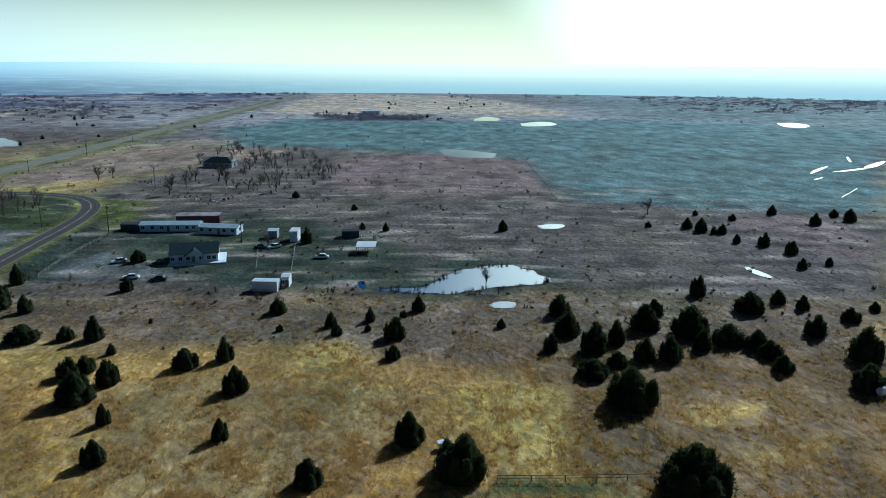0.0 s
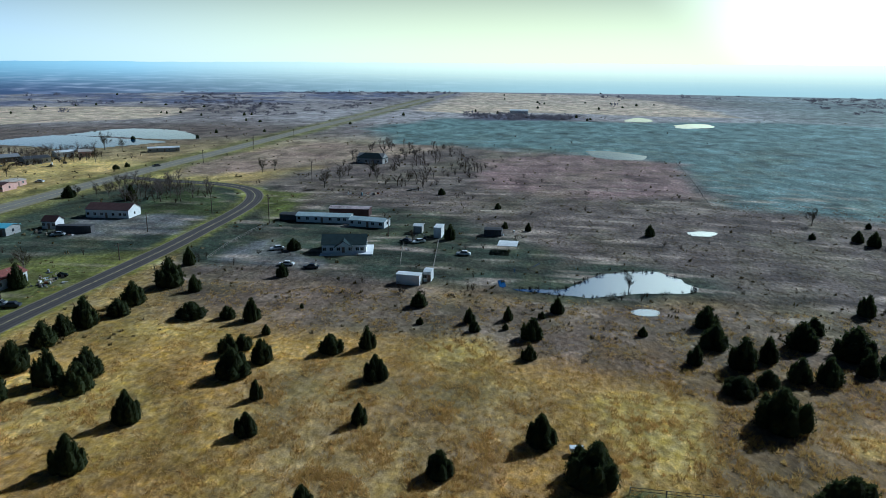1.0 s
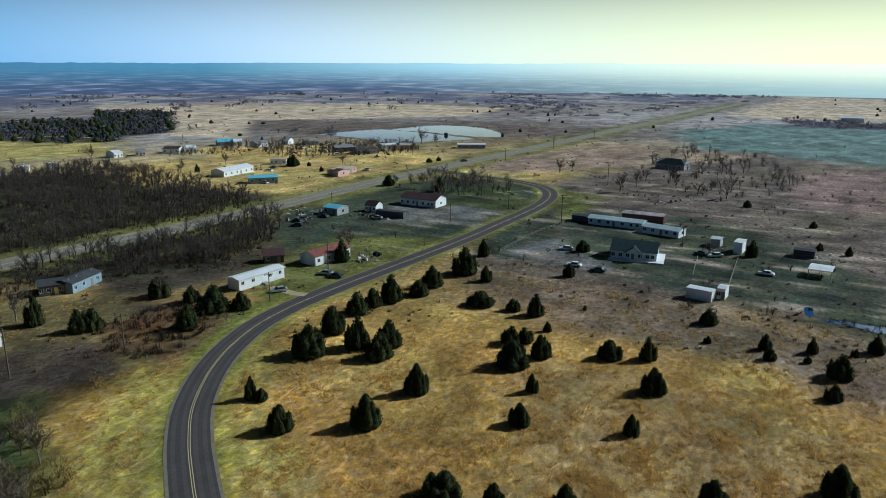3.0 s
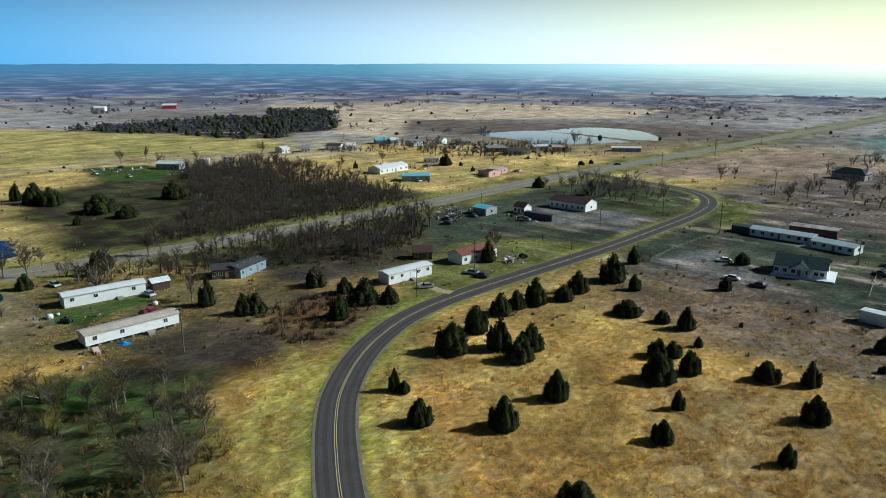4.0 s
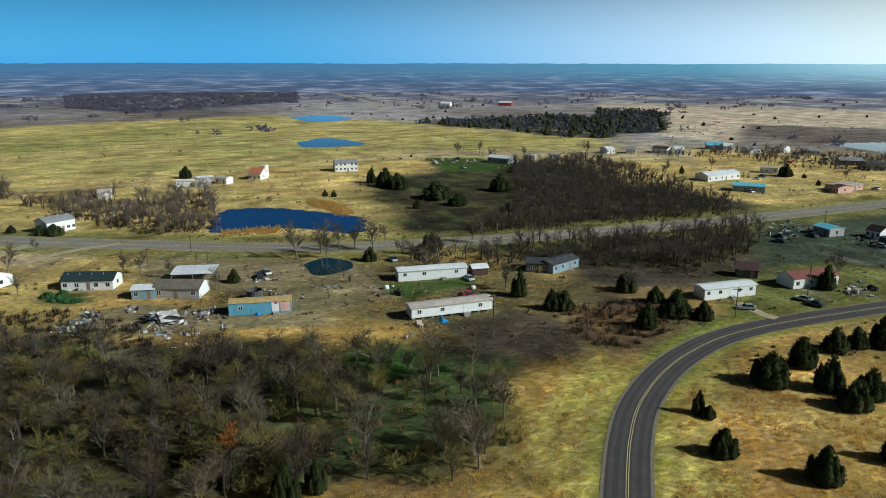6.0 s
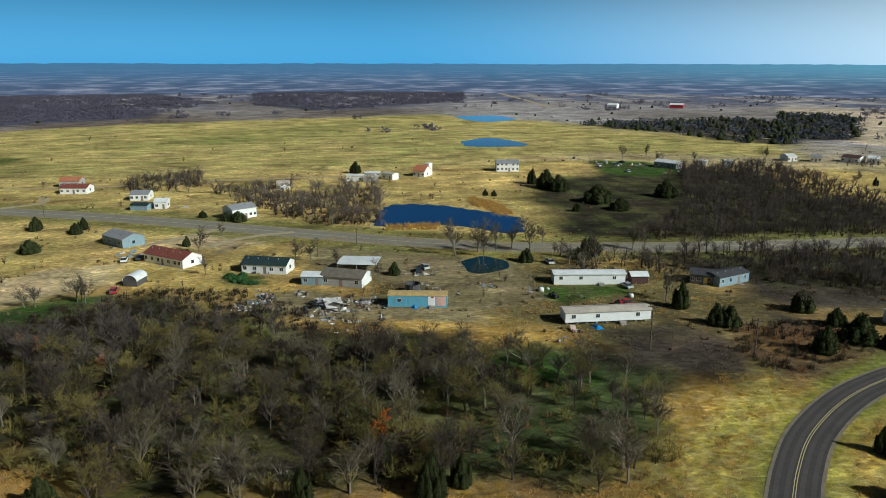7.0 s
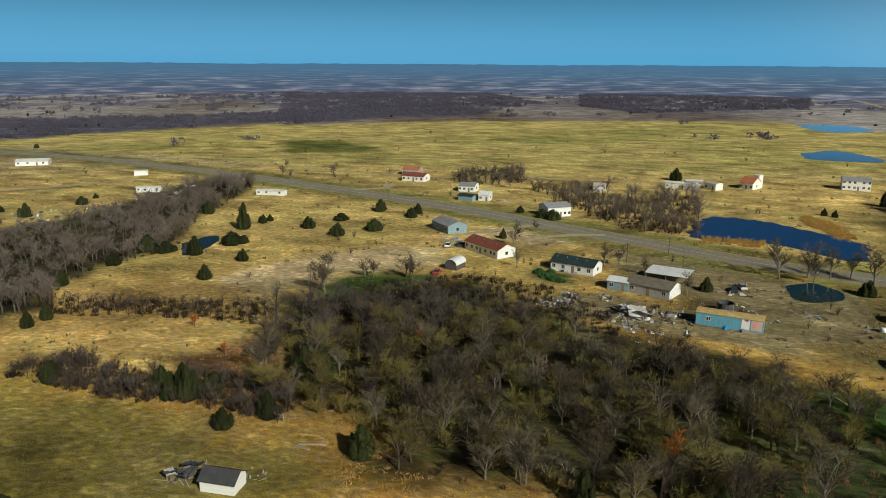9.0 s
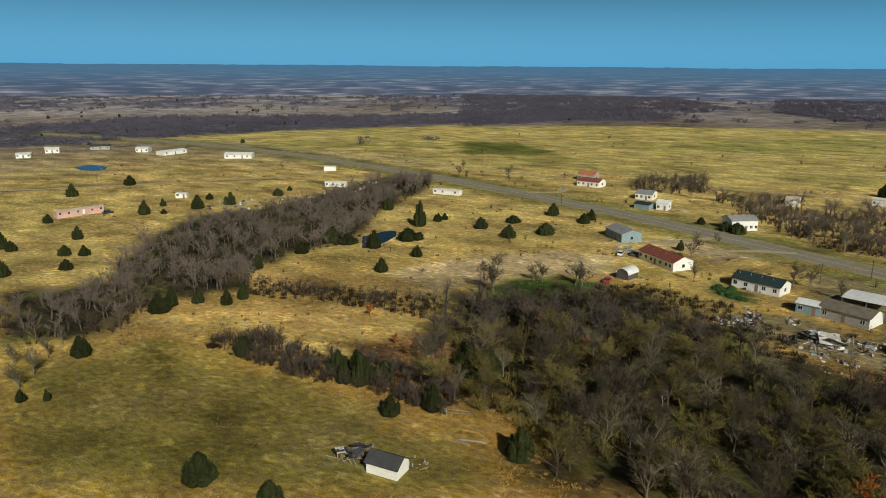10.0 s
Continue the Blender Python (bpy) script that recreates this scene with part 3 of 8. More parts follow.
def land_colour(x, y):
    """The colour of soil and grass at each place."""
    r = np.hypot(x, y)
    col = np.array(GOLD) * (1 + 0.10 * wobble(x, y, 30, 1))[:, None]
    tan = np.clip((r - 140) / 90, 0, 1)[:, None]
    col = col * (1 - tan) + tan * np.array((0.475, 0.348, 0.112)) * (1 + 0.12 * wobble(x, y, 40, 3))[:, None]
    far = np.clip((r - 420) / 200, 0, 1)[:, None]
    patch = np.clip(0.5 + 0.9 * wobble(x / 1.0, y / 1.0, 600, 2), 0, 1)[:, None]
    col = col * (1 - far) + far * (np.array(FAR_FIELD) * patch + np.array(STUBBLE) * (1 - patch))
    here = np.clip((r - 30) / 60, 0.3, 1) * np.clip((700 - r) / 200, 0, 1)
    olive = np.clip(1.1 * wobble(x, y, 60, 81) + 0.8 * wobble(x, y, 17, 82), 0, 0.75)
    brown = np.clip(1.1 * wobble(x, y, 44, 83) + 0.9 * wobble(x, y, 11, 84) - 0.1, 0, 0.7)
    for k, (tint, soft, outline) in enumerate(AREAS):
        pts = np.array(outline)
        reach = np.hypot(*(pts - pts.mean(0)).T).max() + 60
        near = np.hypot(x - pts[:, 0].mean(), y - pts[:, 1].mean()) < reach
        d = inside(x[near], y[near], outline) + soft * 0.9 * wobble(x[near], y[near], soft * 6, 40 + k)
        w = np.clip(0.5 + d / (2 * soft), 0, 1)[:, None]
        tone = np.array(tint) * np.ones((near.sum(), 1))
        if tint == SHADED_WOODFLOOR:
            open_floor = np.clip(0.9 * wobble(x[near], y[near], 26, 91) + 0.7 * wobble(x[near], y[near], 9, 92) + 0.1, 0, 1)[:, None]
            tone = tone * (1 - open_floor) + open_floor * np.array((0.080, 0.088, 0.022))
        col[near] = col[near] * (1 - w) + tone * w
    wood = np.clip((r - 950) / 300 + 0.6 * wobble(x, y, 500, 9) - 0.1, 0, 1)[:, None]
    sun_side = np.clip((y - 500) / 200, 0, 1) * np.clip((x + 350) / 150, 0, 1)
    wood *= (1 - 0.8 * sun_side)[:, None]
    # pale green-grey laid over the sunward fields paints haze into their colour
    sun_haze = (0.6 * sun_side * np.clip((x - 120) / 150, 0, 1))[:, None]
    col = col * (1 - sun_haze) + sun_haze * np.array((0.20, 0.27, 0.24))
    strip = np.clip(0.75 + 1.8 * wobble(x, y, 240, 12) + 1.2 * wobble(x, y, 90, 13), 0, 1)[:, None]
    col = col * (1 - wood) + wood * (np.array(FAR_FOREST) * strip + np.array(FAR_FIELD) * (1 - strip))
    for tint, much in (((0.135, 0.125, 0.040), olive), ((0.135, 0.098, 0.058), brown)):
        w = (much * here * 0.6)[:, None]
        col = col * (1 - w) + w * (0.55 * np.array(tint) + 0.45 * col)
    bands = np.clip((r - 200) / 120, 0, 1) * np.clip((1100 - r) / 300, 0, 1)
    col *= (1 + bands * (0.16 * wobble(x, y, 16, 71) + 0.14 * wobble(x, y, 45, 72)))[:, None]
    # windrows and rough streaks across the brown fields, terraces across the pasture
    brown_land = np.clip((y - 130) / 60, 0, 1) * np.clip((x + 190) / 40, 0, 1) * np.clip((430 - r) / 90, 0, 1)
    streak = wobble(x * 0.16, y, 8, 101) + 0.8 * wobble(x * 0.25, y, 17, 102) + 0.5 * wobble(x, y, 40, 103)
    pale_streak = (np.clip(streak - 0.35, 0, 0.9) * brown_land)[:, None]
    col = col * (1 - 0.95 * pale_streak) + 0.95 * pale_streak * np.array((0.42, 0.33, 0.25))
    col *= (1 - 0.6 * np.clip(-streak - 0.2, 0, 1) * brown_land)[:, None]
    pasture = np.zeros(x.shape)
    for tint, soft, outline in AREAS:
        if tint == PASTURE:
            pasture = np.maximum(pasture, np.clip(0.5 + inside(x, y, outline) / 40, 0, 1))
    terrace = 0.75 * np.clip(0.5 + 1.2 * wobble(x, y, 170, 117), 0, 1) * wobble(x + 30 * wobble(x, y, 260, 111), y * 0.10, 15, 112) + 0.7 * wobble(x + 40 * wobble(x, y, 200, 113), y * 0.16, 42, 114)
    dark_line = (np.clip(terrace - 0.05, 0, 0.95) * pasture)[:, None]
    pale_line = (np.clip(-terrace - 0.25, 0, 0.7) * pasture)[:, None]
    lush_patch = (np.clip(0.9 * wobble(x, y * 0.5, 130, 115) + 0.4 * wobble(x, y, 40, 116) - 0.1, 0, 0.75) * pasture)[:, None]
    col = col * (1 - lush_patch) + lush_patch * np.array((0.21, 0.23, 0.055))
    col = col * (1 - dark_line) + dark_line * np.array((0.19, 0.185, 0.050))
    col = col * (1 - 0.6 * pale_line) + 0.6 * pale_line * np.array((0.56, 0.45, 0.19))
    # mown strips in the near field
    mown = np.clip((135 - r) / 30, 0, 1) * np.clip((y - 60) / 20, 0, 1) * np.clip((x + 80) / 20, 0, 1) * np.clip((22 - x) / 10, 0, 1)
    swing = np.sin((x * 0.76 - y * 0.65 + 2.0 * wobble(x, y, 30, 121)) * math.tau / 5.2) + 0.8 * wobble(x * 0.76 - y * 0.65, (x * 0.65 + y * 0.76) * 0.12, 9, 122)
    col *= (1 + 0.13 * mown * swing)[:, None]
    near = r < 420
    d = near_line(x[near], y[near], LANE[::3]) + 1.2 * wobble(x[near], y[near], 9, 21)
    w = (np.clip((7.5 - d) / 3, 0, 1) * (0.6 + 0.4 * np.clip(wobble(x[near], y[near], 14, 22) + 0.5, 0, 1)))[:, None]
    col[near] = col[near] * (1 - w) + np.array((0.20, 0.195, 0.034)) * w
    d = near_line(x[near], y[near], LANE[::2])
    cut = np.clip((d - 3.6) / 1.0, 0, 1) * np.clip((17 - d) / 6, 0, 1) * np.clip((190 - r[near]) / 60, 0, 1)
    stripe = np.sin((d + 0.5 * wobble(x[near], y[near], 14, 141)) * math.tau / 4.2) + 0.9 * wobble(x[near], y[near], 6, 142)
    col[near] *= (1 + 0.15 * cut * stripe)[:, None]
    near = (r < 1200) & (x < -180)
    d = near_line(x[near], y[near], HIGHWAY[::3]) + 3 * wobble(x[near], y[near], 25, 23)
    w = np.clip((18 - d) / 6, 0, 0.8)[:, None]
    col[near] = col[near] * (1 - w) + np.array(VERGE) * w
    return col


def ground():
    seen = np.radians(np.arange(-40, 165, 0.4))
    rest = np.radians(np.arange(165, 320, 5))
    ang = np.concatenate([seen, rest]) + math.pi / 2
    rad = np.concatenate([[4, 15, 30], 42 * np.exp(np.arange(0, 530) * 0.0090)])
    rad = np.append(rad[rad < 4900], 4900)
    n, m = len(ang), len(rad)
    A, R = np.meshgrid(ang, rad)
    x, y = (R * np.cos(A)).ravel(), (R * np.sin(A)).ravel()
    s = np.clip((np.hypot(x, y) - 1500) / 3400, 0, 1)
    z = 44 * s ** 1.5
    verts = np.column_stack([x, y, z])
    verts = np.vstack([verts, [[0, 0, 0]]])
    i, j = np.meshgrid(np.arange(m - 1), np.arange(n), indexing="ij")
    k = (j + 1) % n
    quads = np.column_stack([(i * n + j).ravel(), ((i + 1) * n + j).ravel(), ((i + 1) * n + k).ravel(), (i * n + k).ravel()])
    cap = [(m * n, q, (q + 1) % n) for q in range(n)]
    me = bpy.data.meshes.new("ground")
    me.from_pydata(verts.tolist(), [], quads.tolist() + cap)
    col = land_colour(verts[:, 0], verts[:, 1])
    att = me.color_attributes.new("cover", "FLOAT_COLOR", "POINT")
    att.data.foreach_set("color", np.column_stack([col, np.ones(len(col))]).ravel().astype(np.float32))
    me.shade_smooth()
    mat = bpy.data.materials.new("grassland")
    mat.use_nodes = True
    nd, l = mat.node_tree.nodes, mat.node_tree.links
    b = nd["Principled BSDF"]
    b.inputs["Roughness"].default_value = 1.0
    b.inputs["Specular IOR Level"].default_value = 0.1
    cover = nd.new("ShaderNodeAttribute")
    cover.attribute_name = "cover"
    co = nd.new("ShaderNodeNewGeometry")

    def grain(scale, stretch, detail, lo, hi, turn=0.0):
        mp, t, r = nd.new("ShaderNodeMapping"), nd.new("ShaderNodeTexNoise"), nd.new("ShaderNodeMapRange")
        mp.inputs["Scale"].default_value = stretch
        mp.inputs["Rotation"].default_value = (0, 0, radians(turn))
        t.inputs["Scale"].default_value, t.inputs["Detail"].default_value = scale, detail
        r.inputs["From Min"].default_value, r.inputs["From Max"].default_value = 0.3, 0.7
        r.inputs["To Min"].default_value, r.inputs["To Max"].default_value = lo, hi
        l.new(co.outputs["Position"], mp.inputs["Vector"])
        l.new(mp.outputs[0], t.inputs["Vector"])
        l.new(t.outputs["Fac"], r.inputs["Value"])
        return t, r

    t0, r0 = grain(0.028, (1, 1, 1), 6, 0.74, 1.26)
    t1, r1 = grain(0.10, (1, 0.5, 1), 7, 0.60, 1.42, 40)
    t2, r2 = grain(0.9, (1, 0.6, 1), 7, 0.64, 1.38, 25)
    t3, r3 = grain(4.0, (1, 0.6, 1), 3, 0.74, 1.26)
    # matted straw in bright wisps, and trodden or greener hollows
    t6, r6 = grain(0.33, (1, 0.7, 1), 7, 0.0, 1.0, 55)
    t6.inputs["Distortion"].default_value = 1.4
    r6.inputs["From Min"].default_value, r6.inputs["From Max"].default_value = 0.54, 0.70
    r6.inputs["To Min"].default_value, r6.inputs["To Max"].default_value = 1.0, 1.65
    t7, r7 = grain(0.065, (1, 0.8, 1), 6, 0.0, 1.0, 15)
    t7.inputs["Distortion"].default_value = 0.8
    r7.inputs["From Min"].default_value, r7.inputs["From Max"].default_value = 0.55, 0.72
    r7.inputs["To Min"].default_value, r7.inputs["To Max"].default_value = 1.0, 0.50
    value = r0.outputs[0]
    for extra in (r1, r2, r3, r6, r7):
        mul = nd.new("ShaderNodeMath")
        mul.operation = "MULTIPLY"
        l.new(value, mul.inputs[0])
        l.new(extra.outputs[0], mul.inputs[1])
        value = mul.outputs[0]
    hsv = nd.new("ShaderNodeHueSaturation")
    l.new(cover.outputs["Color"], hsv.inputs["Color"])
    l.new(value, hsv.inputs["Value"])
    t4, r4 = grain(0.03, (1, 1, 1), 3, 0.490, 0.512, 70)
    t5, r5 = grain(0.5, (1, 1, 1), 4, 0.88, 1.1, 10)
    l.new(r4.outputs[0], hsv.inputs["Hue"])
    l.new(r5.outputs[0], hsv.inputs["Saturation"])
    l.new(hsv.outputs[0], b.inputs["Base Color"])
    bump = nd.new("ShaderNodeBump")
    bump.inputs["Strength"].default_value, bump.inputs["Distance"].default_value = 1.0, 0.32
    l.new(t2.outputs["Fac"], bump.inputs["Height"])
    l.new(bump.outputs[0], b.inputs["Normal"])
    me.materials.append(mat)
    return tagged(new("ground", me), "dry winter grassland with tan, green and brown fields", "ground", kind="structure")


ground()


def strip(name, line, offset, width, mat, z):
    """A flat band that follows a line."""
    d = np.gradient(line, axis=0)
    nrm = np.column_stack([-d[:, 1], d[:, 0]]) / np.linalg.norm(d, axis=1)[:, None]
    a, b = line + nrm * (offset - width / 2), line + nrm * (offset + width / 2)
    g = Geo()
    n = len(line)
    zz = [height(*p) + z for p in line]
    g.add([(*p, h) for p, h in zip(a, zz)] + [(*p, h) for p, h in zip(b, zz)], [(i, i + 1, n + i + 1, n + i) for i in range(n - 1)])
    return g.mesh(name, mat)


road = tagged(new("road", strip("road", LANE, 0, 6.6, ASPHALT, 0.05)), "curving two-lane asphalt road with a double yellow line", "road", kind="structure")
for side in (-0.17, 0.17):
    part("centre_line", strip("centre_line", LANE, side, 0.12, YELLOW_LINE, 0.06), None, road)
TRACK = material("worn_asphalt", (0.085, 0.075, 0.069), 0.9, 0.25, 0.2, 0.003)
SHOULDER = material("gravel_shoulder", (0.20, 0.17, 0.12), 0.95, 0.6, 0.35, 0.02)
for side in (-2.45, -0.95, 0.95, 2.45):
    part("wheel_track", strip("wheel_track", LANE, side, 0.7, TRACK, 0.056), None, road)
for side in (-3.55, 3.55):
    part("gravel_shoulder", strip("gravel_shoulder", LANE, side, 0.6, SHOULDER, 0.045), None, road)
HIGHWAY_SHOULDER = material("highway_shoulder", (0.27, 0.235, 0.15), 0.95, 0.2, 0.4, 0.02)
FARM_TRACK = material("farm_track", (0.40, 0.33, 0.20), 0.95, 0.3, 0.3, 0.02)
for words, points, wide in (("pale farm track along the pasture edge", [(-372, -300), (-368.2, -236.8), (-364.4, -181.8), (-366.1, -130.3), (-380.5, -96.4), (-385.9, -51.0), (-395.6, -7.6)], 3.0),
                            ("pale dirt drive from the highway to a red-roofed house", [(-241.3, -80.8), (-248.3, -73.9), (-255.6, -67.7), (-260.3, -63.6), (-265.2, -61.5)], 3.0),
                            ("curved dirt drive beside the highway", [(-237.1, -58.3), (-247.1, -52.6), (-254.4, -42.7), (-256.4, -37.8), (-258.5, -32)], 3.2),
                            ("short side road to a far house", [(-312, -160), (-316.1, -155.0), (-321, -149), (-328.3, -148.5), (-338.7, -153.5)], 4.0),
                            ("pale gravel drive from the lane to a mobile home", [(-143.7, 124.4), (-139.5, 124.4), (-134.7, 124.3), (-131.2, 125.4)], 2.8),
                            ("pale dirt track across a tan field", [(-140, -392), (-166.2, -368.7), (-195.2, -345.7), (-235.9, -320.5), (-269.7, -297.7), (-300, -282)], 3.0),
                            ("pale gravel road crossing far pasture", [(-1480, 244), (-1300, 243), (-1123.8, 240.2), (-1010, 236)], 9.0),
                            ("dirt lane below a dark grove", [(-760, 150), (-703.4, 182.6), (-617.6, 233.9), (-605.8, 289.0), (-548.5, 321.9), (-470, 350)], 4.0)):
    tagged(new("farm_track", strip("farm_track", smooth_line(points, 6.0), 0, wide, FARM_TRACK, 0.06)), words, "track", kind="structure")
highway = tagged(new("road", strip("highway", HIGHWAY, 0, 8.6, OLD_ASPHALT, 0.05)), "worn grey highway through dry fields", "road", kind="structure")

for side in (-5.6, 5.6):
    part("gravel_shoulder", strip("gravel_shoulder", HIGHWAY, side, 2.4, HIGHWAY_SHOULDER, 0.045), None, highway)
part("centre_line", strip("centre_line", HIGHWAY, 0, 0.3, YELLOW_LINE, 0.06), None, highway)

# deep blue base paints in the sky reflection that the dim upper sky lacks
WATER = material("pond_water", (0.008, 0.072, 0.235), 0.06, 0.05, 0.2)
for key, value in (("IOR", 1.33), ("Coat Weight", 1.0), ("Coat IOR", 3.6), ("Coat Roughness", 0.05), ("Specular IOR Level", 0.5)):
    WATER.node_tree.nodes["Principled BSDF"].inputs[key].default_value = value


MURKY = material("murky_water", (0.008, 0.034, 0.040), 0.08, 0.05, 0.2)
for key, value in (("IOR", 1.33), ("Coat Weight", 1.0), ("Coat IOR", 2.2), ("Coat Roughness", 0.05)):
    MURKY.node_tree.nodes["Principled BSDF"].inputs[key].default_value = value
PONDS = []


def pond(label, outline):
    if "creek" in label:
        pts = np.array(outline)
        mid = pts.mean(0)
        along = np.linalg.svd(pts - mid)[2][0]
        lie = (pts - mid) @ along
        across = (pts - mid) - np.outer(lie, along)
        outline = [tuple(q) for q in mid + np.outer(lie, along) * 1.05 + across * 0.45]
    PONDS.append(outline)
    line = smooth_line(outline + outline[:1], 1.5)[:-1]
    cx, cy = line.mean(0)
    z = height(cx, cy)
    g = Geo()
    n = len(line)
    spread = 1 + 0.03 * np.sin(np.arange(n) * 1.3) + 0.02 * np.sin(np.arange(n) * 0.47)
    rim = [(cx + (p[0] - cx) * s, cy + (p[1] - cy) * s, z + 0.08) for p, s in zip(line, spread)]
    g.add(rim, [tuple(range(n))])
    ob = new("water", g.mesh("water", MURKY if "dark po" in label else WATER))
    return tagged(ob, label, "pond", kind="structure")


pond('muddy farm pond mirroring the bright sky', [(-18.5, 182.6), (-12.6, 183.7), (-5.8, 184.9), (-1.3, 191.2), (4.3, 200.9), (11.1, 205.3), (17.9, 207.3), (24.2, 203.8), (29, 195.8), (28.7, 190.3), (22.5, 187.5), (16.2, 185.9), (10, 183.2), (2.4, 179.6), (-3.5, 179.5), (-12.4, 180.7)])
pond('shallow rain pool in brown grass', [(11.5, 170.7), (14.5, 173.4), (18.3, 172.6), (17.3, 168.7), (12.7, 168.1)])
pond('long pond in a reddish pasture', [(-4, 503.9), (9.8, 508.1), (28.8, 492.5), (35.1, 483.3), (30.9, 464.9), (16.2, 461.3), (1.8, 472.2)])
pond('small puddle in brown grass', [(34.8, 262.2), (40.5, 265.3), (45.5, 263.5), (42.5, 257.7), (36.3, 257.5)])
pond('far pond in a dark field', [(32.4, 800.9), (48.1, 837.4), (60.4, 812), (56.8, 778.6), (33.9, 776.6)])
pond('far pond in a dark field', [(77.2, 742.7), (97.4, 766.7), (111.3, 760.3), (110.7, 724.4), (79.2, 708.4)])
pond('narrow water-filled trench in rough grass', [(90.5, 207.9), (92.5, 202.5), (93.7, 197.3), (92, 195.6), (89.8, 200.1), (89.3, 204.8)])
pond('winding creek pool in a wet field', [(210.8, 414.9), (222.9, 427.2), (230.3, 430), (213.3, 408.2), (205.4, 401.3)])
pond('winding creek pool in a wet field', [(221.1, 410.8), (236.1, 420.7), (250.4, 428.5), (249.7, 421.4), (229.8, 409)])
pond('winding creek pool in a wet field', [(251.2, 436), (269.2, 452.4), (280.9, 458.5), (268.1, 436.8), (251.1, 423.8)])
pond('small creek pool in a wet field', [(263.4, 474.6), (269.4, 480.9), (259.5, 457.3), (255, 454.4)])
pond('small creek pool in a wet field', [(197.4, 382.6), (205.1, 388.9), (202.3, 382.8), (196, 378.6)])
pond('narrow bend of a creek', [(184.9, 330.9), (194.9, 342), (202.9, 352.1), (201.6, 348.7), (192, 337.3), (183, 326.5)])
pond('far shallow pond', [(348.9, 765.8), (367.9, 774.9), (371.8, 746.1), (355.1, 717.6), (338.1, 722.8)])
pond('pale lake behind a low earth dam', [(-416.9, 516.8), (-406.8, 572.4), (-356.7, 573.8), (-302, 519.2), (-320.7, 502.5), (-374.8, 510.4), (-407.8, 509.3)])
pond('pale lake in front of a low earth dam', [(-434.2, 439.8), (-432.3, 481.9), (-418.5, 509.3), (-375.9, 503.7), (-321.6, 491.2), (-310.4, 482.2), (-328.5, 447), (-343.1, 424.5), (-386.5, 436.8)])
pond('blue pond edged with reeds', [(-283.6, -3), (-303.7, 1.7), (-308, 15.2), (-300.8, 29.2), (-287.2, 43.9), (-276.6, 53.3), (-257.1, 51.8), (-249.8, 44.4), (-261.2, 31.7), (-265.6, 19.5), (-262.3, 4.5), (-267.9, -2.9)])
pond('blue pond in open pasture', [(-561.8, 62.6), (-588.4, 88.3), (-551.6, 108.5), (-528.9, 106.2), (-524.3, 78.8), (-530.9, 63.3)])
pond('long blue pond in far pasture', [(-832.8, 85.9), (-844.2, 132.5), (-786.2, 147.6), (-754.3, 112.7), (-783.4, 92.9)])
pond('small dark pond below bare trees', [(-213.5, 23.5), (-219, 31.2), (-211.4, 37.8), (-203.4, 34.8), (-200.3, 25.4)])
pond('little blue pond on a tan field', [(-231.2, -416.5), (-243.4, -420.9), (-243.3, -404.4), (-233.7, -393.5), (-227.1, -402.4)])
pond('dark pool at the edge of woods', [(-192.7, -165.5), (-206.5, -163.4), (-203.5, -157.9), (-190.7, -153.6), (-180.5, -154.1)])
pond('pool by the barnyard', [(-23.3, 189.1), (-21.9, 190.2), (-20.4, 184), (-21.9, 183.5)])
pond('narrow trickle of a creek in dark grass', [(-20.3, 201.5), (-19.9, 202.1), (-19.4, 198.6), (-19.9, 198.6)])
pond('narrow trickle of a creek in dark grass', [(-15.1, 205.2), (-13.5, 210.3), (-13, 209.1), (-14.6, 205.3)])

# ---- trees ----


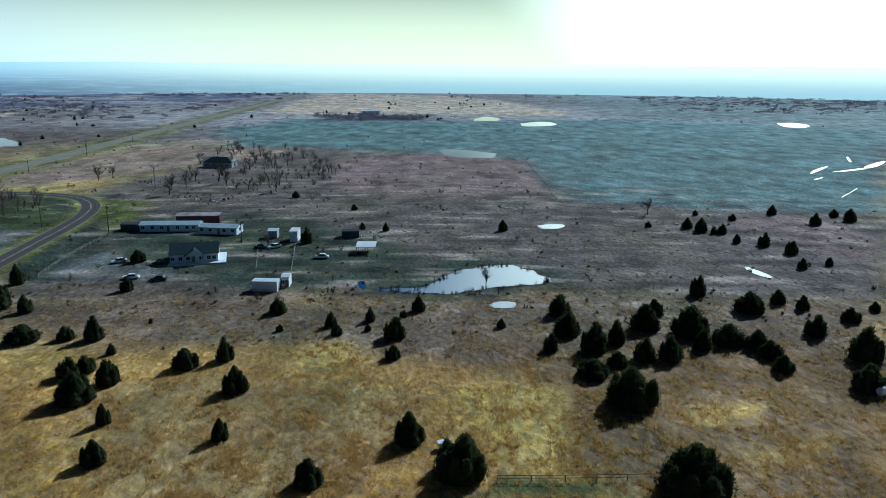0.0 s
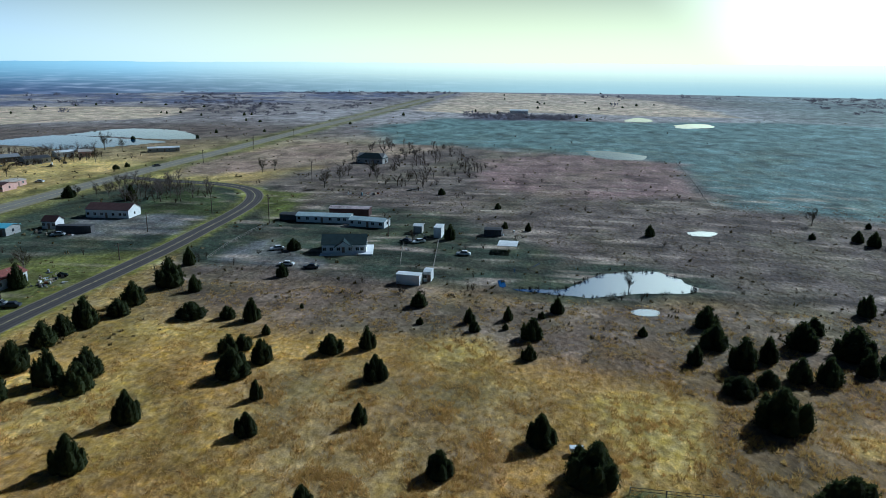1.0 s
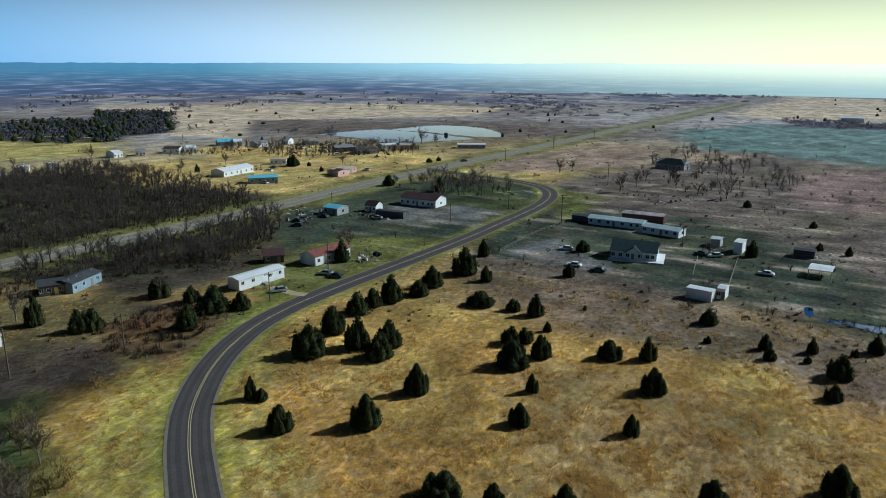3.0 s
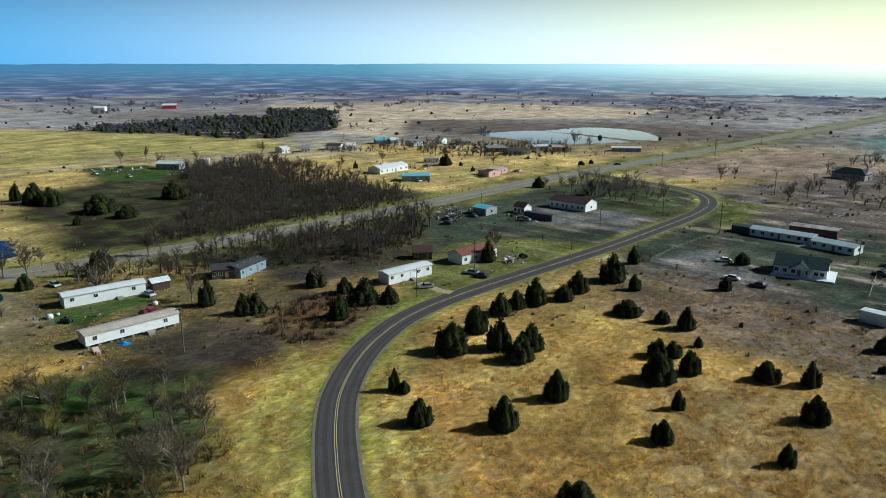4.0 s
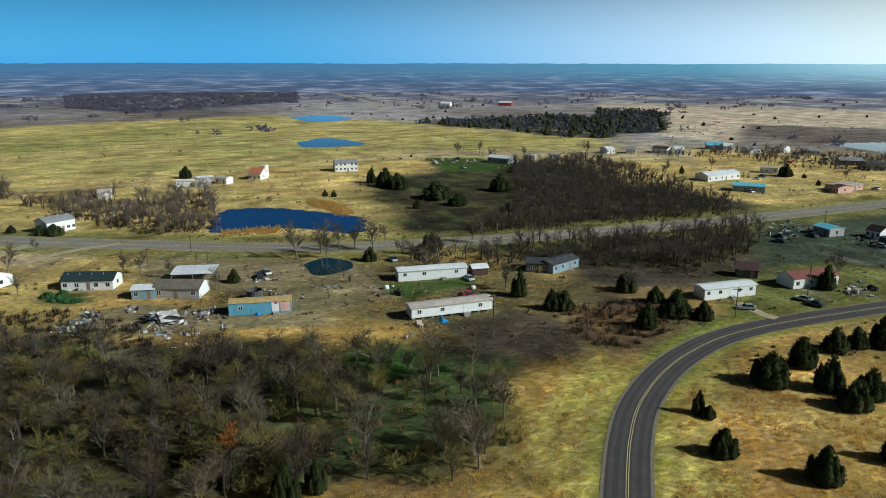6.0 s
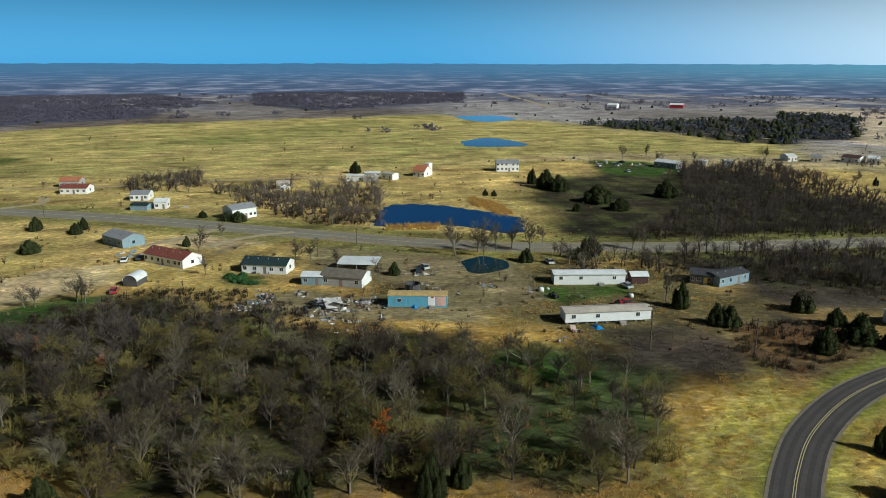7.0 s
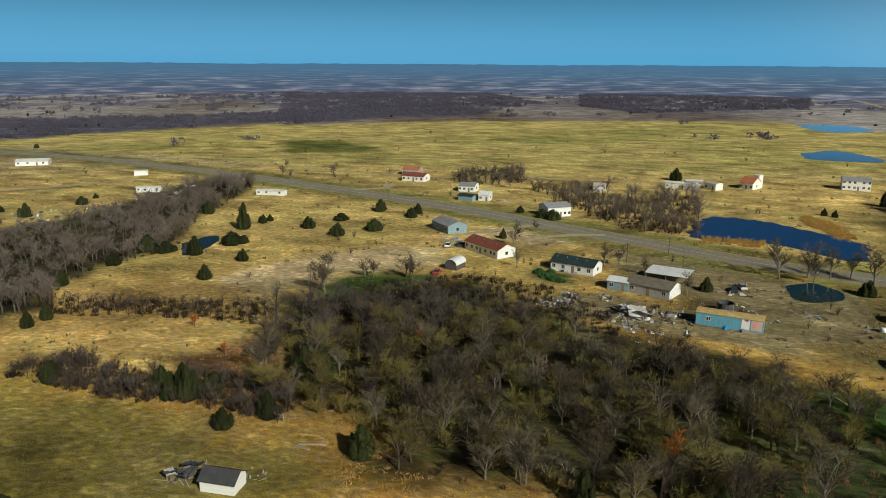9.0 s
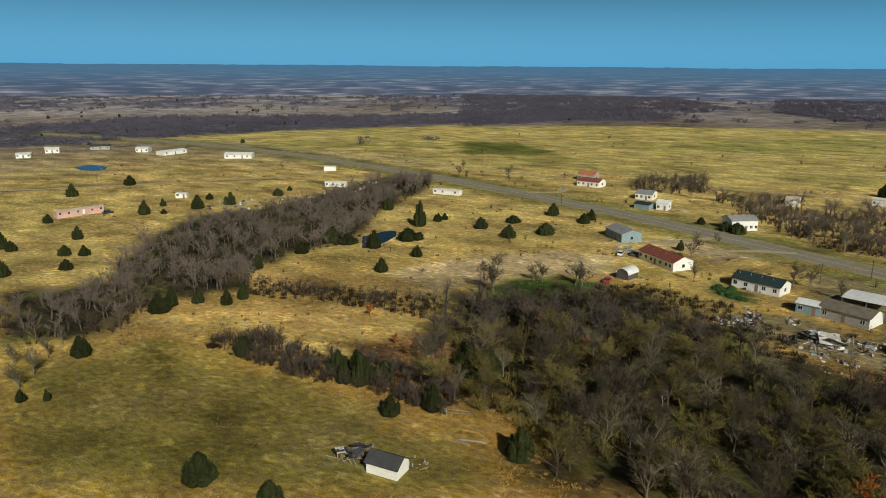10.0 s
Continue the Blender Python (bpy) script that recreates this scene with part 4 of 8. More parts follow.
def cedar_meshes(seed, sprays=900, fine=1.0):
    """Trunk and crown of a juniper one metre wide and one metre tall: several upright plumes grown into one mass."""
    rng = random.Random(seed)
    trunk = Geo()
    trunk.tube((0, 0, -0.02), (0.01, 0, 0.22), 0.035, 0.025, 6)
    trunk.tube((0.01, 0, 0.22), (0, 0.01, 0.75), 0.025, 0.008, 5)
    crown = Geo()
    plumes = [(rng.uniform(-0.04, 0.04), rng.uniform(-0.04, 0.04), 0.94, 0.36)]
    for count, near, far, low, high in ((5, 0.11, 0.18, 0.62, 0.84), (8, 0.25, 0.32, 0.42, 0.64)):
        for k in range(count):
            a, d = (k + rng.uniform(-0.35, 0.35)) * math.tau / count, rng.uniform(near, far)
            plumes.append((d * math.cos(a), d * math.sin(a), rng.uniform(low, high), rng.uniform(0.20, 0.27)))

    def swell(u):
        return min(1, 0.75 + u * 1.2) * (1 - u) ** 0.5

    rings, seg = 7, 8
    for px, py, top, r in plumes:
        vs = []
        for i in range(rings):
            u = i / (rings - 1)
            for k in range(seg):
                a = (k + 0.5 * (i % 2)) * math.tau / seg
                rr = r * swell(u * 0.97) * rng.uniform(0.66, 0.92)
                vs.append((px * (1 + 0.2 * u) + rr * math.cos(a), py * (1 + 0.2 * u) + rr * math.sin(a), 0.02 + u * top * 0.94))
        crown.add(vs, [(i * seg + k, i * seg + (k + 1) % seg, (i + 1) * seg + (k + 1) % seg, (i + 1) * seg + k) for i in range(rings - 1) for k in range(seg)] + [tuple(range(seg))[::-1]])
    for _ in range(sprays):
        px, py, top, r = plumes[0] if rng.random() < 0.22 else rng.choice(plumes)
        u, a = rng.random() ** 1.15, rng.uniform(0, math.tau)
        rr = r * swell(u) * rng.uniform(0.78, 1.04)
        c = Vector((px * (1 + 0.2 * u) + rr * math.cos(a), py * (1 + 0.2 * u) + rr * math.sin(a), 0.015 + u * top * 0.97))
        out = Vector((math.cos(a) * 0.8, math.sin(a) * 0.8, rng.uniform(0.2, 1.7))).normalized()
        side = out.cross(Vector((rng.uniform(-1, 1), rng.uniform(-1, 1), rng.uniform(-1, 1)))).normalized()
        ln, wd = rng.uniform(0.04, 0.11) * fine, rng.uniform(0.014, 0.034) * fine
        crown.add([c - side * wd, c + side * wd, c + out * ln + side * wd * rng.uniform(-0.6, 0.6)], [(0, 1, 2)])
    for px, py, top, r in plumes:
        for _ in range(10):
            c = Vector((px * 1.2 + rng.uniform(-0.035, 0.035), py * 1.2 + rng.uniform(-0.035, 0.035), top * rng.uniform(0.84, 0.96)))
            side = Vector((rng.uniform(-1, 1), rng.uniform(-1, 1), 0)).normalized() * 0.016
            crown.add([c - side, c + side, c + Vector((rng.uniform(-0.03, 0.03), rng.uniform(-0.03, 0.03), rng.uniform(0.05, 0.12)))], [(0, 1, 2)])
    return trunk.mesh("cedar_trunk", CEDAR_BARK), crown.mesh("cedar_crown", CEDAR_LEAF)


CEDARS = []
CEDARS += [(79.1, 123.5, 6.4, 5.2), (106.2, 168.3, 2.8, 2.4), (86.7, 138, 7.1, 7.2), (96.1, 160.6, 4.5, 3.5), (157.7, 274.5, 5.2, 5.1), (116.4, 209.8, 2.4, 2.7), (155.7, 282.5, 3.6, 3.3), (83.1, 151.2, 5, 5.1), (140.9, 267.7, 4.3, 4.6), (88.8, 169, 3.3, 3.8), (106.6, 206.1, 3, 3.3), (66.9, 131.5, 4.4, 3.6), (111.4, 223.5, 4.3, 4.5), (84.5, 173.4, 4, 3.8), (67.6, 138.8, 5.5, 3.7), (66.6, 143.3, 5.3, 4.3), (132.6, 286.3, 4.1, 4), (107, 233.7, 4.1, 4.8), (74.7, 166.9, 7.1, 5.4), (61.5, 145.9, 7.2, 4.7), (99.4, 237.7, 2.7, 3.2), (112.1, 274.6, 3.1, 2.7), (99.5, 251.4, 3.6, 3.7), (35.4, 89.7, 10.4, 7.9)]
CEDARS += [(54.9, 142.7, 4.1, 4.7), (96.5, 250.9, 2.4, 3), (66.7, 180, 4.4, 5.5), (93.3, 255.2, 4.9, 5.2), (55.2, 151.4, 9.3, 7.1), (100.9, 283.7, 2.3, 2.4), (90.1, 260.4, 4.2, 4), (46.4, 137, 5.1, 5.4), (50.9, 164.6, 4.9, 3.9), (41.2, 136.9, 5.1, 4.9), (46, 155, 7, 6.1), (76, 261.4, 2.5, 2.2), (33.4, 117, 9, 7.6), (34.9, 133.8, 4.5, 3.2), (37.4, 145.6, 4.1, 5.6), (29.2, 128.7, 6.6, 3.7), (31.6, 141.1, 5.8, 6.7), (27.7, 151.2, 6.7, 5.3), (28, 163.8, 5.9, 5.2), (22.7, 141.1, 3.3, 4.2), (13.4, 154.8, 2.3, 2.2), (21.5, 253.6, 3.6, 4.2), (2.9, 94.0, 8.2, 6.6), (-5.9, 166, 3.5, 4)]
CEDARS += [(-5.1, 103.2, 5.3, 5.4), (-9.2, 161.4, 1.9, 1.8), (-10.5, 148, 5.1, 5), (-10.1, 136.7, 3.4, 3), (-20.5, 251.9, 2.4, 3.2), (-16.8, 158.4, 2.6, 3.4), (-16.7, 152.2, 1.5, 1.7), (-29.2, 254.4, 2.4, 2.6), (-36.3, 289.5, 2.8, 2.7), (-23.3, 149.7, 2.7, 2.7), (-25.4, 155, 2.8, 3.6), (-45.4, 233.4, 4.1, 5.5), (-65.5, 316.7, 3.5, 3.2), (-19, 91.1, 4.6, 4.2), (-36.3, 151.6, 1.8, 1.7), (-39.5, 164, 4.6, 3.9), (-37.6, 121, 4.9, 5.1), (-43.7, 135.4, 3.8, 5), (-35.2, 103.6, 3, 3.8), (-50.3, 131.6, 5.3, 4.2), (-66.9, 156.1, 1, 1.3), (-91.3, 208.5, 4.7, 3.9), (-35.2, 78.9, 4, 4), (-82.7, 180.3, 3.8, 4)]
CEDARS += [(-67.8, 137.9, 2.1, 2.5), (-62.1, 123.7, 4.4, 5.2), (-75, 145.8, 4.4, 5.5), (-55.9, 108.3, 2.6, 3.8), (-68.9, 129.3, 4.3, 3.5), (-51.8, 96.4, 4, 4), (-64.6, 116.5, 7.3, 5.9), (-81.2, 145.9, 3.9, 3.1), (-71, 126.8, 4.7, 4.1), (-43.2, 73.5, 3.5, 4), (-99.5, 162.9, 3.7, 4.6), (-114.3, 185.6, 3.9, 5.6), (-89.9, 144.6, 7.2, 3.9), (-108.3, 165.6, 8, 8.1), (-50.1, 71.3, 6.3, 4.5), (-193.5, 273.5, 5.3, 6.7), (-256.6, 362.1, 3.2, 2.8), (-108.8, 150.2, 6.3, 6.1), (-257.3, 353.2, 4.4, 2.7), (-107.2, 142.2, 5.8, 4.4), (-73.2, 96, 4.7, 6), (-109.8, 134.1, 5.9, 7.2), (-223.2, 272.3, 6.3, 5.6), (-91.7, 110.7, 5.9, 5.8)]
CEDARS += [(-89.1, 104.3, 6.3, 5.7), (-111.2, 128.6, 4.9, 4.8), (-72.4, 81.1, 5.5, 6.1), (-110.9, 122.3, 6.1, 5.4), (-96.4, 105.9, 5.8, 7.2), (-146.2, 155.3, 5.3, 6.9), (-106.9, 109.7, 5.9, 6.5), (-283.5, 287.6, 2.5, 3), (-304.6, 298.8, 2.6, 2.5), (-101.9, 97.4, 7.4, 6.8), (-312.4, 293.8, 8.5, 7), (-83, 71.8, 4.8, 4.8), (-93.9, 77.5, 2.5, 2.5), (-95.8, 76.7, 2.5, 4.7), (-136.3, 108.4, 5.3, 4.6), (-140.6, 103.5, 8.4, 6.7), (-338.4, 246.7, 2.9, 4.5), (-150.6, 104.6, 4.6, 4.5), (-135.4, 92.3, 5.4, 6.1), (-161, 102.4, 6.1, 5.6), (-152.4, 79.5, 5.5, 5.1), (-153.4, 77.1, 5.1, 5.5), (-165.7, 73.4, 4.4, 7.4), (-270.3, 116.8, 7, 4.8)]
CEDARS += [(-316.8, 129.5, 10.6, 8.2), (-288.9, 98.6, 9.4, 5.3), (-306, 94.3, 13.5, 8.3), (-218, 65.6, 7.1, 6.5), (-212.8, 61.8, 4.8, 6.8), (-287, 80, 3.7, 4), (-336.3, 84.4, 9.9, 8.1), (-345.6, 80.4, 10.1, 9.3), (-357.7, 75.9, 5.5, 8.1), (-211.8, 43.4, 5, 4.5), (-324.6, 51.2, 2.7, 3.1), (-326.9, 47.5, 2.7, 3.1), (-92.4, 9.9, 3.2, 5.4), (-90, 5.3, 4.7, 7.2), (-200.8, 2.6, 3.6, 4.2), (-96.9, -1.2, 3.4, 5.6), (-401.7, -14.3, 6.3, 6.8), (-89.3, -12.7, 3.6, 6.2), (-278.8, -55.5, 6.7, 4.2), (-280.1, -60.2, 4.5, 3.9), (-287.3, -70.9, 3.7, 2.9), (-240.2, -65.5, 2.7, 3.8), (-269.1, -109.6, 3.9, 4.6), (-261.6, -109, 4.4, 3.9)]
CEDARS += [(-264.2, -110.5, 4.2, 3.7), (-269.9, -126.5, 4.8, 5.1), (-268.2, -126, 4.2, 5), (-235.3, -113.2, 6.8, 4.7), (-90.8, -47.8, 5, 5.6), (-246.9, -132.9, 6.4, 3.1), (-222.9, -122.1, 5.8, 4.9), (-118.4, -69.5, 3.9, 5.1), (-114.6, -67.9, 6.8, 5.9), (-230.4, -137.9, 5.6, 4.5), (-112.7, -70.3, 3.9, 3.8), (-115, -72.2, 5, 6.4), (-235.2, -157.8, 2.7, 2.9), (-231.1, -158.4, 3.6, 3.5), (-96.7, -68.5, 3.7, 5.4), (-219.8, -159.2, 5.2, 10.4), (-182.2, -133.5, 4, 3.9), (-199.7, -149.3, 9.9, 4.3), (-238, -188.7, 4.8, 5.6), (-90.9, -73.8, 3.8, 3.8), (-161.8, -131.8, 4, 4.6), (-102.8, -84.4, 4.2, 3.9), (-183.1, -152, 5.3, 6.3), (-100, -86.8, 3.4, 4.7)]
CEDARS += [(-97.8, -86.2, 3.9, 6.7), (-99.6, -89, 3.2, 6.1), (-182.7, -163.5, 7.8, 3.5), (-96.6, -89.5, 3.5, 4.4), (-180.6, -169.5, 5.9, 5.7), (-99.4, -93.8, 4.9, 4.8), (-164, -167.1, 4.8, 3.9), (-97.5, -100.4, 3.6, 3.1), (-248.3, -257.7, 2.8, 2.4), (-234.6, -251.6, 5.8, 3.8), (-142.5, -164.8, 4.4, 4.5), (-60.1, -71.4, 4.2, 3.7), (-120.5, -145.7, 3.3, 4.3), (-206.6, -251.9, 5.4, 5.8), (-96.1, -117.6, 4.4, 3.6), (-94.4, -116.1, 3.4, 4.3), (-115, -145.5, 3.2, 4.2), (-209.8, -269.7, 3.6, 3.2), (-192.6, -256.2, 5.8, 6.1), (-129.3, -172.3, 4.9, 4.3), (-111.7, -152.7, 3.5, 3.7), (-58.2, -84.2, 5.6, 4.9), (-187.5, -272.6, 2.9, 3.6)]
CEDARS += [(-177.8, -258.8, 2.8, 2), (-106.1, -155.8, 3.2, 5.5), (-101.7, -154.8, 6.4, 4.8), (-172.3, -263.7, 5.1, 5.9), (-212.4, -334.3, 6.3, 5.2), (-121.6, -221.5, 4, 3.5), (-177.9, -326.8, 5.7, 6.1), (-132.6, -244.4, 4, 5), (-74.8, -143.7, 4.3, 4.7), (-117.9, -226.6, 4, 3.5), (-109.4, -210.5, 4.4, 3.2), (-140.8, -279.1, 3.9, 3.6), (-59.5, -128.9, 1.4, 2.4), (-111, -246.3, 4.1, 3.6), (-110.8, -251.4, 3.4, 5.9), (-94.6, -217.8, 3.6, 5.1), (-56.6, -132.4, 1.9, 2.5)]
CEDAR_KINDS = [cedar_meshes(k, 1100, 0.95) for k in range(7)]
NEAR_CEDARS = [cedar_meshes(30 + k, 4600, 0.48) for k in range(5)]


def cedar(x, y, wide, tall):
    h = abs(hash((int(x * 10), int(y * 10)))) % 1000
    trunk, crown = NEAR_CEDARS[h % 5] if math.hypot(x, y) < 135 else CEDAR_KINDS[h % 7]
    size = "low" if tall < 2.6 else "tall" if tall > 6 else "rounded" if wide > tall else "pointed"
    ob = root("cedar_tree", f"{size} dark green cedar in dry grass", "tree", x, y, h * 0.36, "cedars on the grassland")
    ob.scale = (wide * 1.02, wide * 1.02, tall * 1.03)
    part("trunk", trunk, None, ob)
    part("crown", crown, None, ob)


for c in CEDARS:
    cedar(*c)


def bare_tree_meshes(seed, spread=1.0, counts=(9, 6, 6, 4), thick=1.0):
    """Trunk with limbs, and twigs, of a leafless tree one metre tall."""
    rng = random.Random(100 + seed)
    wood, twig = Geo(), Geo()

    def bend(d, much):
        return (d + Vector((rng.uniform(-much, much), rng.uniform(-much, much), rng.uniform(-much * 0.5, much * 0.8)))).normalized()

    def sliver(a, b, w):
        d = (b - a).normalized()
        s = d.cross(Vector((rng.uniform(-1, 1), rng.uniform(-1, 1), rng.uniform(-1, 1)))).normalized() * w
        twig.add([a - s, a + s, b], [(0, 1, 2)])

    def grow(a, d, ln, r, level):
        b = a + d * ln
        if level < len(counts) - 1:
            mid = (a + b) / 2 + Vector((rng.uniform(-1, 1), rng.uniform(-1, 1), 0)) * ln * 0.06
            if len(counts) > 3 or level == 0:
                wood.tube(a, mid, r, r * 0.8, 3 if level > 1 else 4 if level else 6)
                wood.tube(mid, b, r * 0.8, r * 0.55, 3 if level > 1 else 4 if level else 6)
            else:
                wood.tube(a, b, r, r * 0.55, 3)
        else:
            sliver(a, b, max(r, 0.0022) * thick)
        if level == len(counts):
            return
        count = counts[level]
        for k in range(count):
            f = rng.uniform(0.3 if level else 0.3, 1.0)
            grow(a + (b - a) * f, bend(d, (0.75, 0.8, 0.9, 1.0)[level] * spread), ln * rng.uniform(0.42, 0.68), r * (0.42, 0.45, 0.5, 0.7)[level], level + 1)

    grow(Vector((0, 0, -0.02)), bend(Vector((0, 0, 1)), 0.1), rng.uniform(0.36, 0.5), 0.014, 0)
    top = max(v[2] for v in twig.v)
    for g in (wood, twig):
        g.v = [(x / top, y / top, z / top) for x, y, z in g.v]
    return wood.mesh("bare_trunk", BARK), twig.mesh("bare_crown", (TWIGS, GREY_TWIGS, OLIVE_TWIGS)[seed % 3])


BARE_KINDS = [bare_tree_meshes(k, 0.85 + 0.05 * k) for k in range(9)]
PALE_KINDS = [bare_tree_meshes(60 + k, 0.95, (9, 7, 7, 3), 1.1) for k in range(3)]
for wood, twig in PALE_KINDS:
    wood.materials[0], twig.materials[0] = PALE_BARK, PALE_TWIGS
LIGHT_KINDS = [bare_tree_meshes(20 + k, 0.85 + 0.06 * k, (8, 6, 5), 1.4) for k in range(6)]


def bare_tree(x, y, tall, group="bare trees of the woods", label="leafless grey-brown tree in winter woods"):
    h = abs(hash((int(x * 10), int(y * 10)))) % 1000
    trunk, crown = PALE_KINDS[h % 3] if "alone" in label or h % 3 == 0 else BARE_KINDS[h % 9]
    ob = root("bare_tree", label, "tree", x, y, h * 0.36, group)
    ob.scale = (tall * 1.25, tall * 1.25, tall)
    part("trunk", trunk, None, ob)
    part("crown", crown, None, ob)


LONE_TREES = []
LONE_TREES += [(-220.8, 22.5, 12.9), (-224.5, 30.1, 12.4), (-226.1, 36.3, 11.7), (-223.5, 47.1, 12.3), (-219, 31.2, 9.2), (-163, -94, 10), (-179.7, -90, 5.6), (-183.3, -78.7, 8.2), (-229.4, -59.3, 9.6), (-149.8, -23.9, 8.1), (-216.2, -27.1, 8), (-217.6, -22.8, 7), (-218.2, 54, 5.5), (-207.1, 113.9, 9), (-269.5, -19.1, 11.1), (-280, -15.3, 11), (-285.1, -26.9, 10.2), (-359.8, -107.8, 8.7), (-365.4, -100.6, 8.8), (-365, -115, 8.2), (-348.6, -191.1, 7.3), (-363.4, -163.9, 4.1), (-359.5, -119.1, 7.5), (-336.3, -70.2, 7.1), (-164.2, -95.2, 9.1), (-179.5, -87.3, 6.8), (-183, -77.5, 7.4), (-362.1, -228.7, 6.1), (-368.8, -199.9, 5.3), (-298.4, -314.3, 4)]
LONE_TREES += [(-358, -114.6, 7.5), (-368.3, -100.5, 8.1), (-384, -109.4, 7.3), (-254.4, -56.7, 5.2), (-140.5, -72.5, 7), (11.6, 184.7, 7.3), (-121.4, 337.3, 10.8), (-173.6, 360.6, 8.6), (-170.7, 370.1, 7.7), (-107.8, 354.5, 10.2), (-123.8, 322, 10.4), (81.9, 284.6, 7.4), (-56.4, 225.7, 5.6), (-171.6, 72, 9.2), (-159.7, 102.1, 6.5), (-152.9, 165.6, 9.1), (-180.9, 131.9, 8.2), (-220.9, 275.4, 5.9), (-212.1, 276, 7.8), (-211.6, 291.2, 9.6), (-204.9, 274.5, 8.7), (-176.3, 251, 9.1), (-320.4, 430.4, 13.2), (-304.4, 426.6, 11.3), (-293.7, 315.5, 6.6), (-286.4, 375.1, 9.7), (-340.3, 237.2, 8.5), (-347, 273.2, 8.3), (-441.6, 461.7, 6.7), (-433.3, 240.7, 10.1)]
LONE_TREES += [(-427.2, 191.4, 8.8), (-456.1, 171.7, 11.4), (-425.3, 167.3, 8.6), (-449.5, 153.8, 10.3), (-464.8, 422.7, 5.8), (-63.9, -141.9, 7.4), (-70, -148, 6.5), (-63.8, -149.3, 6.9), (-76, -153.3, 5.3), (-59, -137.6, 5.8), (-178.1, -101.4, 8.4), (-182.5, -88.8, 5.6), (-181.7, -76.1, 7.1), (-327.1, -205.1, 6.7), (-334.3, -214, 7.4), (-330.9, -180.8, 6.2), (-339.1, -107.5, 6.7), (-345.1, -90.6, 7.4), (-582, -223.1, 4.7), (-210.8, -14.3, 7.1), (-205.4, -51.6, 7.1), (-192.9, 56.6, 9.5), (-204.3, 63.5, 11.6), (-205.9, 55.5, 8.4), (-224.6, 81.7, 9.8), (-221.9, 84.8, 10.6), (-240.5, 97.5, 9.4), (-228.9, 42.1, 8.5), (-234.2, 53.6, 7.5), (-194.9, -2.1, 6.6)]
for x, y, tall in LONE_TREES:
    bare_tree(x, y, tall, "lone bare trees", "leafless tree standing alone in grass")

RUSTY_CROWN = bare_tree_meshes(41, 0.7, (9, 6, 5, 3), 8.0)
RUSTY_CROWN[1].materials[0] = RUSTY_LEAVES
RUSTY = [(-102.2, -1.4, 8), (-145.4, -71.9, 5.5), (-128.9, -109.4, 3.5), (-117.7, -93.0, 3.0), (-150.9, -77.9, 4), (-136.6, -55.7, 5)]

WOODS_MAIN = [(-144.8, -99.3), (-146.8, -85.5), (-159.6, -68.1), (-168, -54.4), (-156.7, -32.7), (-143.6, -13.4), (-140.9, 5.8), (-135.5, 21.5), (-131.8, 37.6), (-123.3, 50), (-90.5, 38.8), (-88.9, -44.8), (-96.5, -43.8), (-102.8, -58), (-102.6, -67.9), (-105.2, -74.9)]
WOODS_CREEK = [(-81.7, -192.3), (-102.6, -178.7), (-139.6, -211.8), (-170.8, -228.3), (-191.9, -220.4), (-229.3, -222.1), (-292.7, -233.9), (-309.5, -220.5), (-299.2, -209.7), (-226.5, -187.7), (-183.8, -163.2), (-159.3, -171.1), (-139.3, -164.7), (-126.9, -153), (-102.9, -161.8), (-86.3, -150.5), (-68.3, -164.4)]
WOODS_WEST = [(-405.9, 174.2), (-404.8, 229), (-324, 222.1), (-237, 207.3), (-201.1, 179.1), (-177.8, 151.4), (-180.3, 119.5), (-199.1, 87.8), (-234.8, 86.7), (-284.9, 126.7)]
WOODS_POND = [(-322.4, -43), (-354.6, -2.1), (-273, -0.7), (-267.4, -23.2), (-319, -63)]
WOODS_FARM = [(-140.8, 402.6), (-153, 508.9), (-103.8, 501.4), (-59.1, 406.5), (-55.1, 340), (-79.9, 331.1), (-116.1, 337.5)]
HEDGE = [(-96.1, -127.2), (-102.3, -121.3), (-101.9, -101.9), (-107.9, -85.5), (-103.5, -68.8), (-97.2, -65.9), (-97.7, -86), (-92.7, -102.5), (-93.5, -122.2)]
BRUSH_ROW = [(-130.5, -157.1), (-136.6, -134.6), (-146.5, -107.5), (-137.3, -97.4), (-132.8, -123), (-124.3, -147.8)]
RUST_BRUSH = [(-150.2, 81), (-154.1, 96.8), (-145.6, 106.3), (-125.8, 91.2), (-127.9, 77.3), (-137.9, 74.3)]
SHRUBS_NORTH = [(-376.2, -129.8), (-412.9, -103.7), (-363, -88), (-340, -111.4)]
SHRUBS_SOUTH = [(-348.8, -79.6), (-367.1, -48.6), (-325.4, -38.2), (-319, -63)]
SHRUBS_TOWN = [(-406.2, 273.8), (-388.9, 328.2), (-338.4, 313.3), (-295.1, 386.2), (-329.3, 448.2), (-363.3, 411.8), (-425.5, 358.9)]
BRUSH_SLOPE = [(-136.3, -93.6), (-154.8, -92), (-178, -79.9), (-190.8, -62.2), (-187.6, -39.9), (-173.6, -23.9), (-156.4, -15), (-142.5, -37.6), (-135.3, -61.3), (-123.3, -79.6)]
REEDS_NEAR = [(-265.1, 0.8), (-267.3, 11.1), (-267.6, 21.3), (-260.9, 21.7), (-258.7, 10.7), (-257.6, 2)]
REEDS_FAR = [(-322.1, 38.8), (-308.9, 47.1), (-285.2, 52.7), (-282.9, 48.9), (-297.6, 43.1), (-311.2, 38.1)]
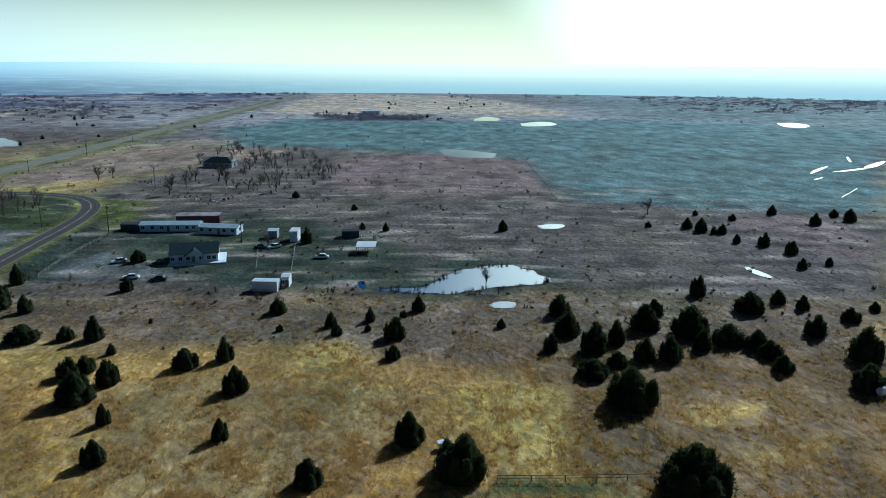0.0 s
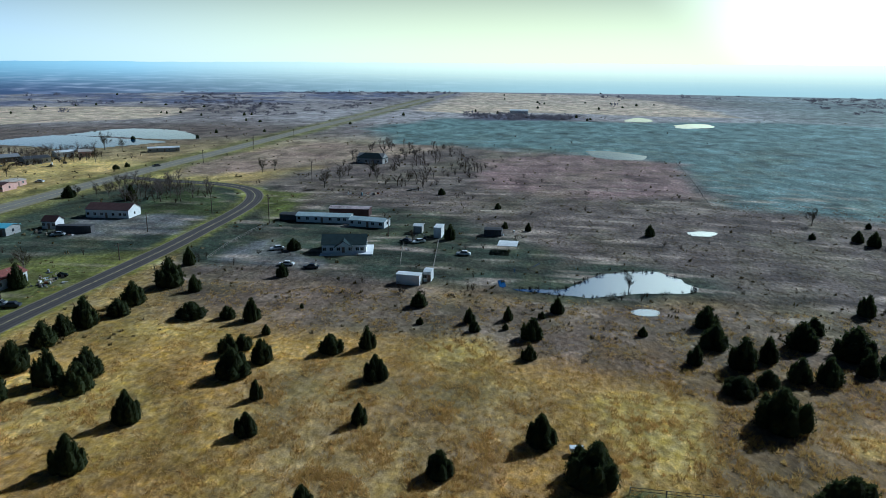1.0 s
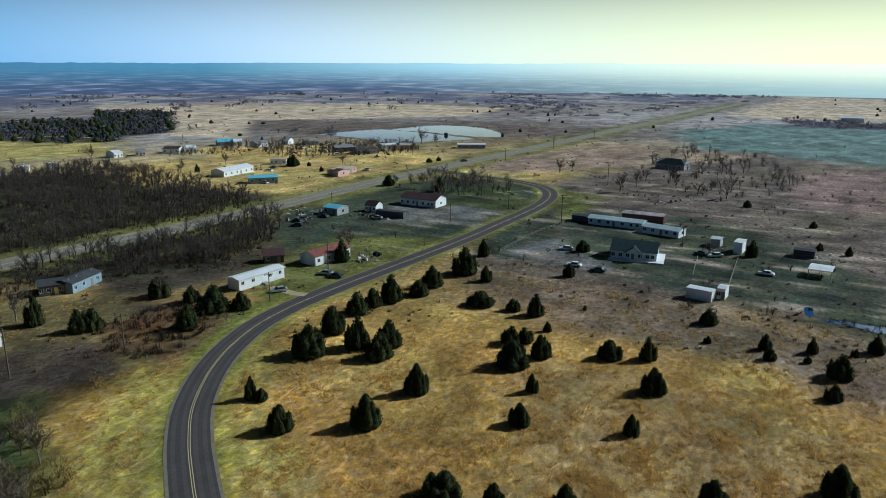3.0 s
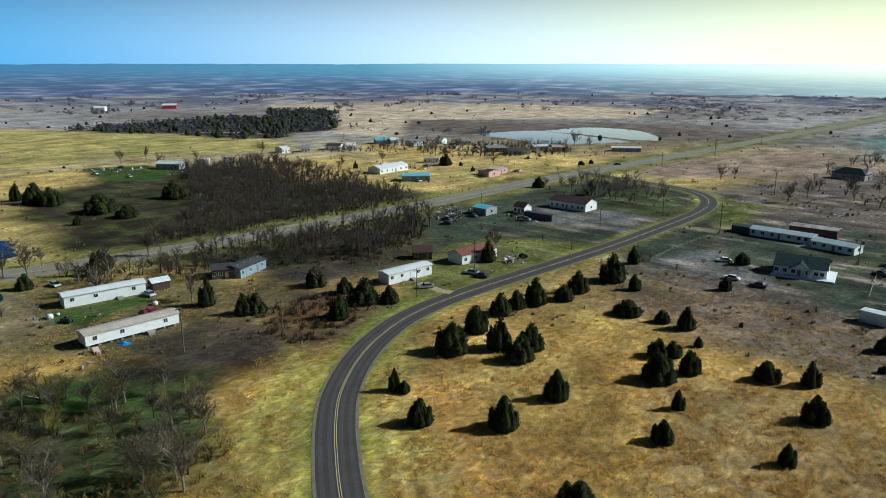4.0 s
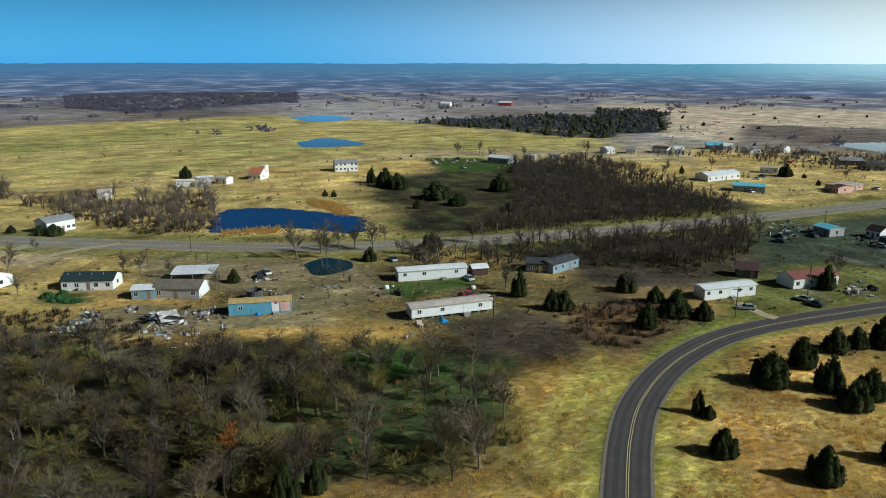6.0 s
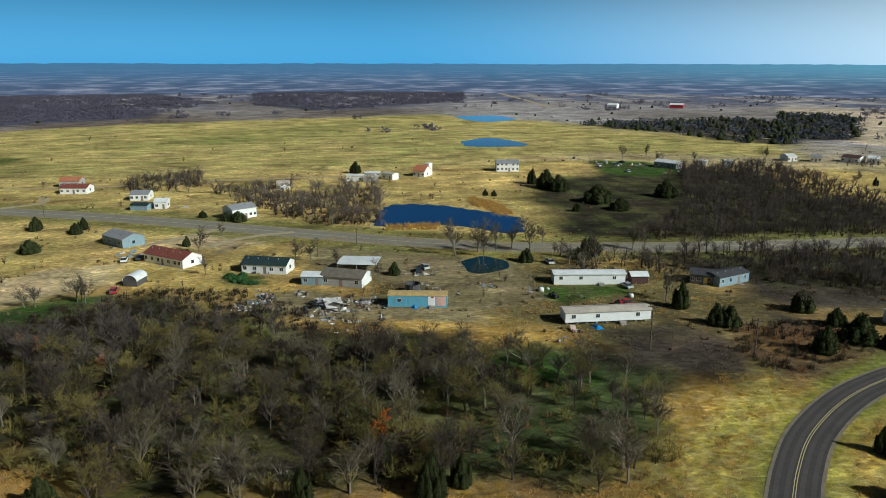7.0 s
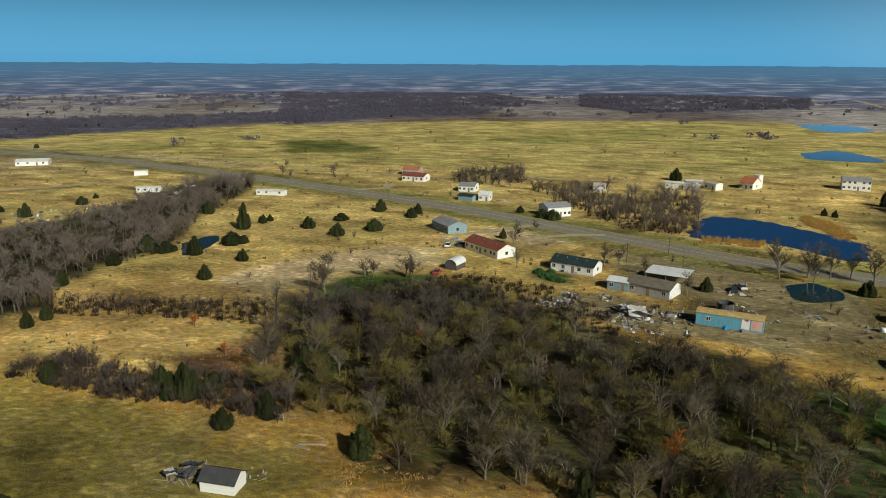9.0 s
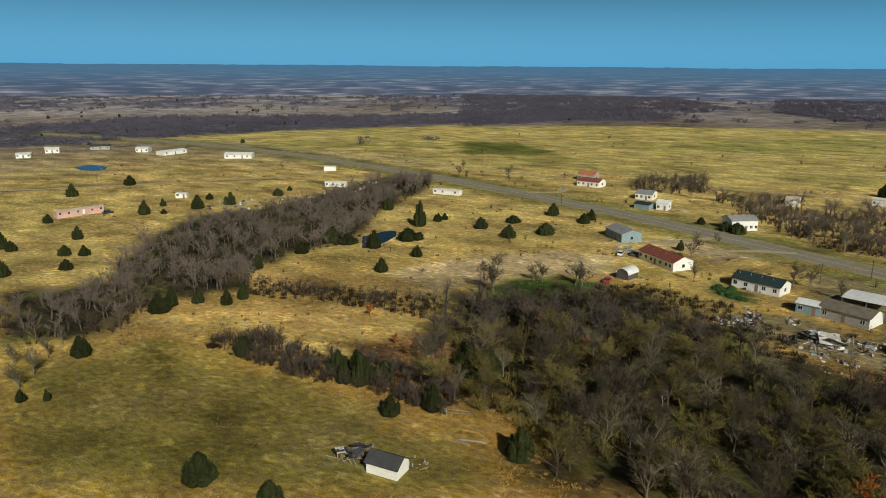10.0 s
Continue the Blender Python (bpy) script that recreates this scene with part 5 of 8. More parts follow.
ROADSIDE = [(-217.5, 54.2), (-219.9, 73.2), (-212.1, 93.7), (-206.4, 121.5), (-180.6, 106.2), (-192.5, 96.2), (-192.1, 77.3), (-193.8, 60.6)]
SHRUBS_LOOP = [(-190, 268), (-221, 300), (-222, 336), (-196, 330), (-166, 290), (-172, 272)]
LOT = [(-218, 132.2), (-177.8, 151.4), (-165.3, 132.1), (-182.9, 115)]


def rusty_tree(x, y, tall):
    ob = root("rusty_tree", "small tree still holding rust-orange leaves", "tree", x, y, 40)
    ob.scale = (tall * 1.05, tall * 1.05, tall)
    part("trunk", RUSTY_CROWN[0], None, ob)
    part("crown", RUSTY_CROWN[1], None, ob)


for spot in RUSTY:
    rusty_tree(*spot)


def scatter(outline, spacing, seed):
    """Uneven places inside an outline, about that far apart."""
    rng = np.random.default_rng(seed)
    pts = np.array(outline)
    lo, hi = pts.min(0), pts.max(0)
    n = int((hi[0] - lo[0]) * (hi[1] - lo[1]) / spacing ** 2)
    p = lo + rng.random((n, 2)) * (hi - lo)
    d = inside(p[:, 0], p[:, 1], outline)
    keep = (d > -2) & (near_line(p[:, 0], p[:, 1], LANE[::3]) > 9)
    p = p[keep & ((near_line(p[:, 0], p[:, 1], HIGHWAY[::3]) > 9))]
    return p


def mesh_arrays(me):
    co = np.empty(len(me.vertices) * 3)
    me.vertices.foreach_get("co", co)
    me.calc_loop_triangles()
    tri = np.empty(len(me.loop_triangles) * 3, int)
    me.loop_triangles.foreach_get("vertices", tri)
    return co.reshape(-1, 3), tri.reshape(-1, 3)


def stuff(name, label, category, mesh_list, places, mat):
    """Many alike shapes joined into one mesh; places: x, y, width, height, turn."""
    arrays = [mesh_arrays(m) for m in mesh_list]
    vs, fs, o = [], [], 0
    for k, (x, y, w, h, a) in enumerate(places):
        co, tri = arrays[k % len(arrays)]
        c, s = math.cos(a), math.sin(a)
        vs.append(np.column_stack([x + w * (co[:, 0] * c - co[:, 1] * s), y + w * (co[:, 0] * s + co[:, 1] * c), height(x, y) + h * co[:, 2]]))
        fs.append(tri + o)
        o += len(co)
    v, f = np.vstack(vs), np.vstack(fs)
    me = bpy.data.meshes.new(name)
    me.vertices.add(len(v))
    me.vertices.foreach_set("co", v.ravel())
    me.loops.add(len(f) * 3)
    me.loops.foreach_set("vertex_index", f.ravel())
    me.polygons.add(len(f))
    me.polygons.foreach_set("loop_start", np.arange(0, len(f) * 3, 3))
    me.materials.append(mat)
    me.update(calc_edges=True)
    me.validate()
    return tagged(new(name, me), label, category, kind="stuff")


def brush_mesh(seed, blades=20):
    rng = random.Random(300 + seed)
    g = Geo()
    for _ in range(blades):
        a, lean = rng.uniform(0, math.tau), rng.uniform(0.05, 0.9)
        b = Vector((rng.uniform(-0.25, 0.25), rng.uniform(-0.25, 0.25), 0))
        t = b + Vector((math.cos(a) * lean * 0.45, math.sin(a) * lean * 0.45, rng.uniform(0.45, 1.0)))
        s = Vector((-math.sin(a), math.cos(a), 0)) * rng.uniform(0.012, 0.03)
        g.add([b - s, b + s, t], [(0, 1, 2)])
        for _ in range(2):
            m = b.lerp(t, rng.uniform(0.3, 0.8))
            e = m + Vector((rng.uniform(-0.3, 0.3), rng.uniform(-0.3, 0.3), rng.uniform(0.1, 0.3)))
            g.add([m - s * 0.7, m + s * 0.7, e], [(0, 1, 2)])
    return g.mesh("brush", BRUSH)


def shrub_mesh(seed):
    """A dome of fine leafless twigs, one metre wide and tall."""
    rng = random.Random(1300 + seed)
    g = Geo()
    for _ in range(16):
        a, lean = rng.uniform(0, math.tau), rng.random() ** 0.6
        tip = Vector((math.cos(a) * lean * 0.5, math.sin(a) * lean * 0.5, math.sqrt(max(0.1, 1 - lean * lean * 0.75)) * rng.uniform(0.8, 1)))
        s = Vector((-math.sin(a), math.cos(a), 0)) * 0.014
        g.add([-s, s, tip], [(0, 1, 2)])
        for _ in range(7):
            m = tip * rng.uniform(0.35, 0.95)
            e = m + Vector((rng.uniform(-0.22, 0.22), rng.uniform(-0.22, 0.22), rng.uniform(0.02, 0.22)))
            q = Vector((rng.uniform(-1, 1), rng.uniform(-1, 1), rng.uniform(-0.4, 0.4))).normalized() * 0.011
            g.add([m - q, m + q, e], [(0, 1, 2)])
    return g.mesh("shrub", GREY_TWIGS)


SHRUB_KINDS = [shrub_mesh(k) for k in range(6)]
BRUSH_KINDS = [brush_mesh(k) for k in range(5)]
near_woods = scatter(WOODS_MAIN, 4.9, 3)
near_woods = near_woods[(inside(near_woods[:, 0], near_woods[:, 1], OPEN_FLOOR) < 0) | (np.arange(len(near_woods)) % 5 < 2)]
order = np.argsort(np.hypot(near_woods[:, 0], near_woods[:, 1]))
for x, y in near_woods[order[:230]]:
    bare_tree(x, y, 4.5 + 6 * random.random())
rest = [(*p, 6.0 + 4 * random.random()) for p in near_woods[order[230:]]]
for outline, spacing, low, high, seed in ((WOODS_WEST, 4.4, 4, 8, 12), (HEDGE, 3.2, 2.5, 5, 15), (BRUSH_ROW, 3.2, 2, 4, 16), (LOT, 6, 4, 7, 17), (ROADSIDE, 8, 4, 8, 50)):
    rest += [(*p, random.uniform(low, high)) for p in scatter(outline, spacing, seed)]
rest = [(x, y, h * 1.2, h, random.uniform(0, 6.28)) for x, y, h in rest]
sunlit = []
for outline, spacing, low, high, seed in ((WOODS_CREEK, 5.2, 5, 9, 11), (WOODS_POND, 7.2, 5, 10, 13), (WOODS_FARM, 15, 5, 9, 14), (SHRUBS_LOOP, 7.0, 5, 9, 52), (SHRUBS_NORTH, 9, 4, 7, 18), (SHRUBS_SOUTH, 9, 4, 8, 19), (SHRUBS_TOWN, 11, 4, 8, 20)):
    sunlit += [(*p, random.uniform(low, high)) for p in scatter(outline, spacing, seed)]
sunlit = [(x, y, h * 1.45, h, random.uniform(0, 6.28)) for x, y, h in sunlit]
# twig tone is split by light: dark for shaded woods, pale for sunlit ones
for name, words, places, tone in (("shaded", "dark winter woods west of the lane", rest, (BARK, SHADED_TWIGS)), ("open", "open winter woods along creek and ponds", sunlit, (GREY_BARK, SUNLIT_TWIGS))):
    stuff("far_tree_trunks", "bare trunks of the " + words, "woods", [k[0] for k in LIGHT_KINDS], places, tone[0])
    stuff("far_tree_twigs", "leafless twigs of the " + words, "woods", [k[1] for k in LIGHT_KINDS], places, tone[1])
bushes = []
for outline, spacing, seed in ((SHRUBS_NORTH, 3.6, 41), (SHRUBS_SOUTH, 3.6, 42), (SHRUBS_TOWN, 6.5, 43), (WOODS_FARM, 12, 49), (SHRUBS_LOOP, 7, 53), (ROADSIDE, 5, 51), (HEDGE, 2.6, 44), (WOODS_CREEK, 6.5, 45), (WOODS_WEST, 7, 46), (WOODS_POND, 4.5, 47)):
    bushes += [(*p, random.uniform(3, 6), random.uniform(2.0, 4.5), random.uniform(0, 6.28)) for p in scatter(outline, spacing, seed)]
for _ in range(1500):
    r, a = 170 * math.exp(random.random() * 1.35), radians(random.uniform(-10, 130)) + math.pi / 2
    x, y = np.array([r * math.cos(a)]), np.array([r * math.sin(a)])
    if wobble(x, y, 70, 33)[0] > 0.25 and near_line(x, y, HIGHWAY)[0] > 11 and near_line(x, y, LANE)[0] > 9 and all(inside(x, y, o)[0] < 0 for o in PONDS):
        bushes.append((x[0], y[0], random.uniform(1.2, 4), random.uniform(0.8, 3.2), random.uniform(0, 6.28)))
thicket = [(*p, random.uniform(4, 7), random.uniform(2.5, 5), random.uniform(0, 6.28)) for p in scatter(WOODS_MAIN, 6.2, 48)]
stuff("thicket", "olive-brown thicket of budding shrubs under bare trees", "shrubs", SHRUB_KINDS, thicket, OLIVE_TWIGS)
weeds = [(*p, random.uniform(1.5, 3), random.uniform(0.7, 1.6), random.uniform(0, 6.28)) for k, o in enumerate((WOODS_MAIN, RUST_BRUSH, HEDGE, LOT)) for p in scatter(o, 4.5, 150 + k) if wobble(p[:1], p[1:], 30, 93)[0] > 0]
stuff("shrubs", "leafless grey winter shrubs among dry grass", "shrubs", SHRUB_KINDS, bushes, GREY_TWIGS)
low = []
for outline, spacing, seed in ((RUST_BRUSH, 1.8, 28), (BRUSH_SLOPE, 1.9, 29), (WOODS_MAIN, 7.0, 21), (WOODS_CREEK, 3.6, 22), (WOODS_WEST, 3.6, 23), (WOODS_POND, 3.5, 24), (HEDGE, 1.6, 25), (BRUSH_ROW, 1.6, 26), (LOT, 4, 27)):
    low += [(*p, random.uniform(1.5, 3.0), random.uniform(0.6, 2.0), random.uniform(0, 6.28)) for p in scatter(outline, spacing, seed)]
reeds = [(*p, random.uniform(1.0, 1.8), random.uniform(1.0, 1.9), random.uniform(0, 6.28)) for k, o in enumerate((REEDS_NEAR, REEDS_FAR)) for p in scatter(o, 1.0, 95 + k)]
# low tussocks and seedlings dotted over the open land out to the far fields
tussock = []
for k in range(5200):
    r, a = 150 * math.exp(random.random() * 1.75), radians(random.uniform(-38, 150)) + math.pi / 2
    tussock.append((r * math.cos(a), r * math.sin(a)))
tussock = np.array(tussock)
open_ground = (near_line(tussock[:, 0], tussock[:, 1], HIGHWAY[::3]) > 9) & (near_line(tussock[:, 0], tussock[:, 1], LANE[::3]) > 6)
open_ground &= wobble(tussock[:, 0], tussock[:, 1], 55, 131) + 0.8 * wobble(tussock[:, 0], tussock[:, 1], 16, 132) > -0.05
for outline in PONDS + [o for c, _, o in AREAS if c in (PASTURE, MEADOW, GRAVEL, TILLED, HAZY_FIELD)]:
    open_ground &= inside(tussock[:, 0], tussock[:, 1], outline) < 1
TUSSOCKS = []
for k in range(5):
    rng = random.Random(1700 + k)
    g = Geo()
    for _ in range(9):
        a, lean = rng.uniform(0, math.tau), rng.uniform(0.1, 0.5)
        b = Vector((rng.uniform(-0.3, 0.3), rng.uniform(-0.3, 0.3), 0))
        w = Vector((-math.sin(a), math.cos(a), 0)) * rng.uniform(0.08, 0.16)
        g.add([b - w, b + w, b + Vector((math.cos(a) * lean, math.sin(a) * lean, rng.uniform(0.5, 1.0)))], [(0, 1, 2)])
    TUSSOCKS.append(g.mesh("tussock", BRUSH))
sizes = [(x, y, random.uniform(0.7, 1.9) * (0.7 + math.hypot(x, y) / 700), random.uniform(0.35, 1.1) * (0.8 + math.hypot(x, y) / 900), random.uniform(0, 6.28)) for x, y in tussock[open_ground]]
stuff("scrub_tussocks", "low dark scrub tussocks dotted over the open land", "scrub", TUSSOCKS, sizes, SCRUB_TUFT)
bank = smooth_line(PONDS[0] + PONDS[0][:1], 0.8)
bank = bank[wobble(bank[:, 0], bank[:, 1], 9, 171) > -0.1] + RNG.normal(0, 0.5, (int((wobble(bank[:, 0], bank[:, 1], 9, 171) > -0.1).sum()), 2))
stuff("pond_sedge", "dark sedge and brush along the farm pond bank", "reeds", BRUSH_KINDS, [(*p, random.uniform(0.8, 2.0), random.uniform(0.5, 1.5), random.uniform(0, 6.28)) for p in bank], BRUSH)
stuff("reeds", "pale dry reeds along the pond edge", "reeds", BRUSH_KINDS, reeds, DRY_GRASS)
stuff("tall_weeds", "rust-brown dead weeds along the wood edge", "weeds", BRUSH_KINDS, weeds, DEAD_WEEDS)
stuff("brush", "tangled brown winter brush under bare trees", "brush", BRUSH_KINDS, low, BRUSH)


def far_clump_mesh(seed):
    """A few leafless crowns of a far wood, one metre wide and tall, of many small tufts."""
    rng = random.Random(500 + seed)
    g = Geo()
    for _ in range(5):
        cx, cy, top, wide = rng.uniform(-0.42, 0.42), rng.uniform(-0.42, 0.42), rng.uniform(0.55, 1.0), rng.uniform(0.14, 0.24)
        for _ in range(7):
            a, u = rng.uniform(0, math.tau), rng.random()
            r = wide * math.sqrt(max(0.04, 1 - (u * 1.5 - 0.62) ** 2)) * rng.random() ** 0.5
            x, y, z = cx + r * math.cos(a), cy + r * math.sin(a), top * (0.04 + 0.86 * u)
            q, w, h = rng.uniform(0, math.tau), rng.uniform(0.05, 0.10), top * rng.uniform(0.09, 0.19)
            dx, dy = w * math.cos(q), w * math.sin(q)
            g.add([(x, y, z - h), (x + dx, y + dy, z + h * rng.uniform(-0.4, 0.4)), (x + rng.uniform(-0.03, 0.03), y + rng.uniform(-0.03, 0.03), z + h), (x - dx, y - dy, z + h * rng.uniform(-0.4, 0.4))], [(0, 1, 2, 3)])
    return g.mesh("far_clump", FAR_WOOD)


CLUMPS = [far_clump_mesh(k) for k in range(6)]
far = []
grove = [(*p, random.uniform(9, 15), random.uniform(3, 6.5), random.uniform(0, 6.28)) for k, o in enumerate(GROVES) for p in scatter(o, 12.5, 160 + k)]
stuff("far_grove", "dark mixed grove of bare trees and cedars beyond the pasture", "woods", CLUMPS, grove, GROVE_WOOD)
for k, outline in enumerate(FAR_WOODS):
    sparse = 3 <= k <= 8
    far += [(*p, random.uniform(9, 16), random.uniform(2, 4) if sparse else random.uniform(3.5, 5.5), random.uniform(0, 6.28)) for p in scatter(outline, 24 if sparse else 12.5, 60 + k)]
for _ in range(6000):
    r = 560 * math.exp(random.random() * 0.95)
    a = radians(random.uniform(-40, 160)) + math.pi / 2
    x, y = r * math.cos(a), r * math.sin(a)
    dense = wobble(np.array([x]), np.array([y]), 260, 31)[0] + 0.9 * wobble(np.array([x]), np.array([y]), 90, 32)[0] + (r - 1150) / 900
    if dense > (0.5 if x < -0.8 * y else 0.95):
        s = random.uniform(6, 14)
        far.append((x, y, s * (1 + r / 3000), random.uniform(4, 8), random.uniform(0, 6.28)))
far = [f for f in far if all(inside(np.array([f[0]]), np.array([f[1]]), o)[0] < 0 for o in PONDS if math.hypot(f[0] - o[0][0], f[1] - o[0][1]) < 300)]
stuff("far_woods", "distant leafless woodland in haze-tinted purplish grey masses", "woods", CLUMPS, far, FAR_WOOD)



def far_cedar_mesh(seed):
    rng = random.Random(900 + seed)
    g = Geo()
    n = 7
    rings = [(0.0, 0.3), (0.2, 0.5), (0.45, 0.42), (0.7, 0.27), (0.9, 0.1), (1.0, 0.01)]
    g.add([(r * rng.uniform(0.7, 1.1) * math.cos(k * math.tau / n), r * rng.uniform(0.7, 1.1) * math.sin(k * math.tau / n), z) for z, r in rings for k in range(n)],
          [(i * n + k, i * n + (k + 1) % n, (i + 1) * n + (k + 1) % n, (i + 1) * n + k) for i in range(len(rings) - 1) for k in range(n)])
    return g.mesh("far_cedar", CEDAR_LEAF)


dots = []
for k, outline in enumerate(GROVES):
    dots += [(*p, random.uniform(4, 8), random.uniform(3, 6.5), random.uniform(0, 6.28)) for p in scatter(outline, 17, 90 + k)]
for _ in range(420):
    r = 560 * math.exp(random.random() * 1.0)
    a = radians(random.uniform(-5, 160)) + math.pi / 2
    x, y = np.array([r * math.cos(a)]), np.array([r * math.sin(a)])
    open_land = all(inside(x, y, o)[0] < 5 for o in [o for c, _, o in AREAS if c in (PASTURE, HAZY_FIELD, RED)] + PONDS)
    if open_land and near_line(x, y, HIGHWAY)[0] > 15 and wobble(x, y, 200, 61)[0] > 0:
        dots.append((x[0], y[0], random.uniform(2.5, 5), random.uniform(2, 4), random.uniform(0, 6.28)))
stuff("far_cedars", "far dark cedars dotted over the fields", "trees", [far_cedar_mesh(k) for k in range(5)], dots, CEDAR_LEAF)

GRASS_KINDS = []
for seed in range(6):
    rng = random.Random(700 + seed)
    g = Geo()
    for _ in range(9):
        a, lean = rng.uniform(0, math.tau), rng.uniform(0.2, 1.0)
        b = Vector((rng.uniform(-0.4, 0.4), rng.uniform(-0.4, 0.4), 0))
        w = Vector((-math.sin(a), math.cos(a), 0)) * rng.uniform(0.03, 0.065)
        g.add([b - w, b + w, b + Vector((math.cos(a) * lean * 0.5, math.sin(a) * lean * 0.5, rng.uniform(0.5, 1.0)))], [(0, 1, 2)])
    GRASS_KINDS.append(g.mesh("grass_tuft", DRY_GRASS))


def grass(n, inner, outer, seed, off, on=()):
    rng = np.random.default_rng(seed)
    r = inner + (outer - inner) * rng.random(n) ** 1.25
    a = np.radians(rng.uniform(-38, 150, n)) + math.pi / 2
    x, y = r * np.cos(a), r * np.sin(a)
    lush = wobble(x, y, 16, 51) + 0.8 * wobble(x, y, 5, 52) + 0.25
    keep = (lush > rng.uniform(-0.2, 1.3, n)) & (near_line(x, y, LANE[::3]) > 7)
    for outline in [o for c, _, o in AREAS if c in off] + PONDS:
        keep[keep] &= inside(x[keep], y[keep], outline) < 0
    if on:
        hit = np.zeros(n, bool)
        for outline in [o for c, _, o in AREAS if c in on]:
            hit |= inside(x, y, outline) > 0
        keep &= hit
    x, y = x[keep], y[keep]
    return [(px, py, w, h, t) for px, py, w, h, t in zip(x, y, rng.uniform(0.6, 1.5, len(x)), rng.uniform(0.2, 0.55, len(x)), rng.uniform(0, 6.28, len(x)))]


stuff("dry_grass", "tufts of tall dry golden grass", "grass", GRASS_KINDS, grass(170000, 58, 250, 77, (GRAVEL, YARD, GREEN, LUSH, SHADED_WOODFLOOR, DIRT, TILLED, DEEP, PASTURE, MEADOW, STUBBLE, SCRUB)), DRY_GRASS)
stuff("tall_grass", "belts of tall matted golden grass in the near field", "grass", GRASS_KINDS, [(x, y, w * 1.25, h * 1.7, t) for x, y, w, h, t in grass(60000, 75, 170, 81, (GRAVEL, GREEN), (TAWNY, STRAW, RUSSET))], DRY_GRASS)
stuff("brown_grass", "tufts of rough brown winter grass", "grass", GRASS_KINDS, grass(150000, 110, 340, 78, (GRAVEL, GREEN, LUSH, SHADED_WOODFLOOR, DIRT, MEADOW, YARD), (STUBBLE, SCRUB, RED, RUDDY)), BROWN_GRASS)
stuff("meadow_grass", "short tufts of olive meadow grass", "grass", GRASS_KINDS, [(x, y, w, h * 0.5, t) for x, y, w, h, t in grass(60000, 58, 330, 79, (GRAVEL, SHADED_WOODFLOOR, DIRT), (MEADOW, PASTURE, GRASSY, LUSH))], MEADOW_GRASS)

# ---- distance ----


def backdrop():
    """Hazy wooded plain that ends at the horizon, far behind everything; its haze is painted glow."""
    rng = random.Random(9)
    n, r = 720, 1500
    g = Geo()
    vs = []
    for k in range(n):
        a = k * math.tau / n
        vs += [(r * math.cos(a), r * math.sin(a), -1), (1.2 * r * math.cos(a), 1.2 * r * math.sin(a), 57.4 + rng.uniform(-0.7, 0.7) + 0.8 * math.sin(a * 23) * math.sin(a * 7))]
    g.add(vs, [(2 * k, 2 * ((k + 1) % n), 2 * ((k + 1) % n) + 1, 2 * k + 1) for k in range(n)])
    mat = bpy.data.materials.new("far_haze")
    mat.use_nodes = True
    nd, l = mat.node_tree.nodes, mat.node_tree.links
    b = nd["Principled BSDF"]
    b.inputs["Roughness"].default_value = 1.0
    geo = nd.new("ShaderNodeNewGeometry")
    place = nd.new("ShaderNodeSeparateXYZ")
    l.new(geo.outputs["Position"], place.inputs[0])

    def maths(kind, a, b):
        m = nd.new("ShaderNodeMath")
        m.operation = kind
        for key, v in enumerate((a, b)):
            if isinstance(v, (int, float)):
                m.inputs[key].default_value = v
            else:
                l.new(v, m.inputs[key])
        return m.outputs[0]

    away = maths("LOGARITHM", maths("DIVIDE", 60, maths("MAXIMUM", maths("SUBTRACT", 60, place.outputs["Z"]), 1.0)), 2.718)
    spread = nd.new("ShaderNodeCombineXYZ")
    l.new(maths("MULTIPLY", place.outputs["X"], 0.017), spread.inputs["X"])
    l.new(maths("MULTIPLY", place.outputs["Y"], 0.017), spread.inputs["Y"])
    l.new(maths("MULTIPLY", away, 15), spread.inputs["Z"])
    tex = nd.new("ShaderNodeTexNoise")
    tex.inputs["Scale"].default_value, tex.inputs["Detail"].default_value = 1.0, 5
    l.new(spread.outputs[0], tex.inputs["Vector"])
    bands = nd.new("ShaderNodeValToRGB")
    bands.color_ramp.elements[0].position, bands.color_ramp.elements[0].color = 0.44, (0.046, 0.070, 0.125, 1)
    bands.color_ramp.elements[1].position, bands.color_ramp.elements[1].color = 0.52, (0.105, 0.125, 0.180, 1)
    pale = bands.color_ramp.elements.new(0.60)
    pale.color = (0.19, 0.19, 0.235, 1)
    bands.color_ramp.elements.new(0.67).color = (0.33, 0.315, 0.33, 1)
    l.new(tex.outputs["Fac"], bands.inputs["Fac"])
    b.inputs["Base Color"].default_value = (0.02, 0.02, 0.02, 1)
    unit = nd.new("ShaderNodeVectorMath")
    unit.operation = "NORMALIZE"
    l.new(geo.outputs["Position"], unit.inputs[0])
    rise = nd.new("ShaderNodeSeparateXYZ")
    up = nd.new("ShaderNodeMapRange")
    l.new(geo.outputs["Position"], rise.inputs[0])
    l.new(rise.outputs["Z"], up.inputs["Value"])
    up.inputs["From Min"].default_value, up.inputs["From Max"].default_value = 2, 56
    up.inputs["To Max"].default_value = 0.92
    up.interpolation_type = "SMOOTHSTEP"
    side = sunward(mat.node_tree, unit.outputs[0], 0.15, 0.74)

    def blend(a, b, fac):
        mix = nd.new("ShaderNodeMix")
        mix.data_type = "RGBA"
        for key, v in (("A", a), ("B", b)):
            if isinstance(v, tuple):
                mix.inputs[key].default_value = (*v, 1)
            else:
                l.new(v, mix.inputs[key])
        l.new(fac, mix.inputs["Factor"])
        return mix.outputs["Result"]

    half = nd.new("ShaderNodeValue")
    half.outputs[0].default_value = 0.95
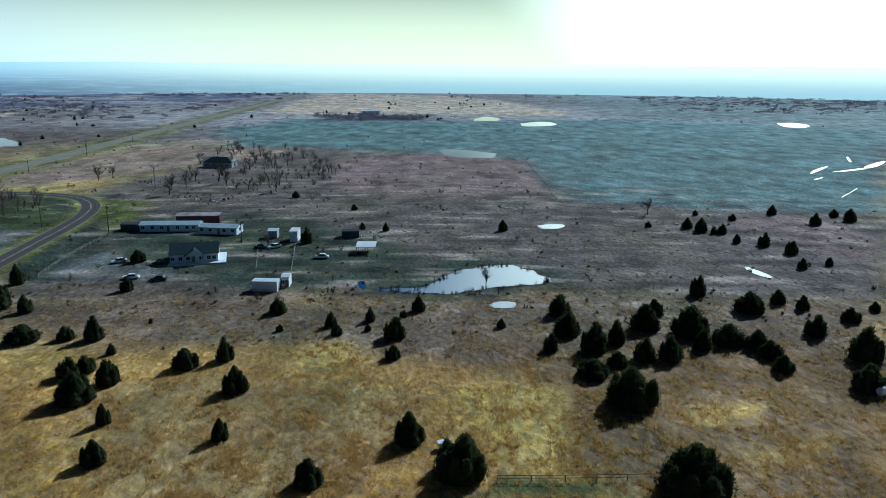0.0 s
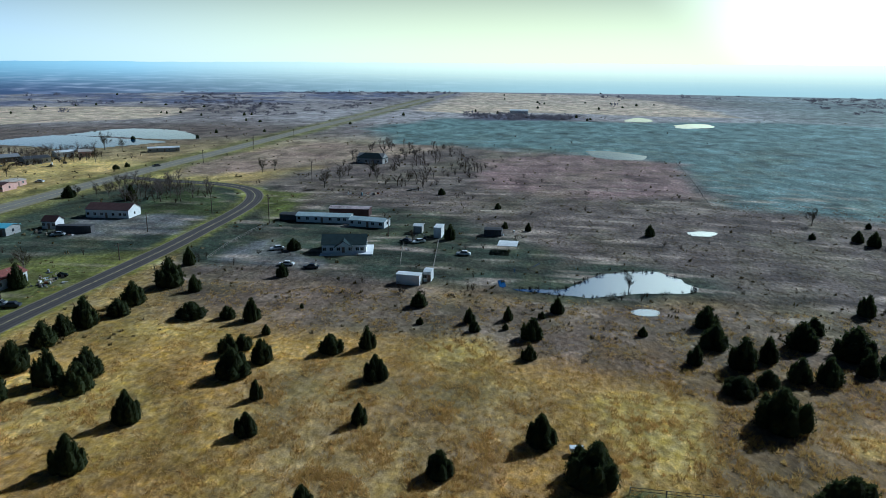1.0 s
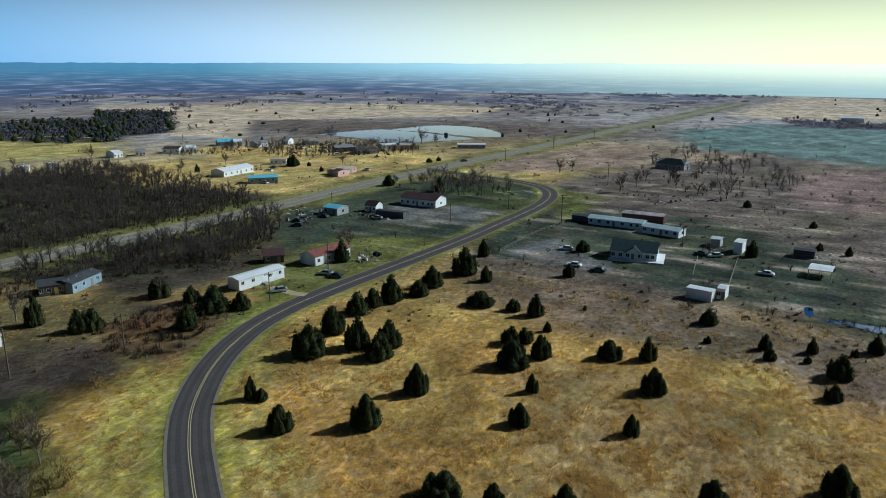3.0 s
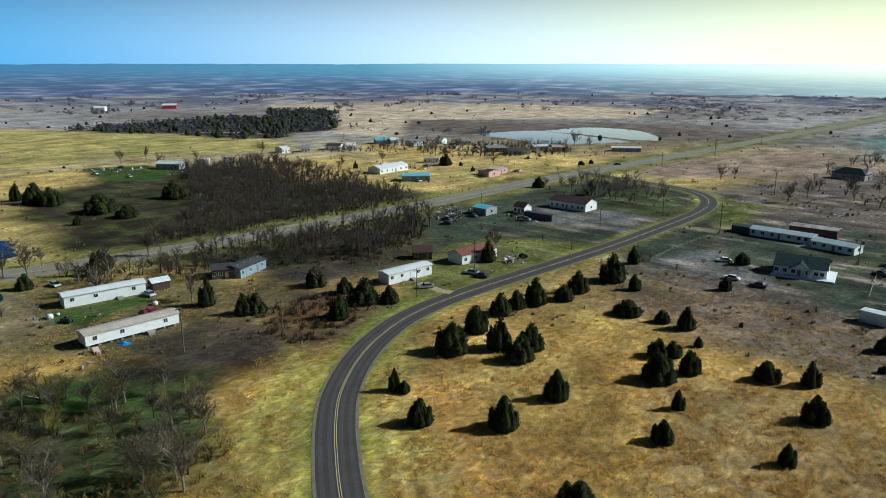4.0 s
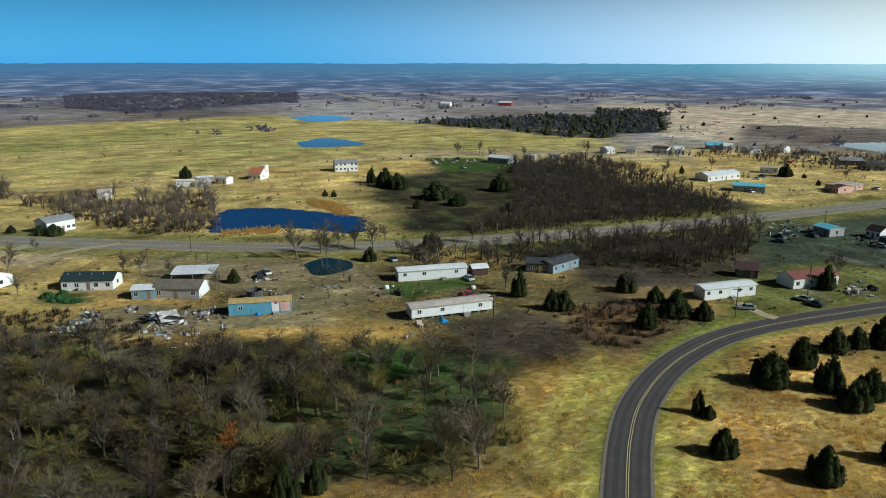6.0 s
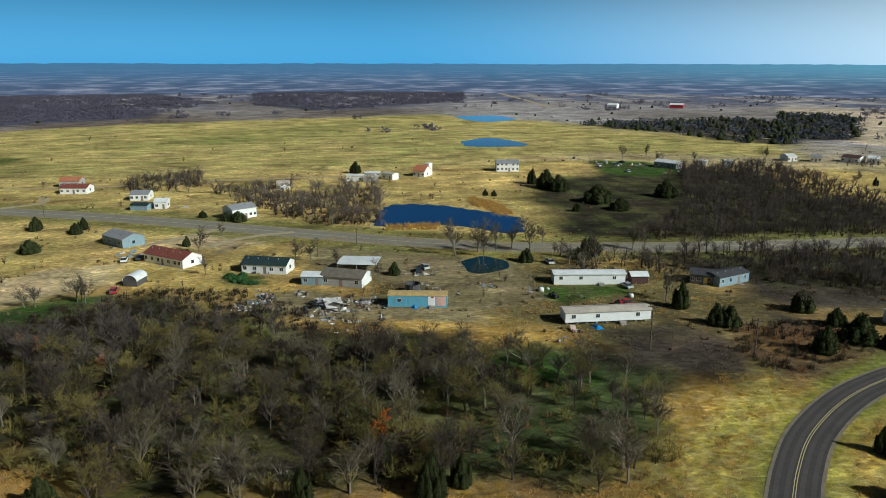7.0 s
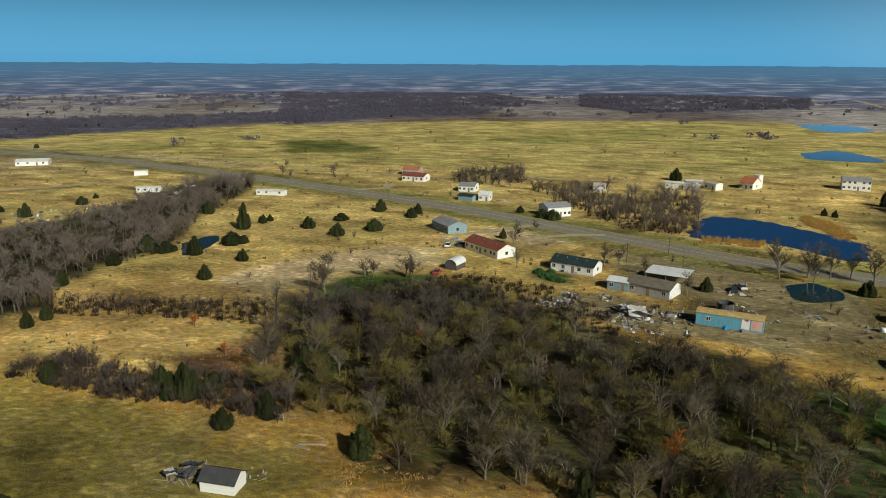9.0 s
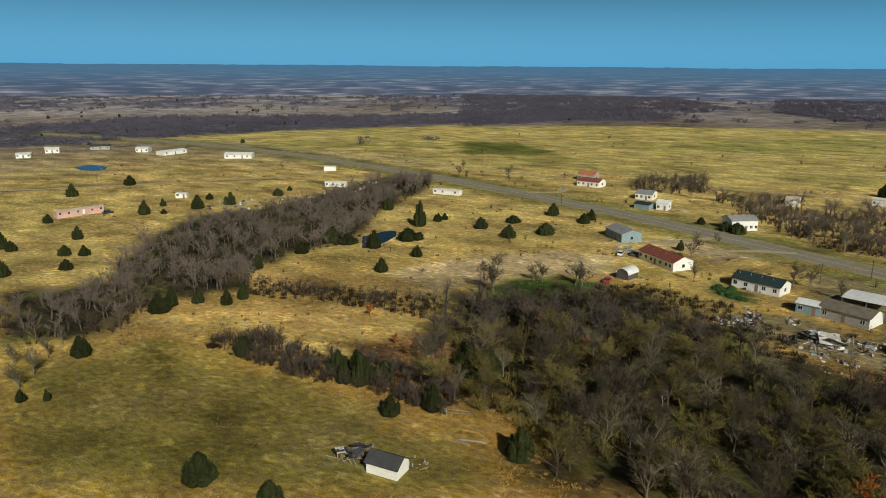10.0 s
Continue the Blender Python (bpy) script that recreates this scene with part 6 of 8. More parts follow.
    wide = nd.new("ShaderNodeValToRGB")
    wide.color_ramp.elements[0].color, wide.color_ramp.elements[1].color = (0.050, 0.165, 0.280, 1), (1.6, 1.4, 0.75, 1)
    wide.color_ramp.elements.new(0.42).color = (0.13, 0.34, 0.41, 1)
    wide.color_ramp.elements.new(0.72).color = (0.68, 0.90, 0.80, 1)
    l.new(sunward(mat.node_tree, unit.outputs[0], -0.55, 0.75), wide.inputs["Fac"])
    # emission paints the haze: banded land below, brighter air above and sunward
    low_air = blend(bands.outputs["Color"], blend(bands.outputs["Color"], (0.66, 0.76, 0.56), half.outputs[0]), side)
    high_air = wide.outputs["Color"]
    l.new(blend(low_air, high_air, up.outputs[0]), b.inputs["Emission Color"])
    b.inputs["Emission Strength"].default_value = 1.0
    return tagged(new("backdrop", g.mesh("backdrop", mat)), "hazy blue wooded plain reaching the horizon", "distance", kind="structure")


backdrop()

# ---- buildings ----


def gable_solid(g, L, D, H, rise, z0):
    g.add([(0, 0, z0), (L, 0, z0), (L, D, z0), (0, D, z0), (0, 0, H), (L, 0, H), (L, D, H), (0, D, H), (0, D / 2, H + rise), (L, D / 2, H + rise)],
          [(0, 1, 5, 4), (2, 3, 7, 6), (1, 2, 6, 9, 5), (3, 0, 4, 8, 7), (3, 2, 1, 0), (4, 5, 9, 8), (6, 7, 8, 9)])


def roof_slabs(g, L, D, H, rise, eave, thick, hip):
    dz = rise * eave / (D / 2)
    inset = D * 0.45 if hip else -eave
    for sgn, y0 in ((1, -eave), (-1, D + eave)):
        a = [(-eave, y0, H - dz), (L + eave, y0, H - dz), (L - inset, D / 2, H + rise), (inset, D / 2, H + rise)]
        g.add(a + [(x, y, z + thick) for x, y, z in a], [(0, 3, 2, 1), (4, 5, 6, 7), (0, 1, 5, 4), (1, 2, 6, 5), (2, 3, 7, 6), (3, 0, 4, 7)])
    if hip:
        for x0, x1 in ((-eave, inset), (L + eave, L - inset)):
            a = [(x0, -eave, H - dz), (x0, D + eave, H - dz), (x1, D / 2, H + rise)]
            g.add(a + [(x, y, z + thick) for x, y, z in a], [(0, 1, 2), (3, 4, 5), (0, 1, 4, 3), (1, 2, 5, 4), (2, 0, 3, 5)])


def building(name, label, x, y, angle, L, D, H, rise, wall_mat, roof_mat, windows=2, lift=0.0, hip=False, door=None, stripes=False, porch=False, gable=None):
    kinds = {"mobile_home": "mobile home", "farmhouse": "house", "cottage": "house", "long_shed": "shed", "ruined_shed": "shed", "long_house": "house"}
    ob = root(name, label, kinds.get(name, name.replace("_", " ")), x, y, angle, "buildings of the settlement")
    g = Geo()
    if wall_mat == POSTS:
        for px in (0.15, L / 2, L - 0.15):
            for py in (0.15, D - 0.15):
                p = Geo()
                p.box(px - 0.07, py - 0.07, 0, px + 0.07, py + 0.07, H)
                part("post", p, POSTS, ob)
    else:
        gable_solid(g, L, D, H + lift, rise, lift if lift > 0.5 else -0.05)
        part("wall", g, wall_mat, ob)
    if gable:
        e = Geo()
        e.add([(L + dx, py, pz) for dx in (0.01, 0.06) for py, pz in ((0, 0), (D, 0), (D, H), (D / 2, H + rise), (0, H))], [(0, 1, 2, 3, 4), (9, 8, 7, 6, 5)] + [(k, (k + 1) % 5, 5 + (k + 1) % 5, 5 + k) for k in range(5)])
        part("gable_end", e, gable, ob)
    if name == "house" and L > 9:
        f = Geo()
        for px in np.arange(1.2, L - 0.5, 3.1):
            f.tube((px, D * 0.32, H + lift + rise * 0.3), (px, D * 0.32, H + lift + rise * 0.64 + 0.55), 0.09, 0.09, 6)
        part("roof_vent", f, GREY_SIDING, ob)
        e = Geo()
        e.box(-0.1, -0.14, H + lift - 0.2, L + 0.1, -0.04, H + lift - 0.04)
        part("gutter", e, TRIM, ob)
    r = Geo()
    roof_slabs(r, L, D, H + lift, rise, 0.3 if rise > 0.3 else 0.12, 0.12, hip)
    part("roof", r, roof_mat, ob)
    if lift:
        k = Geo()
        for px in np.arange(0.6, L, 2.4):
            for py in (0.5, D - 0.5):
                k.box(px - 0.2, py - 0.2, 0, px + 0.2, py + 0.2, lift + 0.02)
        part("foundation", k, GREY_SIDING, ob)
    if porch:
        dk = Geo()
        dk.box(-0.5, -2.4, 0, L + 2.2, -0.06, 0.35)
        dk.box(L + 0.06, -0.06, 0, L + 2.2, D, 0.35)
        part("porch", dk, WHITE_SIDING, ob)
        g = Geo()
        gx, gw = L * 0.5, 2.6
        g.add([(gx - gw, -1.6, H - 0.4), (gx + gw, -1.6, H - 0.4), (gx, -1.6, H + 1.3), (gx - gw, D * 0.25, H - 0.4), (gx + gw, D * 0.25, H - 0.4), (gx, D * 0.4, H + 1.3)],
              [(0, 1, 2), (0, 3, 4, 1)])
        part("gable", g, WHITE_SIDING, ob)
        g = Geo()
        for sx in (-1, 1):
            q = [(gx + sx * (gw + 0.25), -1.8, H - 0.55), (gx, -1.8, H + 1.35), (gx, D * 0.42, H + 1.35), (gx + sx * (gw + 0.25), D * 0.3, H - 0.55)]
            g.add(q + [(px, py, pz + 0.12) for px, py, pz in q], [(0, 1, 2, 3), (4, 7, 6, 5), (0, 4, 5, 1), (2, 6, 7, 3), (3, 7, 4, 0)])
        part("gable_roof", g, roof_mat, ob)
        for px in (gx - 2.3, gx - 0.8, gx + 0.8, gx + 2.3):
            g = Geo()
            g.box(px - 0.09, -1.6, 0.35, px + 0.09, -1.42, H - 0.4)
            part("porch_post", g, WHITE_SIDING, ob)
    if stripes:
        for u0, u1, mat in ((0.68, 0.72, WHITE_PAINT), (0.73, 0.77, RED_PAINT), (0.78, 0.80, WHITE_PAINT), (0.82, 0.98, PINK_SIDING)):
            g = Geo()
            g.box(L * u0, -0.03, lift + 0.1, L * u1, 0.02, lift + H - 0.15)
            part("panel", g, mat, ob)
    slots = windows + 1 if windows else 0
    ww, wh = (0.45, 0.85) if name == "mobile_home" else (0.5, 1.0)
    for k in range(slots):
        cx = L * (k + 0.5 + 0.12 * ((k * 7) % 3 - 1)) / slots
        if k == slots // 2:
            d = Geo()
            d.box(cx - 0.45, -0.05, lift + 0.05, cx + 0.45, 0.03, lift + 2.05)
            part("door", d, {"YELLOW_PAINT": YELLOW_PAINT}.get(door, WHITE_PAINT if name == "mobile_home" else DOOR_PAINT), ob)
            if name in ("mobile_home", "house", "farmhouse"):
                st = Geo()
                st.box(cx - 0.7, -1.3, 0, cx + 0.7, -0.06, lift + 0.1)
                st.box(cx - 0.7, -1.7, 0, cx + 0.7, -1.3, (lift + 0.1) / 2)
                part("porch_step", st, POSTS, ob)
            continue
        for floor in range(2 if H > 4.4 else 1):
            zb = lift + 1.0 + floor * 2.5
            w = Geo()
            for x0, z0, x1, z1 in ((-0.03, 0, 0.03, wh), (-ww - 0.07, -0.07, ww + 0.07, 0), (-ww - 0.07, wh, ww + 0.07, wh + 0.07), (-ww - 0.07, 0, -ww, wh), (ww, 0, ww + 0.07, wh)):
                w.box(cx + x0, -0.05, zb + z0, cx + x1, 0.02, zb + z1)
            win = part("window", w, TRIM, ob)
            p = Geo()
            p.box(cx - ww, -0.025, zb, cx + ww, 0.02, zb + wh)
            part("pane", p, GLASS, win)
    if windows and D > 5:
        w = Geo()
        w.box(L - 0.02, D / 2 - 0.5, lift + 1.0, L + 0.04, D / 2 + 0.5, lift + 2.0)
        part("window", w, GLASS, ob)
    return ob


def ruin(label, x, y, angle, L, D, seed, mats):
    """A shed that has fallen in: leaning posts, sagging sheets and loose boards."""
    rng = random.Random(seed)
    ob = root("ruined_shed", label, "shed", x, y, angle)
    for k in range(6):
        g = Geo()
        px, py = L * (k % 3) / 2, D * (k // 3)
        g.tube((px, py, -0.05), (px + rng.uniform(-0.5, 0.5), py + rng.uniform(-0.4, 0.4), rng.uniform(0.7, 1.9)), 0.08, 0.07, 6)
        part("post", g, POSTS, ob)
    for k in range(11):
        g = Geo()
        w, d = rng.uniform(0.25, 0.5) * L, rng.uniform(0.3, 0.6) * D
        n = 5
        sag = [[rng.uniform(-0.12, 0.12) for _ in range(n)] for _ in range(n)]
        top = [((i / 4 - 0.5) * w, (j / 4 - 0.5) * d, sag[j][i]) for j in range(n) for i in range(n)]
        faces = [(j * n + i, j * n + i + 1, (j + 1) * n + i + 1, (j + 1) * n + i) for j in range(4) for i in range(4)]
        g.add(top, faces)
        g.add([(px, py, pz - 0.05) for px, py, pz in top], [f[::-1] for f in faces])
        sheet = part("roof_sheet", g, mats[k % len(mats)], ob)
        sheet.matrix_basis = pose(rng.uniform(0.1, 0.9) * L, rng.uniform(0.0, 1.0) * D, rng.uniform(0.45, 1.5), rng.uniform(-26, 26), rng.uniform(-26, 26), rng.uniform(-40, 40))
    for k in range(26):
        g = Geo()
        g.box(-rng.uniform(0.5, 1.4), -0.07, 0, rng.uniform(0.5, 1.4), 0.07, 0.05)
        board = part("board", g, (PLANK, GREY_SIDING, DARK_SIDING, POSTS)[k % 4], ob)
        board.matrix_basis = pose(rng.uniform(-0.25, 1.25) * L, rng.uniform(-0.4, 1.3) * D, rng.uniform(0.05, 0.3), rng.uniform(-8, 8), rng.uniform(-14, 14), rng.uniform(0, 180))


PLANK = material("plank", (0.30, 0.24, 0.17), 0.85, 1, 0.3)
building('mobile_home', 'long white single-wide mobile home with a weathered roof', -156.0, 41.5, 92.1, 20.8, 4.4, 2.45, 0.45, WHITE_SIDING, TAN_ROOF, lift=.6, windows=3)
building('mobile_home', 'white single-wide mobile home beside a muddy yard', -187.5, 46.4, 86.7, 19.8, 4.6, 2.45, 0.45, WHITE_SIDING, WHITE_ROOF, lift=.5, windows=3)
building('mobile_home', 'long white mobile home near the curved road', -147.7, 117.3, 89.5, 15.8, 4.6, 2.5, 0.45, WHITE_SIDING, WHITE_ROOF, lift=.5, windows=4)
building('house', 'small white house with a rusty red roof', -148.6, 146.4, 89.0, 15.0, 6.4, 2.9, 1.2, WHITE_SIDING, RUST_ROOF, windows=3)
building('workshop', 'long low white building with a brown metal roof', -188.2, 237.4, 5.0, 17.3, 9.0, 3.2, 1.8, WHITE_SIDING, BROWN_ROOF, windows=6)
building('carport', 'open carport with a bright blue metal roof', -200.6, 203.6, 2.9, 7.0, 7.0, 2.8, 0.8, GREY_SIDING, BLUE_ROOF, windows=1)
building('cottage', 'small white cottage with a brown roof', -190.4, 217.0, 4.5, 5.2, 5.0, 2.8, 1.5, WHITE_SIDING, BROWN_ROOF, windows=2)
building('storage_trailer', 'long dark storage trailer in the yard', -181.0, 212.4, 10.0, 12.3, 3.0, 2.4, 0.1, DARK_SIDING, DARK_ROOF, windows=0)
building('long_shed', 'long low shed with a grey-green metal roof', -106.9, 247.9, 4.0, 20.4, 6.0, 2.4, 0.8, WHITE_SIDING, METAL_ROOF, windows=6)
building('long_shed', 'low white shed with a grey metal roof', -85.3, 245.7, -6.6, 13.7, 6.0, 2.4, 0.8, WHITE_SIDING, METAL_ROOF, windows=4)
building('barn', 'rust-red barn with a patched pale metal roof', -98.7, 261.0, 6.1, 15.6, 6.0, 3.0, 0.5, BROWN_ROOF, PATCHED_ROOF, windows=0)
building('lean_to', 'low dark lean-to beside the shed', -114.3, 249.5, 1.6, 6.6, 5.0, 2.2, 0.3, DARK_SIDING, DARK_ROOF, windows=0)
building('farmhouse', 'white farmhouse with a grey-green hip roof and porch', -80.7, 205.8, 15.3, 13.7, 10.0, 2.9, 2.2, WHITE_SIDING, GREEN_ROOF, windows=6, porch=True)
building('carport', 'open shelter with a flat white roof on posts', -27.3, 219.3, 1.5, 6.0, 7.0, 2.3, 0.2, POSTS, WHITE_ROOF, windows=0)
building('shipping_container', 'white shipping container standing in the grass', -49.8, 180.4, -3.0, 6.5, 3.0, 2.7, 0.06, WHITE_SIDING, WHITE_ROOF, windows=0)
building('camper', 'small white camper parked by a fence', -43.0, 184.0, 1.3, 2.0, 4.0, 2.8, 0.3, WHITE_SIDING, WHITE_ROOF, windows=1)
building('storage_box', 'tall white storage box in the farmyard', -51.2, 234.3, 1.6, 2.6, 6.0, 3.6, 0.1, WHITE_SIDING, WHITE_ROOF, windows=0)
building('shed', 'small grey shed in the farmyard', -59.6, 239.7, 1.7, 2.9, 4.0, 2.6, 0.4, GREY_SIDING, WHITE_ROOF, windows=0)
building('shed', 'dark low shed at the edge of a field', -34.8, 241.2, 1.7, 6.0, 4.0, 2.2, 0.3, DARK_SIDING, DARK_ROOF, windows=0)
building('farmhouse', 'old farmhouse with a green roof among bare trees', -136.7, 409.6, -5.2, 16.6, 9.0, 3.2, 2.6, GREY_SIDING, GREEN_ROOF, windows=3, hip=True)
building('shed', 'small dark brown shed with a pitched roof', -163.1, 139.5, 52.9, 5.8, 5.0, 2.4, 1.5, DARK_SIDING, BROWN_ROOF, windows=1)
building('house', 'low dark house with a yellow door', -185.7, 84.4, 64.9, 6.1, 7.0, 2.7, 0.9, DARK_SIDING, DARK_ROOF, windows=3, door="YELLOW_PAINT")
building('house', 'low blue-grey house behind bare shrubs', -181.2, 90.8, 114.7, 12.0, 6.0, 2.7, 0.8, BLUE_SIDING, DARK_ROOF, windows=3)
building('farmhouse', 'white two-storey farmhouse on a bare rise', -401.2, 64.8, 87.0, 12.6, 9.0, 4.6, 1.6, WHITE_SIDING, GREY_ROOF, windows=5)
building('house', 'white house with an orange tiled roof', -387.0, 17.0, 59.3, 6.8, 8.0, 3.2, 2.6, WHITE_SIDING, ORANGE_ROOF, windows=2)
building('annex', 'narrow white annex beside a house', -390.7, 23.4, 59.3, 2.8, 4.0, 6.5, 0.2, WHITE_SIDING, WHITE_ROOF, windows=1)
building('mobile_home', 'pale mobile home beside leafless brush', -382.9, -8.6, 103.7, 8.4, 4.5, 2.8, 0.4, GREY_SIDING, WHITE_ROOF, windows=3)
building('shed', 'weathered white shed with a low roof', -379.3, 0.3, 47.6, 7.2, 5.0, 3.2, 0.6, WHITE_SIDING, TAN_ROOF, windows=1)
building('storage_box', 'white box truck body in a grassy lot', -408.9, 200.2, 59.3, 5.7, 5.0, 4.0, 0.1, WHITE_SIDING, WHITE_ROOF, windows=0)
building('shed', 'small white shed by bare trees', -415.8, 188.6, 59.3, 5.0, 5.0, 3.0, 0.5, WHITE_SIDING, WHITE_ROOF, windows=0)
building('house', 'long pale house in a junk-strewn lot', -413.8, 160.9, 38.6, 14.3, 8.0, 3.2, 1.2, GREY_SIDING, WHITE_ROOF, windows=3)
building('house', 'far house with a blue roof', -431.3, 333.9, 59.2, 11.4, 10.0, 3.0, 1.8, BLUE_SIDING, BLUE_ROOF, windows=3)
building('house', 'far small white house', -422.5, 341.3, 59.2, 5.9, 9.0, 3.2, 1.6, WHITE_SIDING, WHITE_ROOF, windows=2)
building('house', 'far white cottage in a pasture', -402.5, 367.5, 20.4, 5.9, 9.0, 3.2, 1.6, WHITE_SIDING, GREY_ROOF, windows=2)
building('house', 'far white cottage near cedars', -415.7, 296.4, 59.2, 6.0, 9.0, 3.2, 1.4, WHITE_SIDING, WHITE_ROOF, windows=2)
building('house', 'white ranch house with a pale roof', -309.7, 242.1, 99.1, 23.1, 9.0, 3.0, 1.4, WHITE_SIDING, WHITE_ROOF, windows=5)
building('long_shed', 'teal metal shed with a bright roof', -282.6, 235.5, 52.1, 14.1, 8.0, 2.8, 1.0, BLUE_SIDING, BLUE_ROOF, windows=3)
building('house', 'dusty pink house with a flat roof', -266.1, 277.4, 3.5, 4.4, 9.0, 3.0, 0.8, PINK_SIDING, BROWN_ROOF, windows=2)
building('house', 'dusty pink low wing of a house', -265.3, 282.3, 95.9, 16.1, 8.0, 2.6, 0.4, PINK_SIDING, TAN_ROOF, windows=3)
building('mobile_home', 'pale mobile home in a tan field', -328.0, 290.3, 43.9, 9.3, 5.0, 3.0, 0.4, WHITE_SIDING, TAN_ROOF, windows=3)
building('shed', 'white shed by the lake shore', -323.4, 388.7, 59.2, 10.4, 8.0, 3.0, 0.8, WHITE_SIDING, WHITE_ROOF, windows=2)
building('long_shed', 'long low pale shed near the highway', -284.8, 425.1, 34.2, 19.7, 8.0, 2.6, 0.6, GREY_SIDING, WHITE_ROOF, windows=4)
building('house', 'far dark-roofed house near the lake', -338.5, 357.6, 59.2, 13.0, 9.0, 3.0, 1.4, DARK_SIDING, GREY_ROOF, windows=3)
building('house', 'far grey house among parked cars', -318.8, 357.0, 59.3, 14.3, 9.0, 3.0, 1.2, GREY_SIDING, DARK_ROOF, windows=3)
building('house', 'white house in a dry field by trees', -426.9, 286.0, 30.5, 10.6, 9.0, 3.0, 1.4, WHITE_SIDING, BROWN_ROOF, windows=2)
building('workshop', 'old grey workshop with a white gable end', -192.6, -17.8, 70.9, 12.0, 8.0, 2.7, 1.3, GREY_SIDING, OLD_ROOF, windows=2, gable=WHITE_SIDING)
building('shed', 'small pale blue shed with a white roof', -193.0, -23.0, 80.6, 5.7, 5.0, 2.6, 0.6, BLUE_SIDING, WHITE_ROOF, windows=1)
building('mobile_home', 'derelict blue mobile home with a rusted yellow roof', -172.7, 0.4, 83.0, 14.9, 4.2, 2.6, 0.3, TURQUOISE_SIDING, YELLOW_ROOF, lift=.4, windows=1, stripes=True)
building('house', 'small white house with a dark green roof', -206.9, -41.6, 75.9, 13.5, 7.0, 2.7, 1.5, WHITE_SIDING, GREEN_ROOF, windows=4)
building('house', 'long white house with a rust-red metal roof', -221.8, -73.6, 55.1, 17.0, 7.5, 2.8, 1.6, WHITE_SIDING, RUST_ROOF, windows=6)
building('house', 'pale blue house with a grey roof', -246.9, -94.8, 48.4, 12.2, 8.0, 3.0, 1.4, BLUE_SIDING, GREY_ROOF, windows=3)
building('house', 'white two-storey house by the highway', -280.9, -58.1, 129.1, 10.4, 8.0, 4.0, 1.4, WHITE_SIDING, GREY_ROOF, windows=5)
building('house', 'white house with a red roof by the highway', -346.6, -149.4, 85.5, 12.4, 8.0, 2.8, 1.4, WHITE_SIDING, RUST_ROOF, windows=4)
building('house', 'second-row house with an orange-red roof', -365.4, -157.2, 91.9, 9.4, 8.0, 3.2, 1.4, GREY_SIDING, ORANGE_ROOF, windows=3)
building('house', 'low white house behind bare shrubs', -326.1, -111.2, 91.8, 7.8, 9.0, 2.8, 1.2, WHITE_SIDING, GREY_ROOF, windows=3)
building('shed', 'bright white shed beside the highway', -306.0, -94.9, 91.7, 4.9, 6.0, 3.0, 1.2, WHITE_SIDING, WHITE_ROOF, windows=1)
building('shed', 'teal shed beside the highway', -304.4, -104.2, 81.6, 7.2, 6.0, 2.2, 0.6, BLUE_SIDING, GREEN_ROOF, windows=0)
building('shed', 'white shed at the edge of brush', -349.7, -50.3, 91.8, 5.5, 7.0, 2.8, 1.2, WHITE_SIDING, TAN_ROOF, windows=0)
building('mobile_home', 'white trailer house under a cedar', -373.6, -18.1, 78.7, 8.2, 5.0, 3.0, 0.4, WHITE_SIDING, WHITE_ROOF, windows=2)
building('shed', 'low grey shed by brush', -370.2, -9.5, 91.9, 7.9, 6.0, 2.4, 0.6, GREY_SIDING, TAN_ROOF, windows=0)
building('mobile_home', 'faded pink mobile home on a tan field', -146.8, -283.3, 172.7, 18.6, 3.7, 2.2, 0.32, PINK_SIDING, PINK_ROOF, lift=.4, windows=5)
building('mobile_home', 'white mobile home at the edge of woods', -266.5, -251.4, 117.2, 11.1, 3.8, 2.28, 0.32, WHITE_SIDING, WHITE_ROOF, windows=3)
building('mobile_home', 'white mobile home near the highway bend', -282.3, -196.0, 99.1, 13.7, 3.8, 2.13, 0.32, WHITE_SIDING, WHITE_ROOF, windows=3)
building('storage_box', 'white box trailer on a tan field', -307.6, -290.1, 126.6, 6.8, 4.2, 2.43, 0.16, WHITE_SIDING, WHITE_ROOF, windows=0)
building('shed', 'small white shed with an open front', -202.8, -284.7, 126.0, 4.9, 3.4, 1.98, 0.24, WHITE_SIDING, WHITE_ROOF, windows=1)
building('long_shed', 'far long white shed', -297.1, -424.2, -176.9, 19.2, 7.6, 2.28, 0.8, WHITE_SIDING, WHITE_ROOF, windows=2)
building('long_shed', 'far white building with a pale roof', -311.2, -380.6, 127.0, 17.4, 10.2, 2.43, 1.12, WHITE_SIDING, WHITE_ROOF, windows=3)
building('long_shed', 'far pale building near woods', -232.0, -485.8, 147.5, 8.3, 8.5, 2.43, 0.8, WHITE_SIDING, WHITE_ROOF, windows=2)
building('house', 'far white house beside woods', -257.2, -497.7, 149.5, 8.5, 8.5, 2.58, 1.12, WHITE_SIDING, WHITE_ROOF, windows=2)
building('house', 'far white house on the rise', -297.3, -455.8, 127.2, 8.4, 8.5, 2.43, 0.96, WHITE_SIDING, WHITE_ROOF, windows=2)
building('house', 'far house with a dark roof', -286.4, -492.5, 143.2, 12.8, 8.5, 2.43, 1.12, GREY_SIDING, DARK_ROOF, windows=2)
building('shack', 'white board shack with a dark sagging roof', -73.9, -65.2, 97.0, 5.4, 3.6, 1.9, 1.1, WHITE_SIDING, DARK_ROOF, windows=0)
building('carport', 'wide white metal roof on posts behind the workshop', -203.9, -13.9, 79.6, 11.5, 9.0, 2.8, 0.25, POSTS, WHITE_ROOF, windows=0)
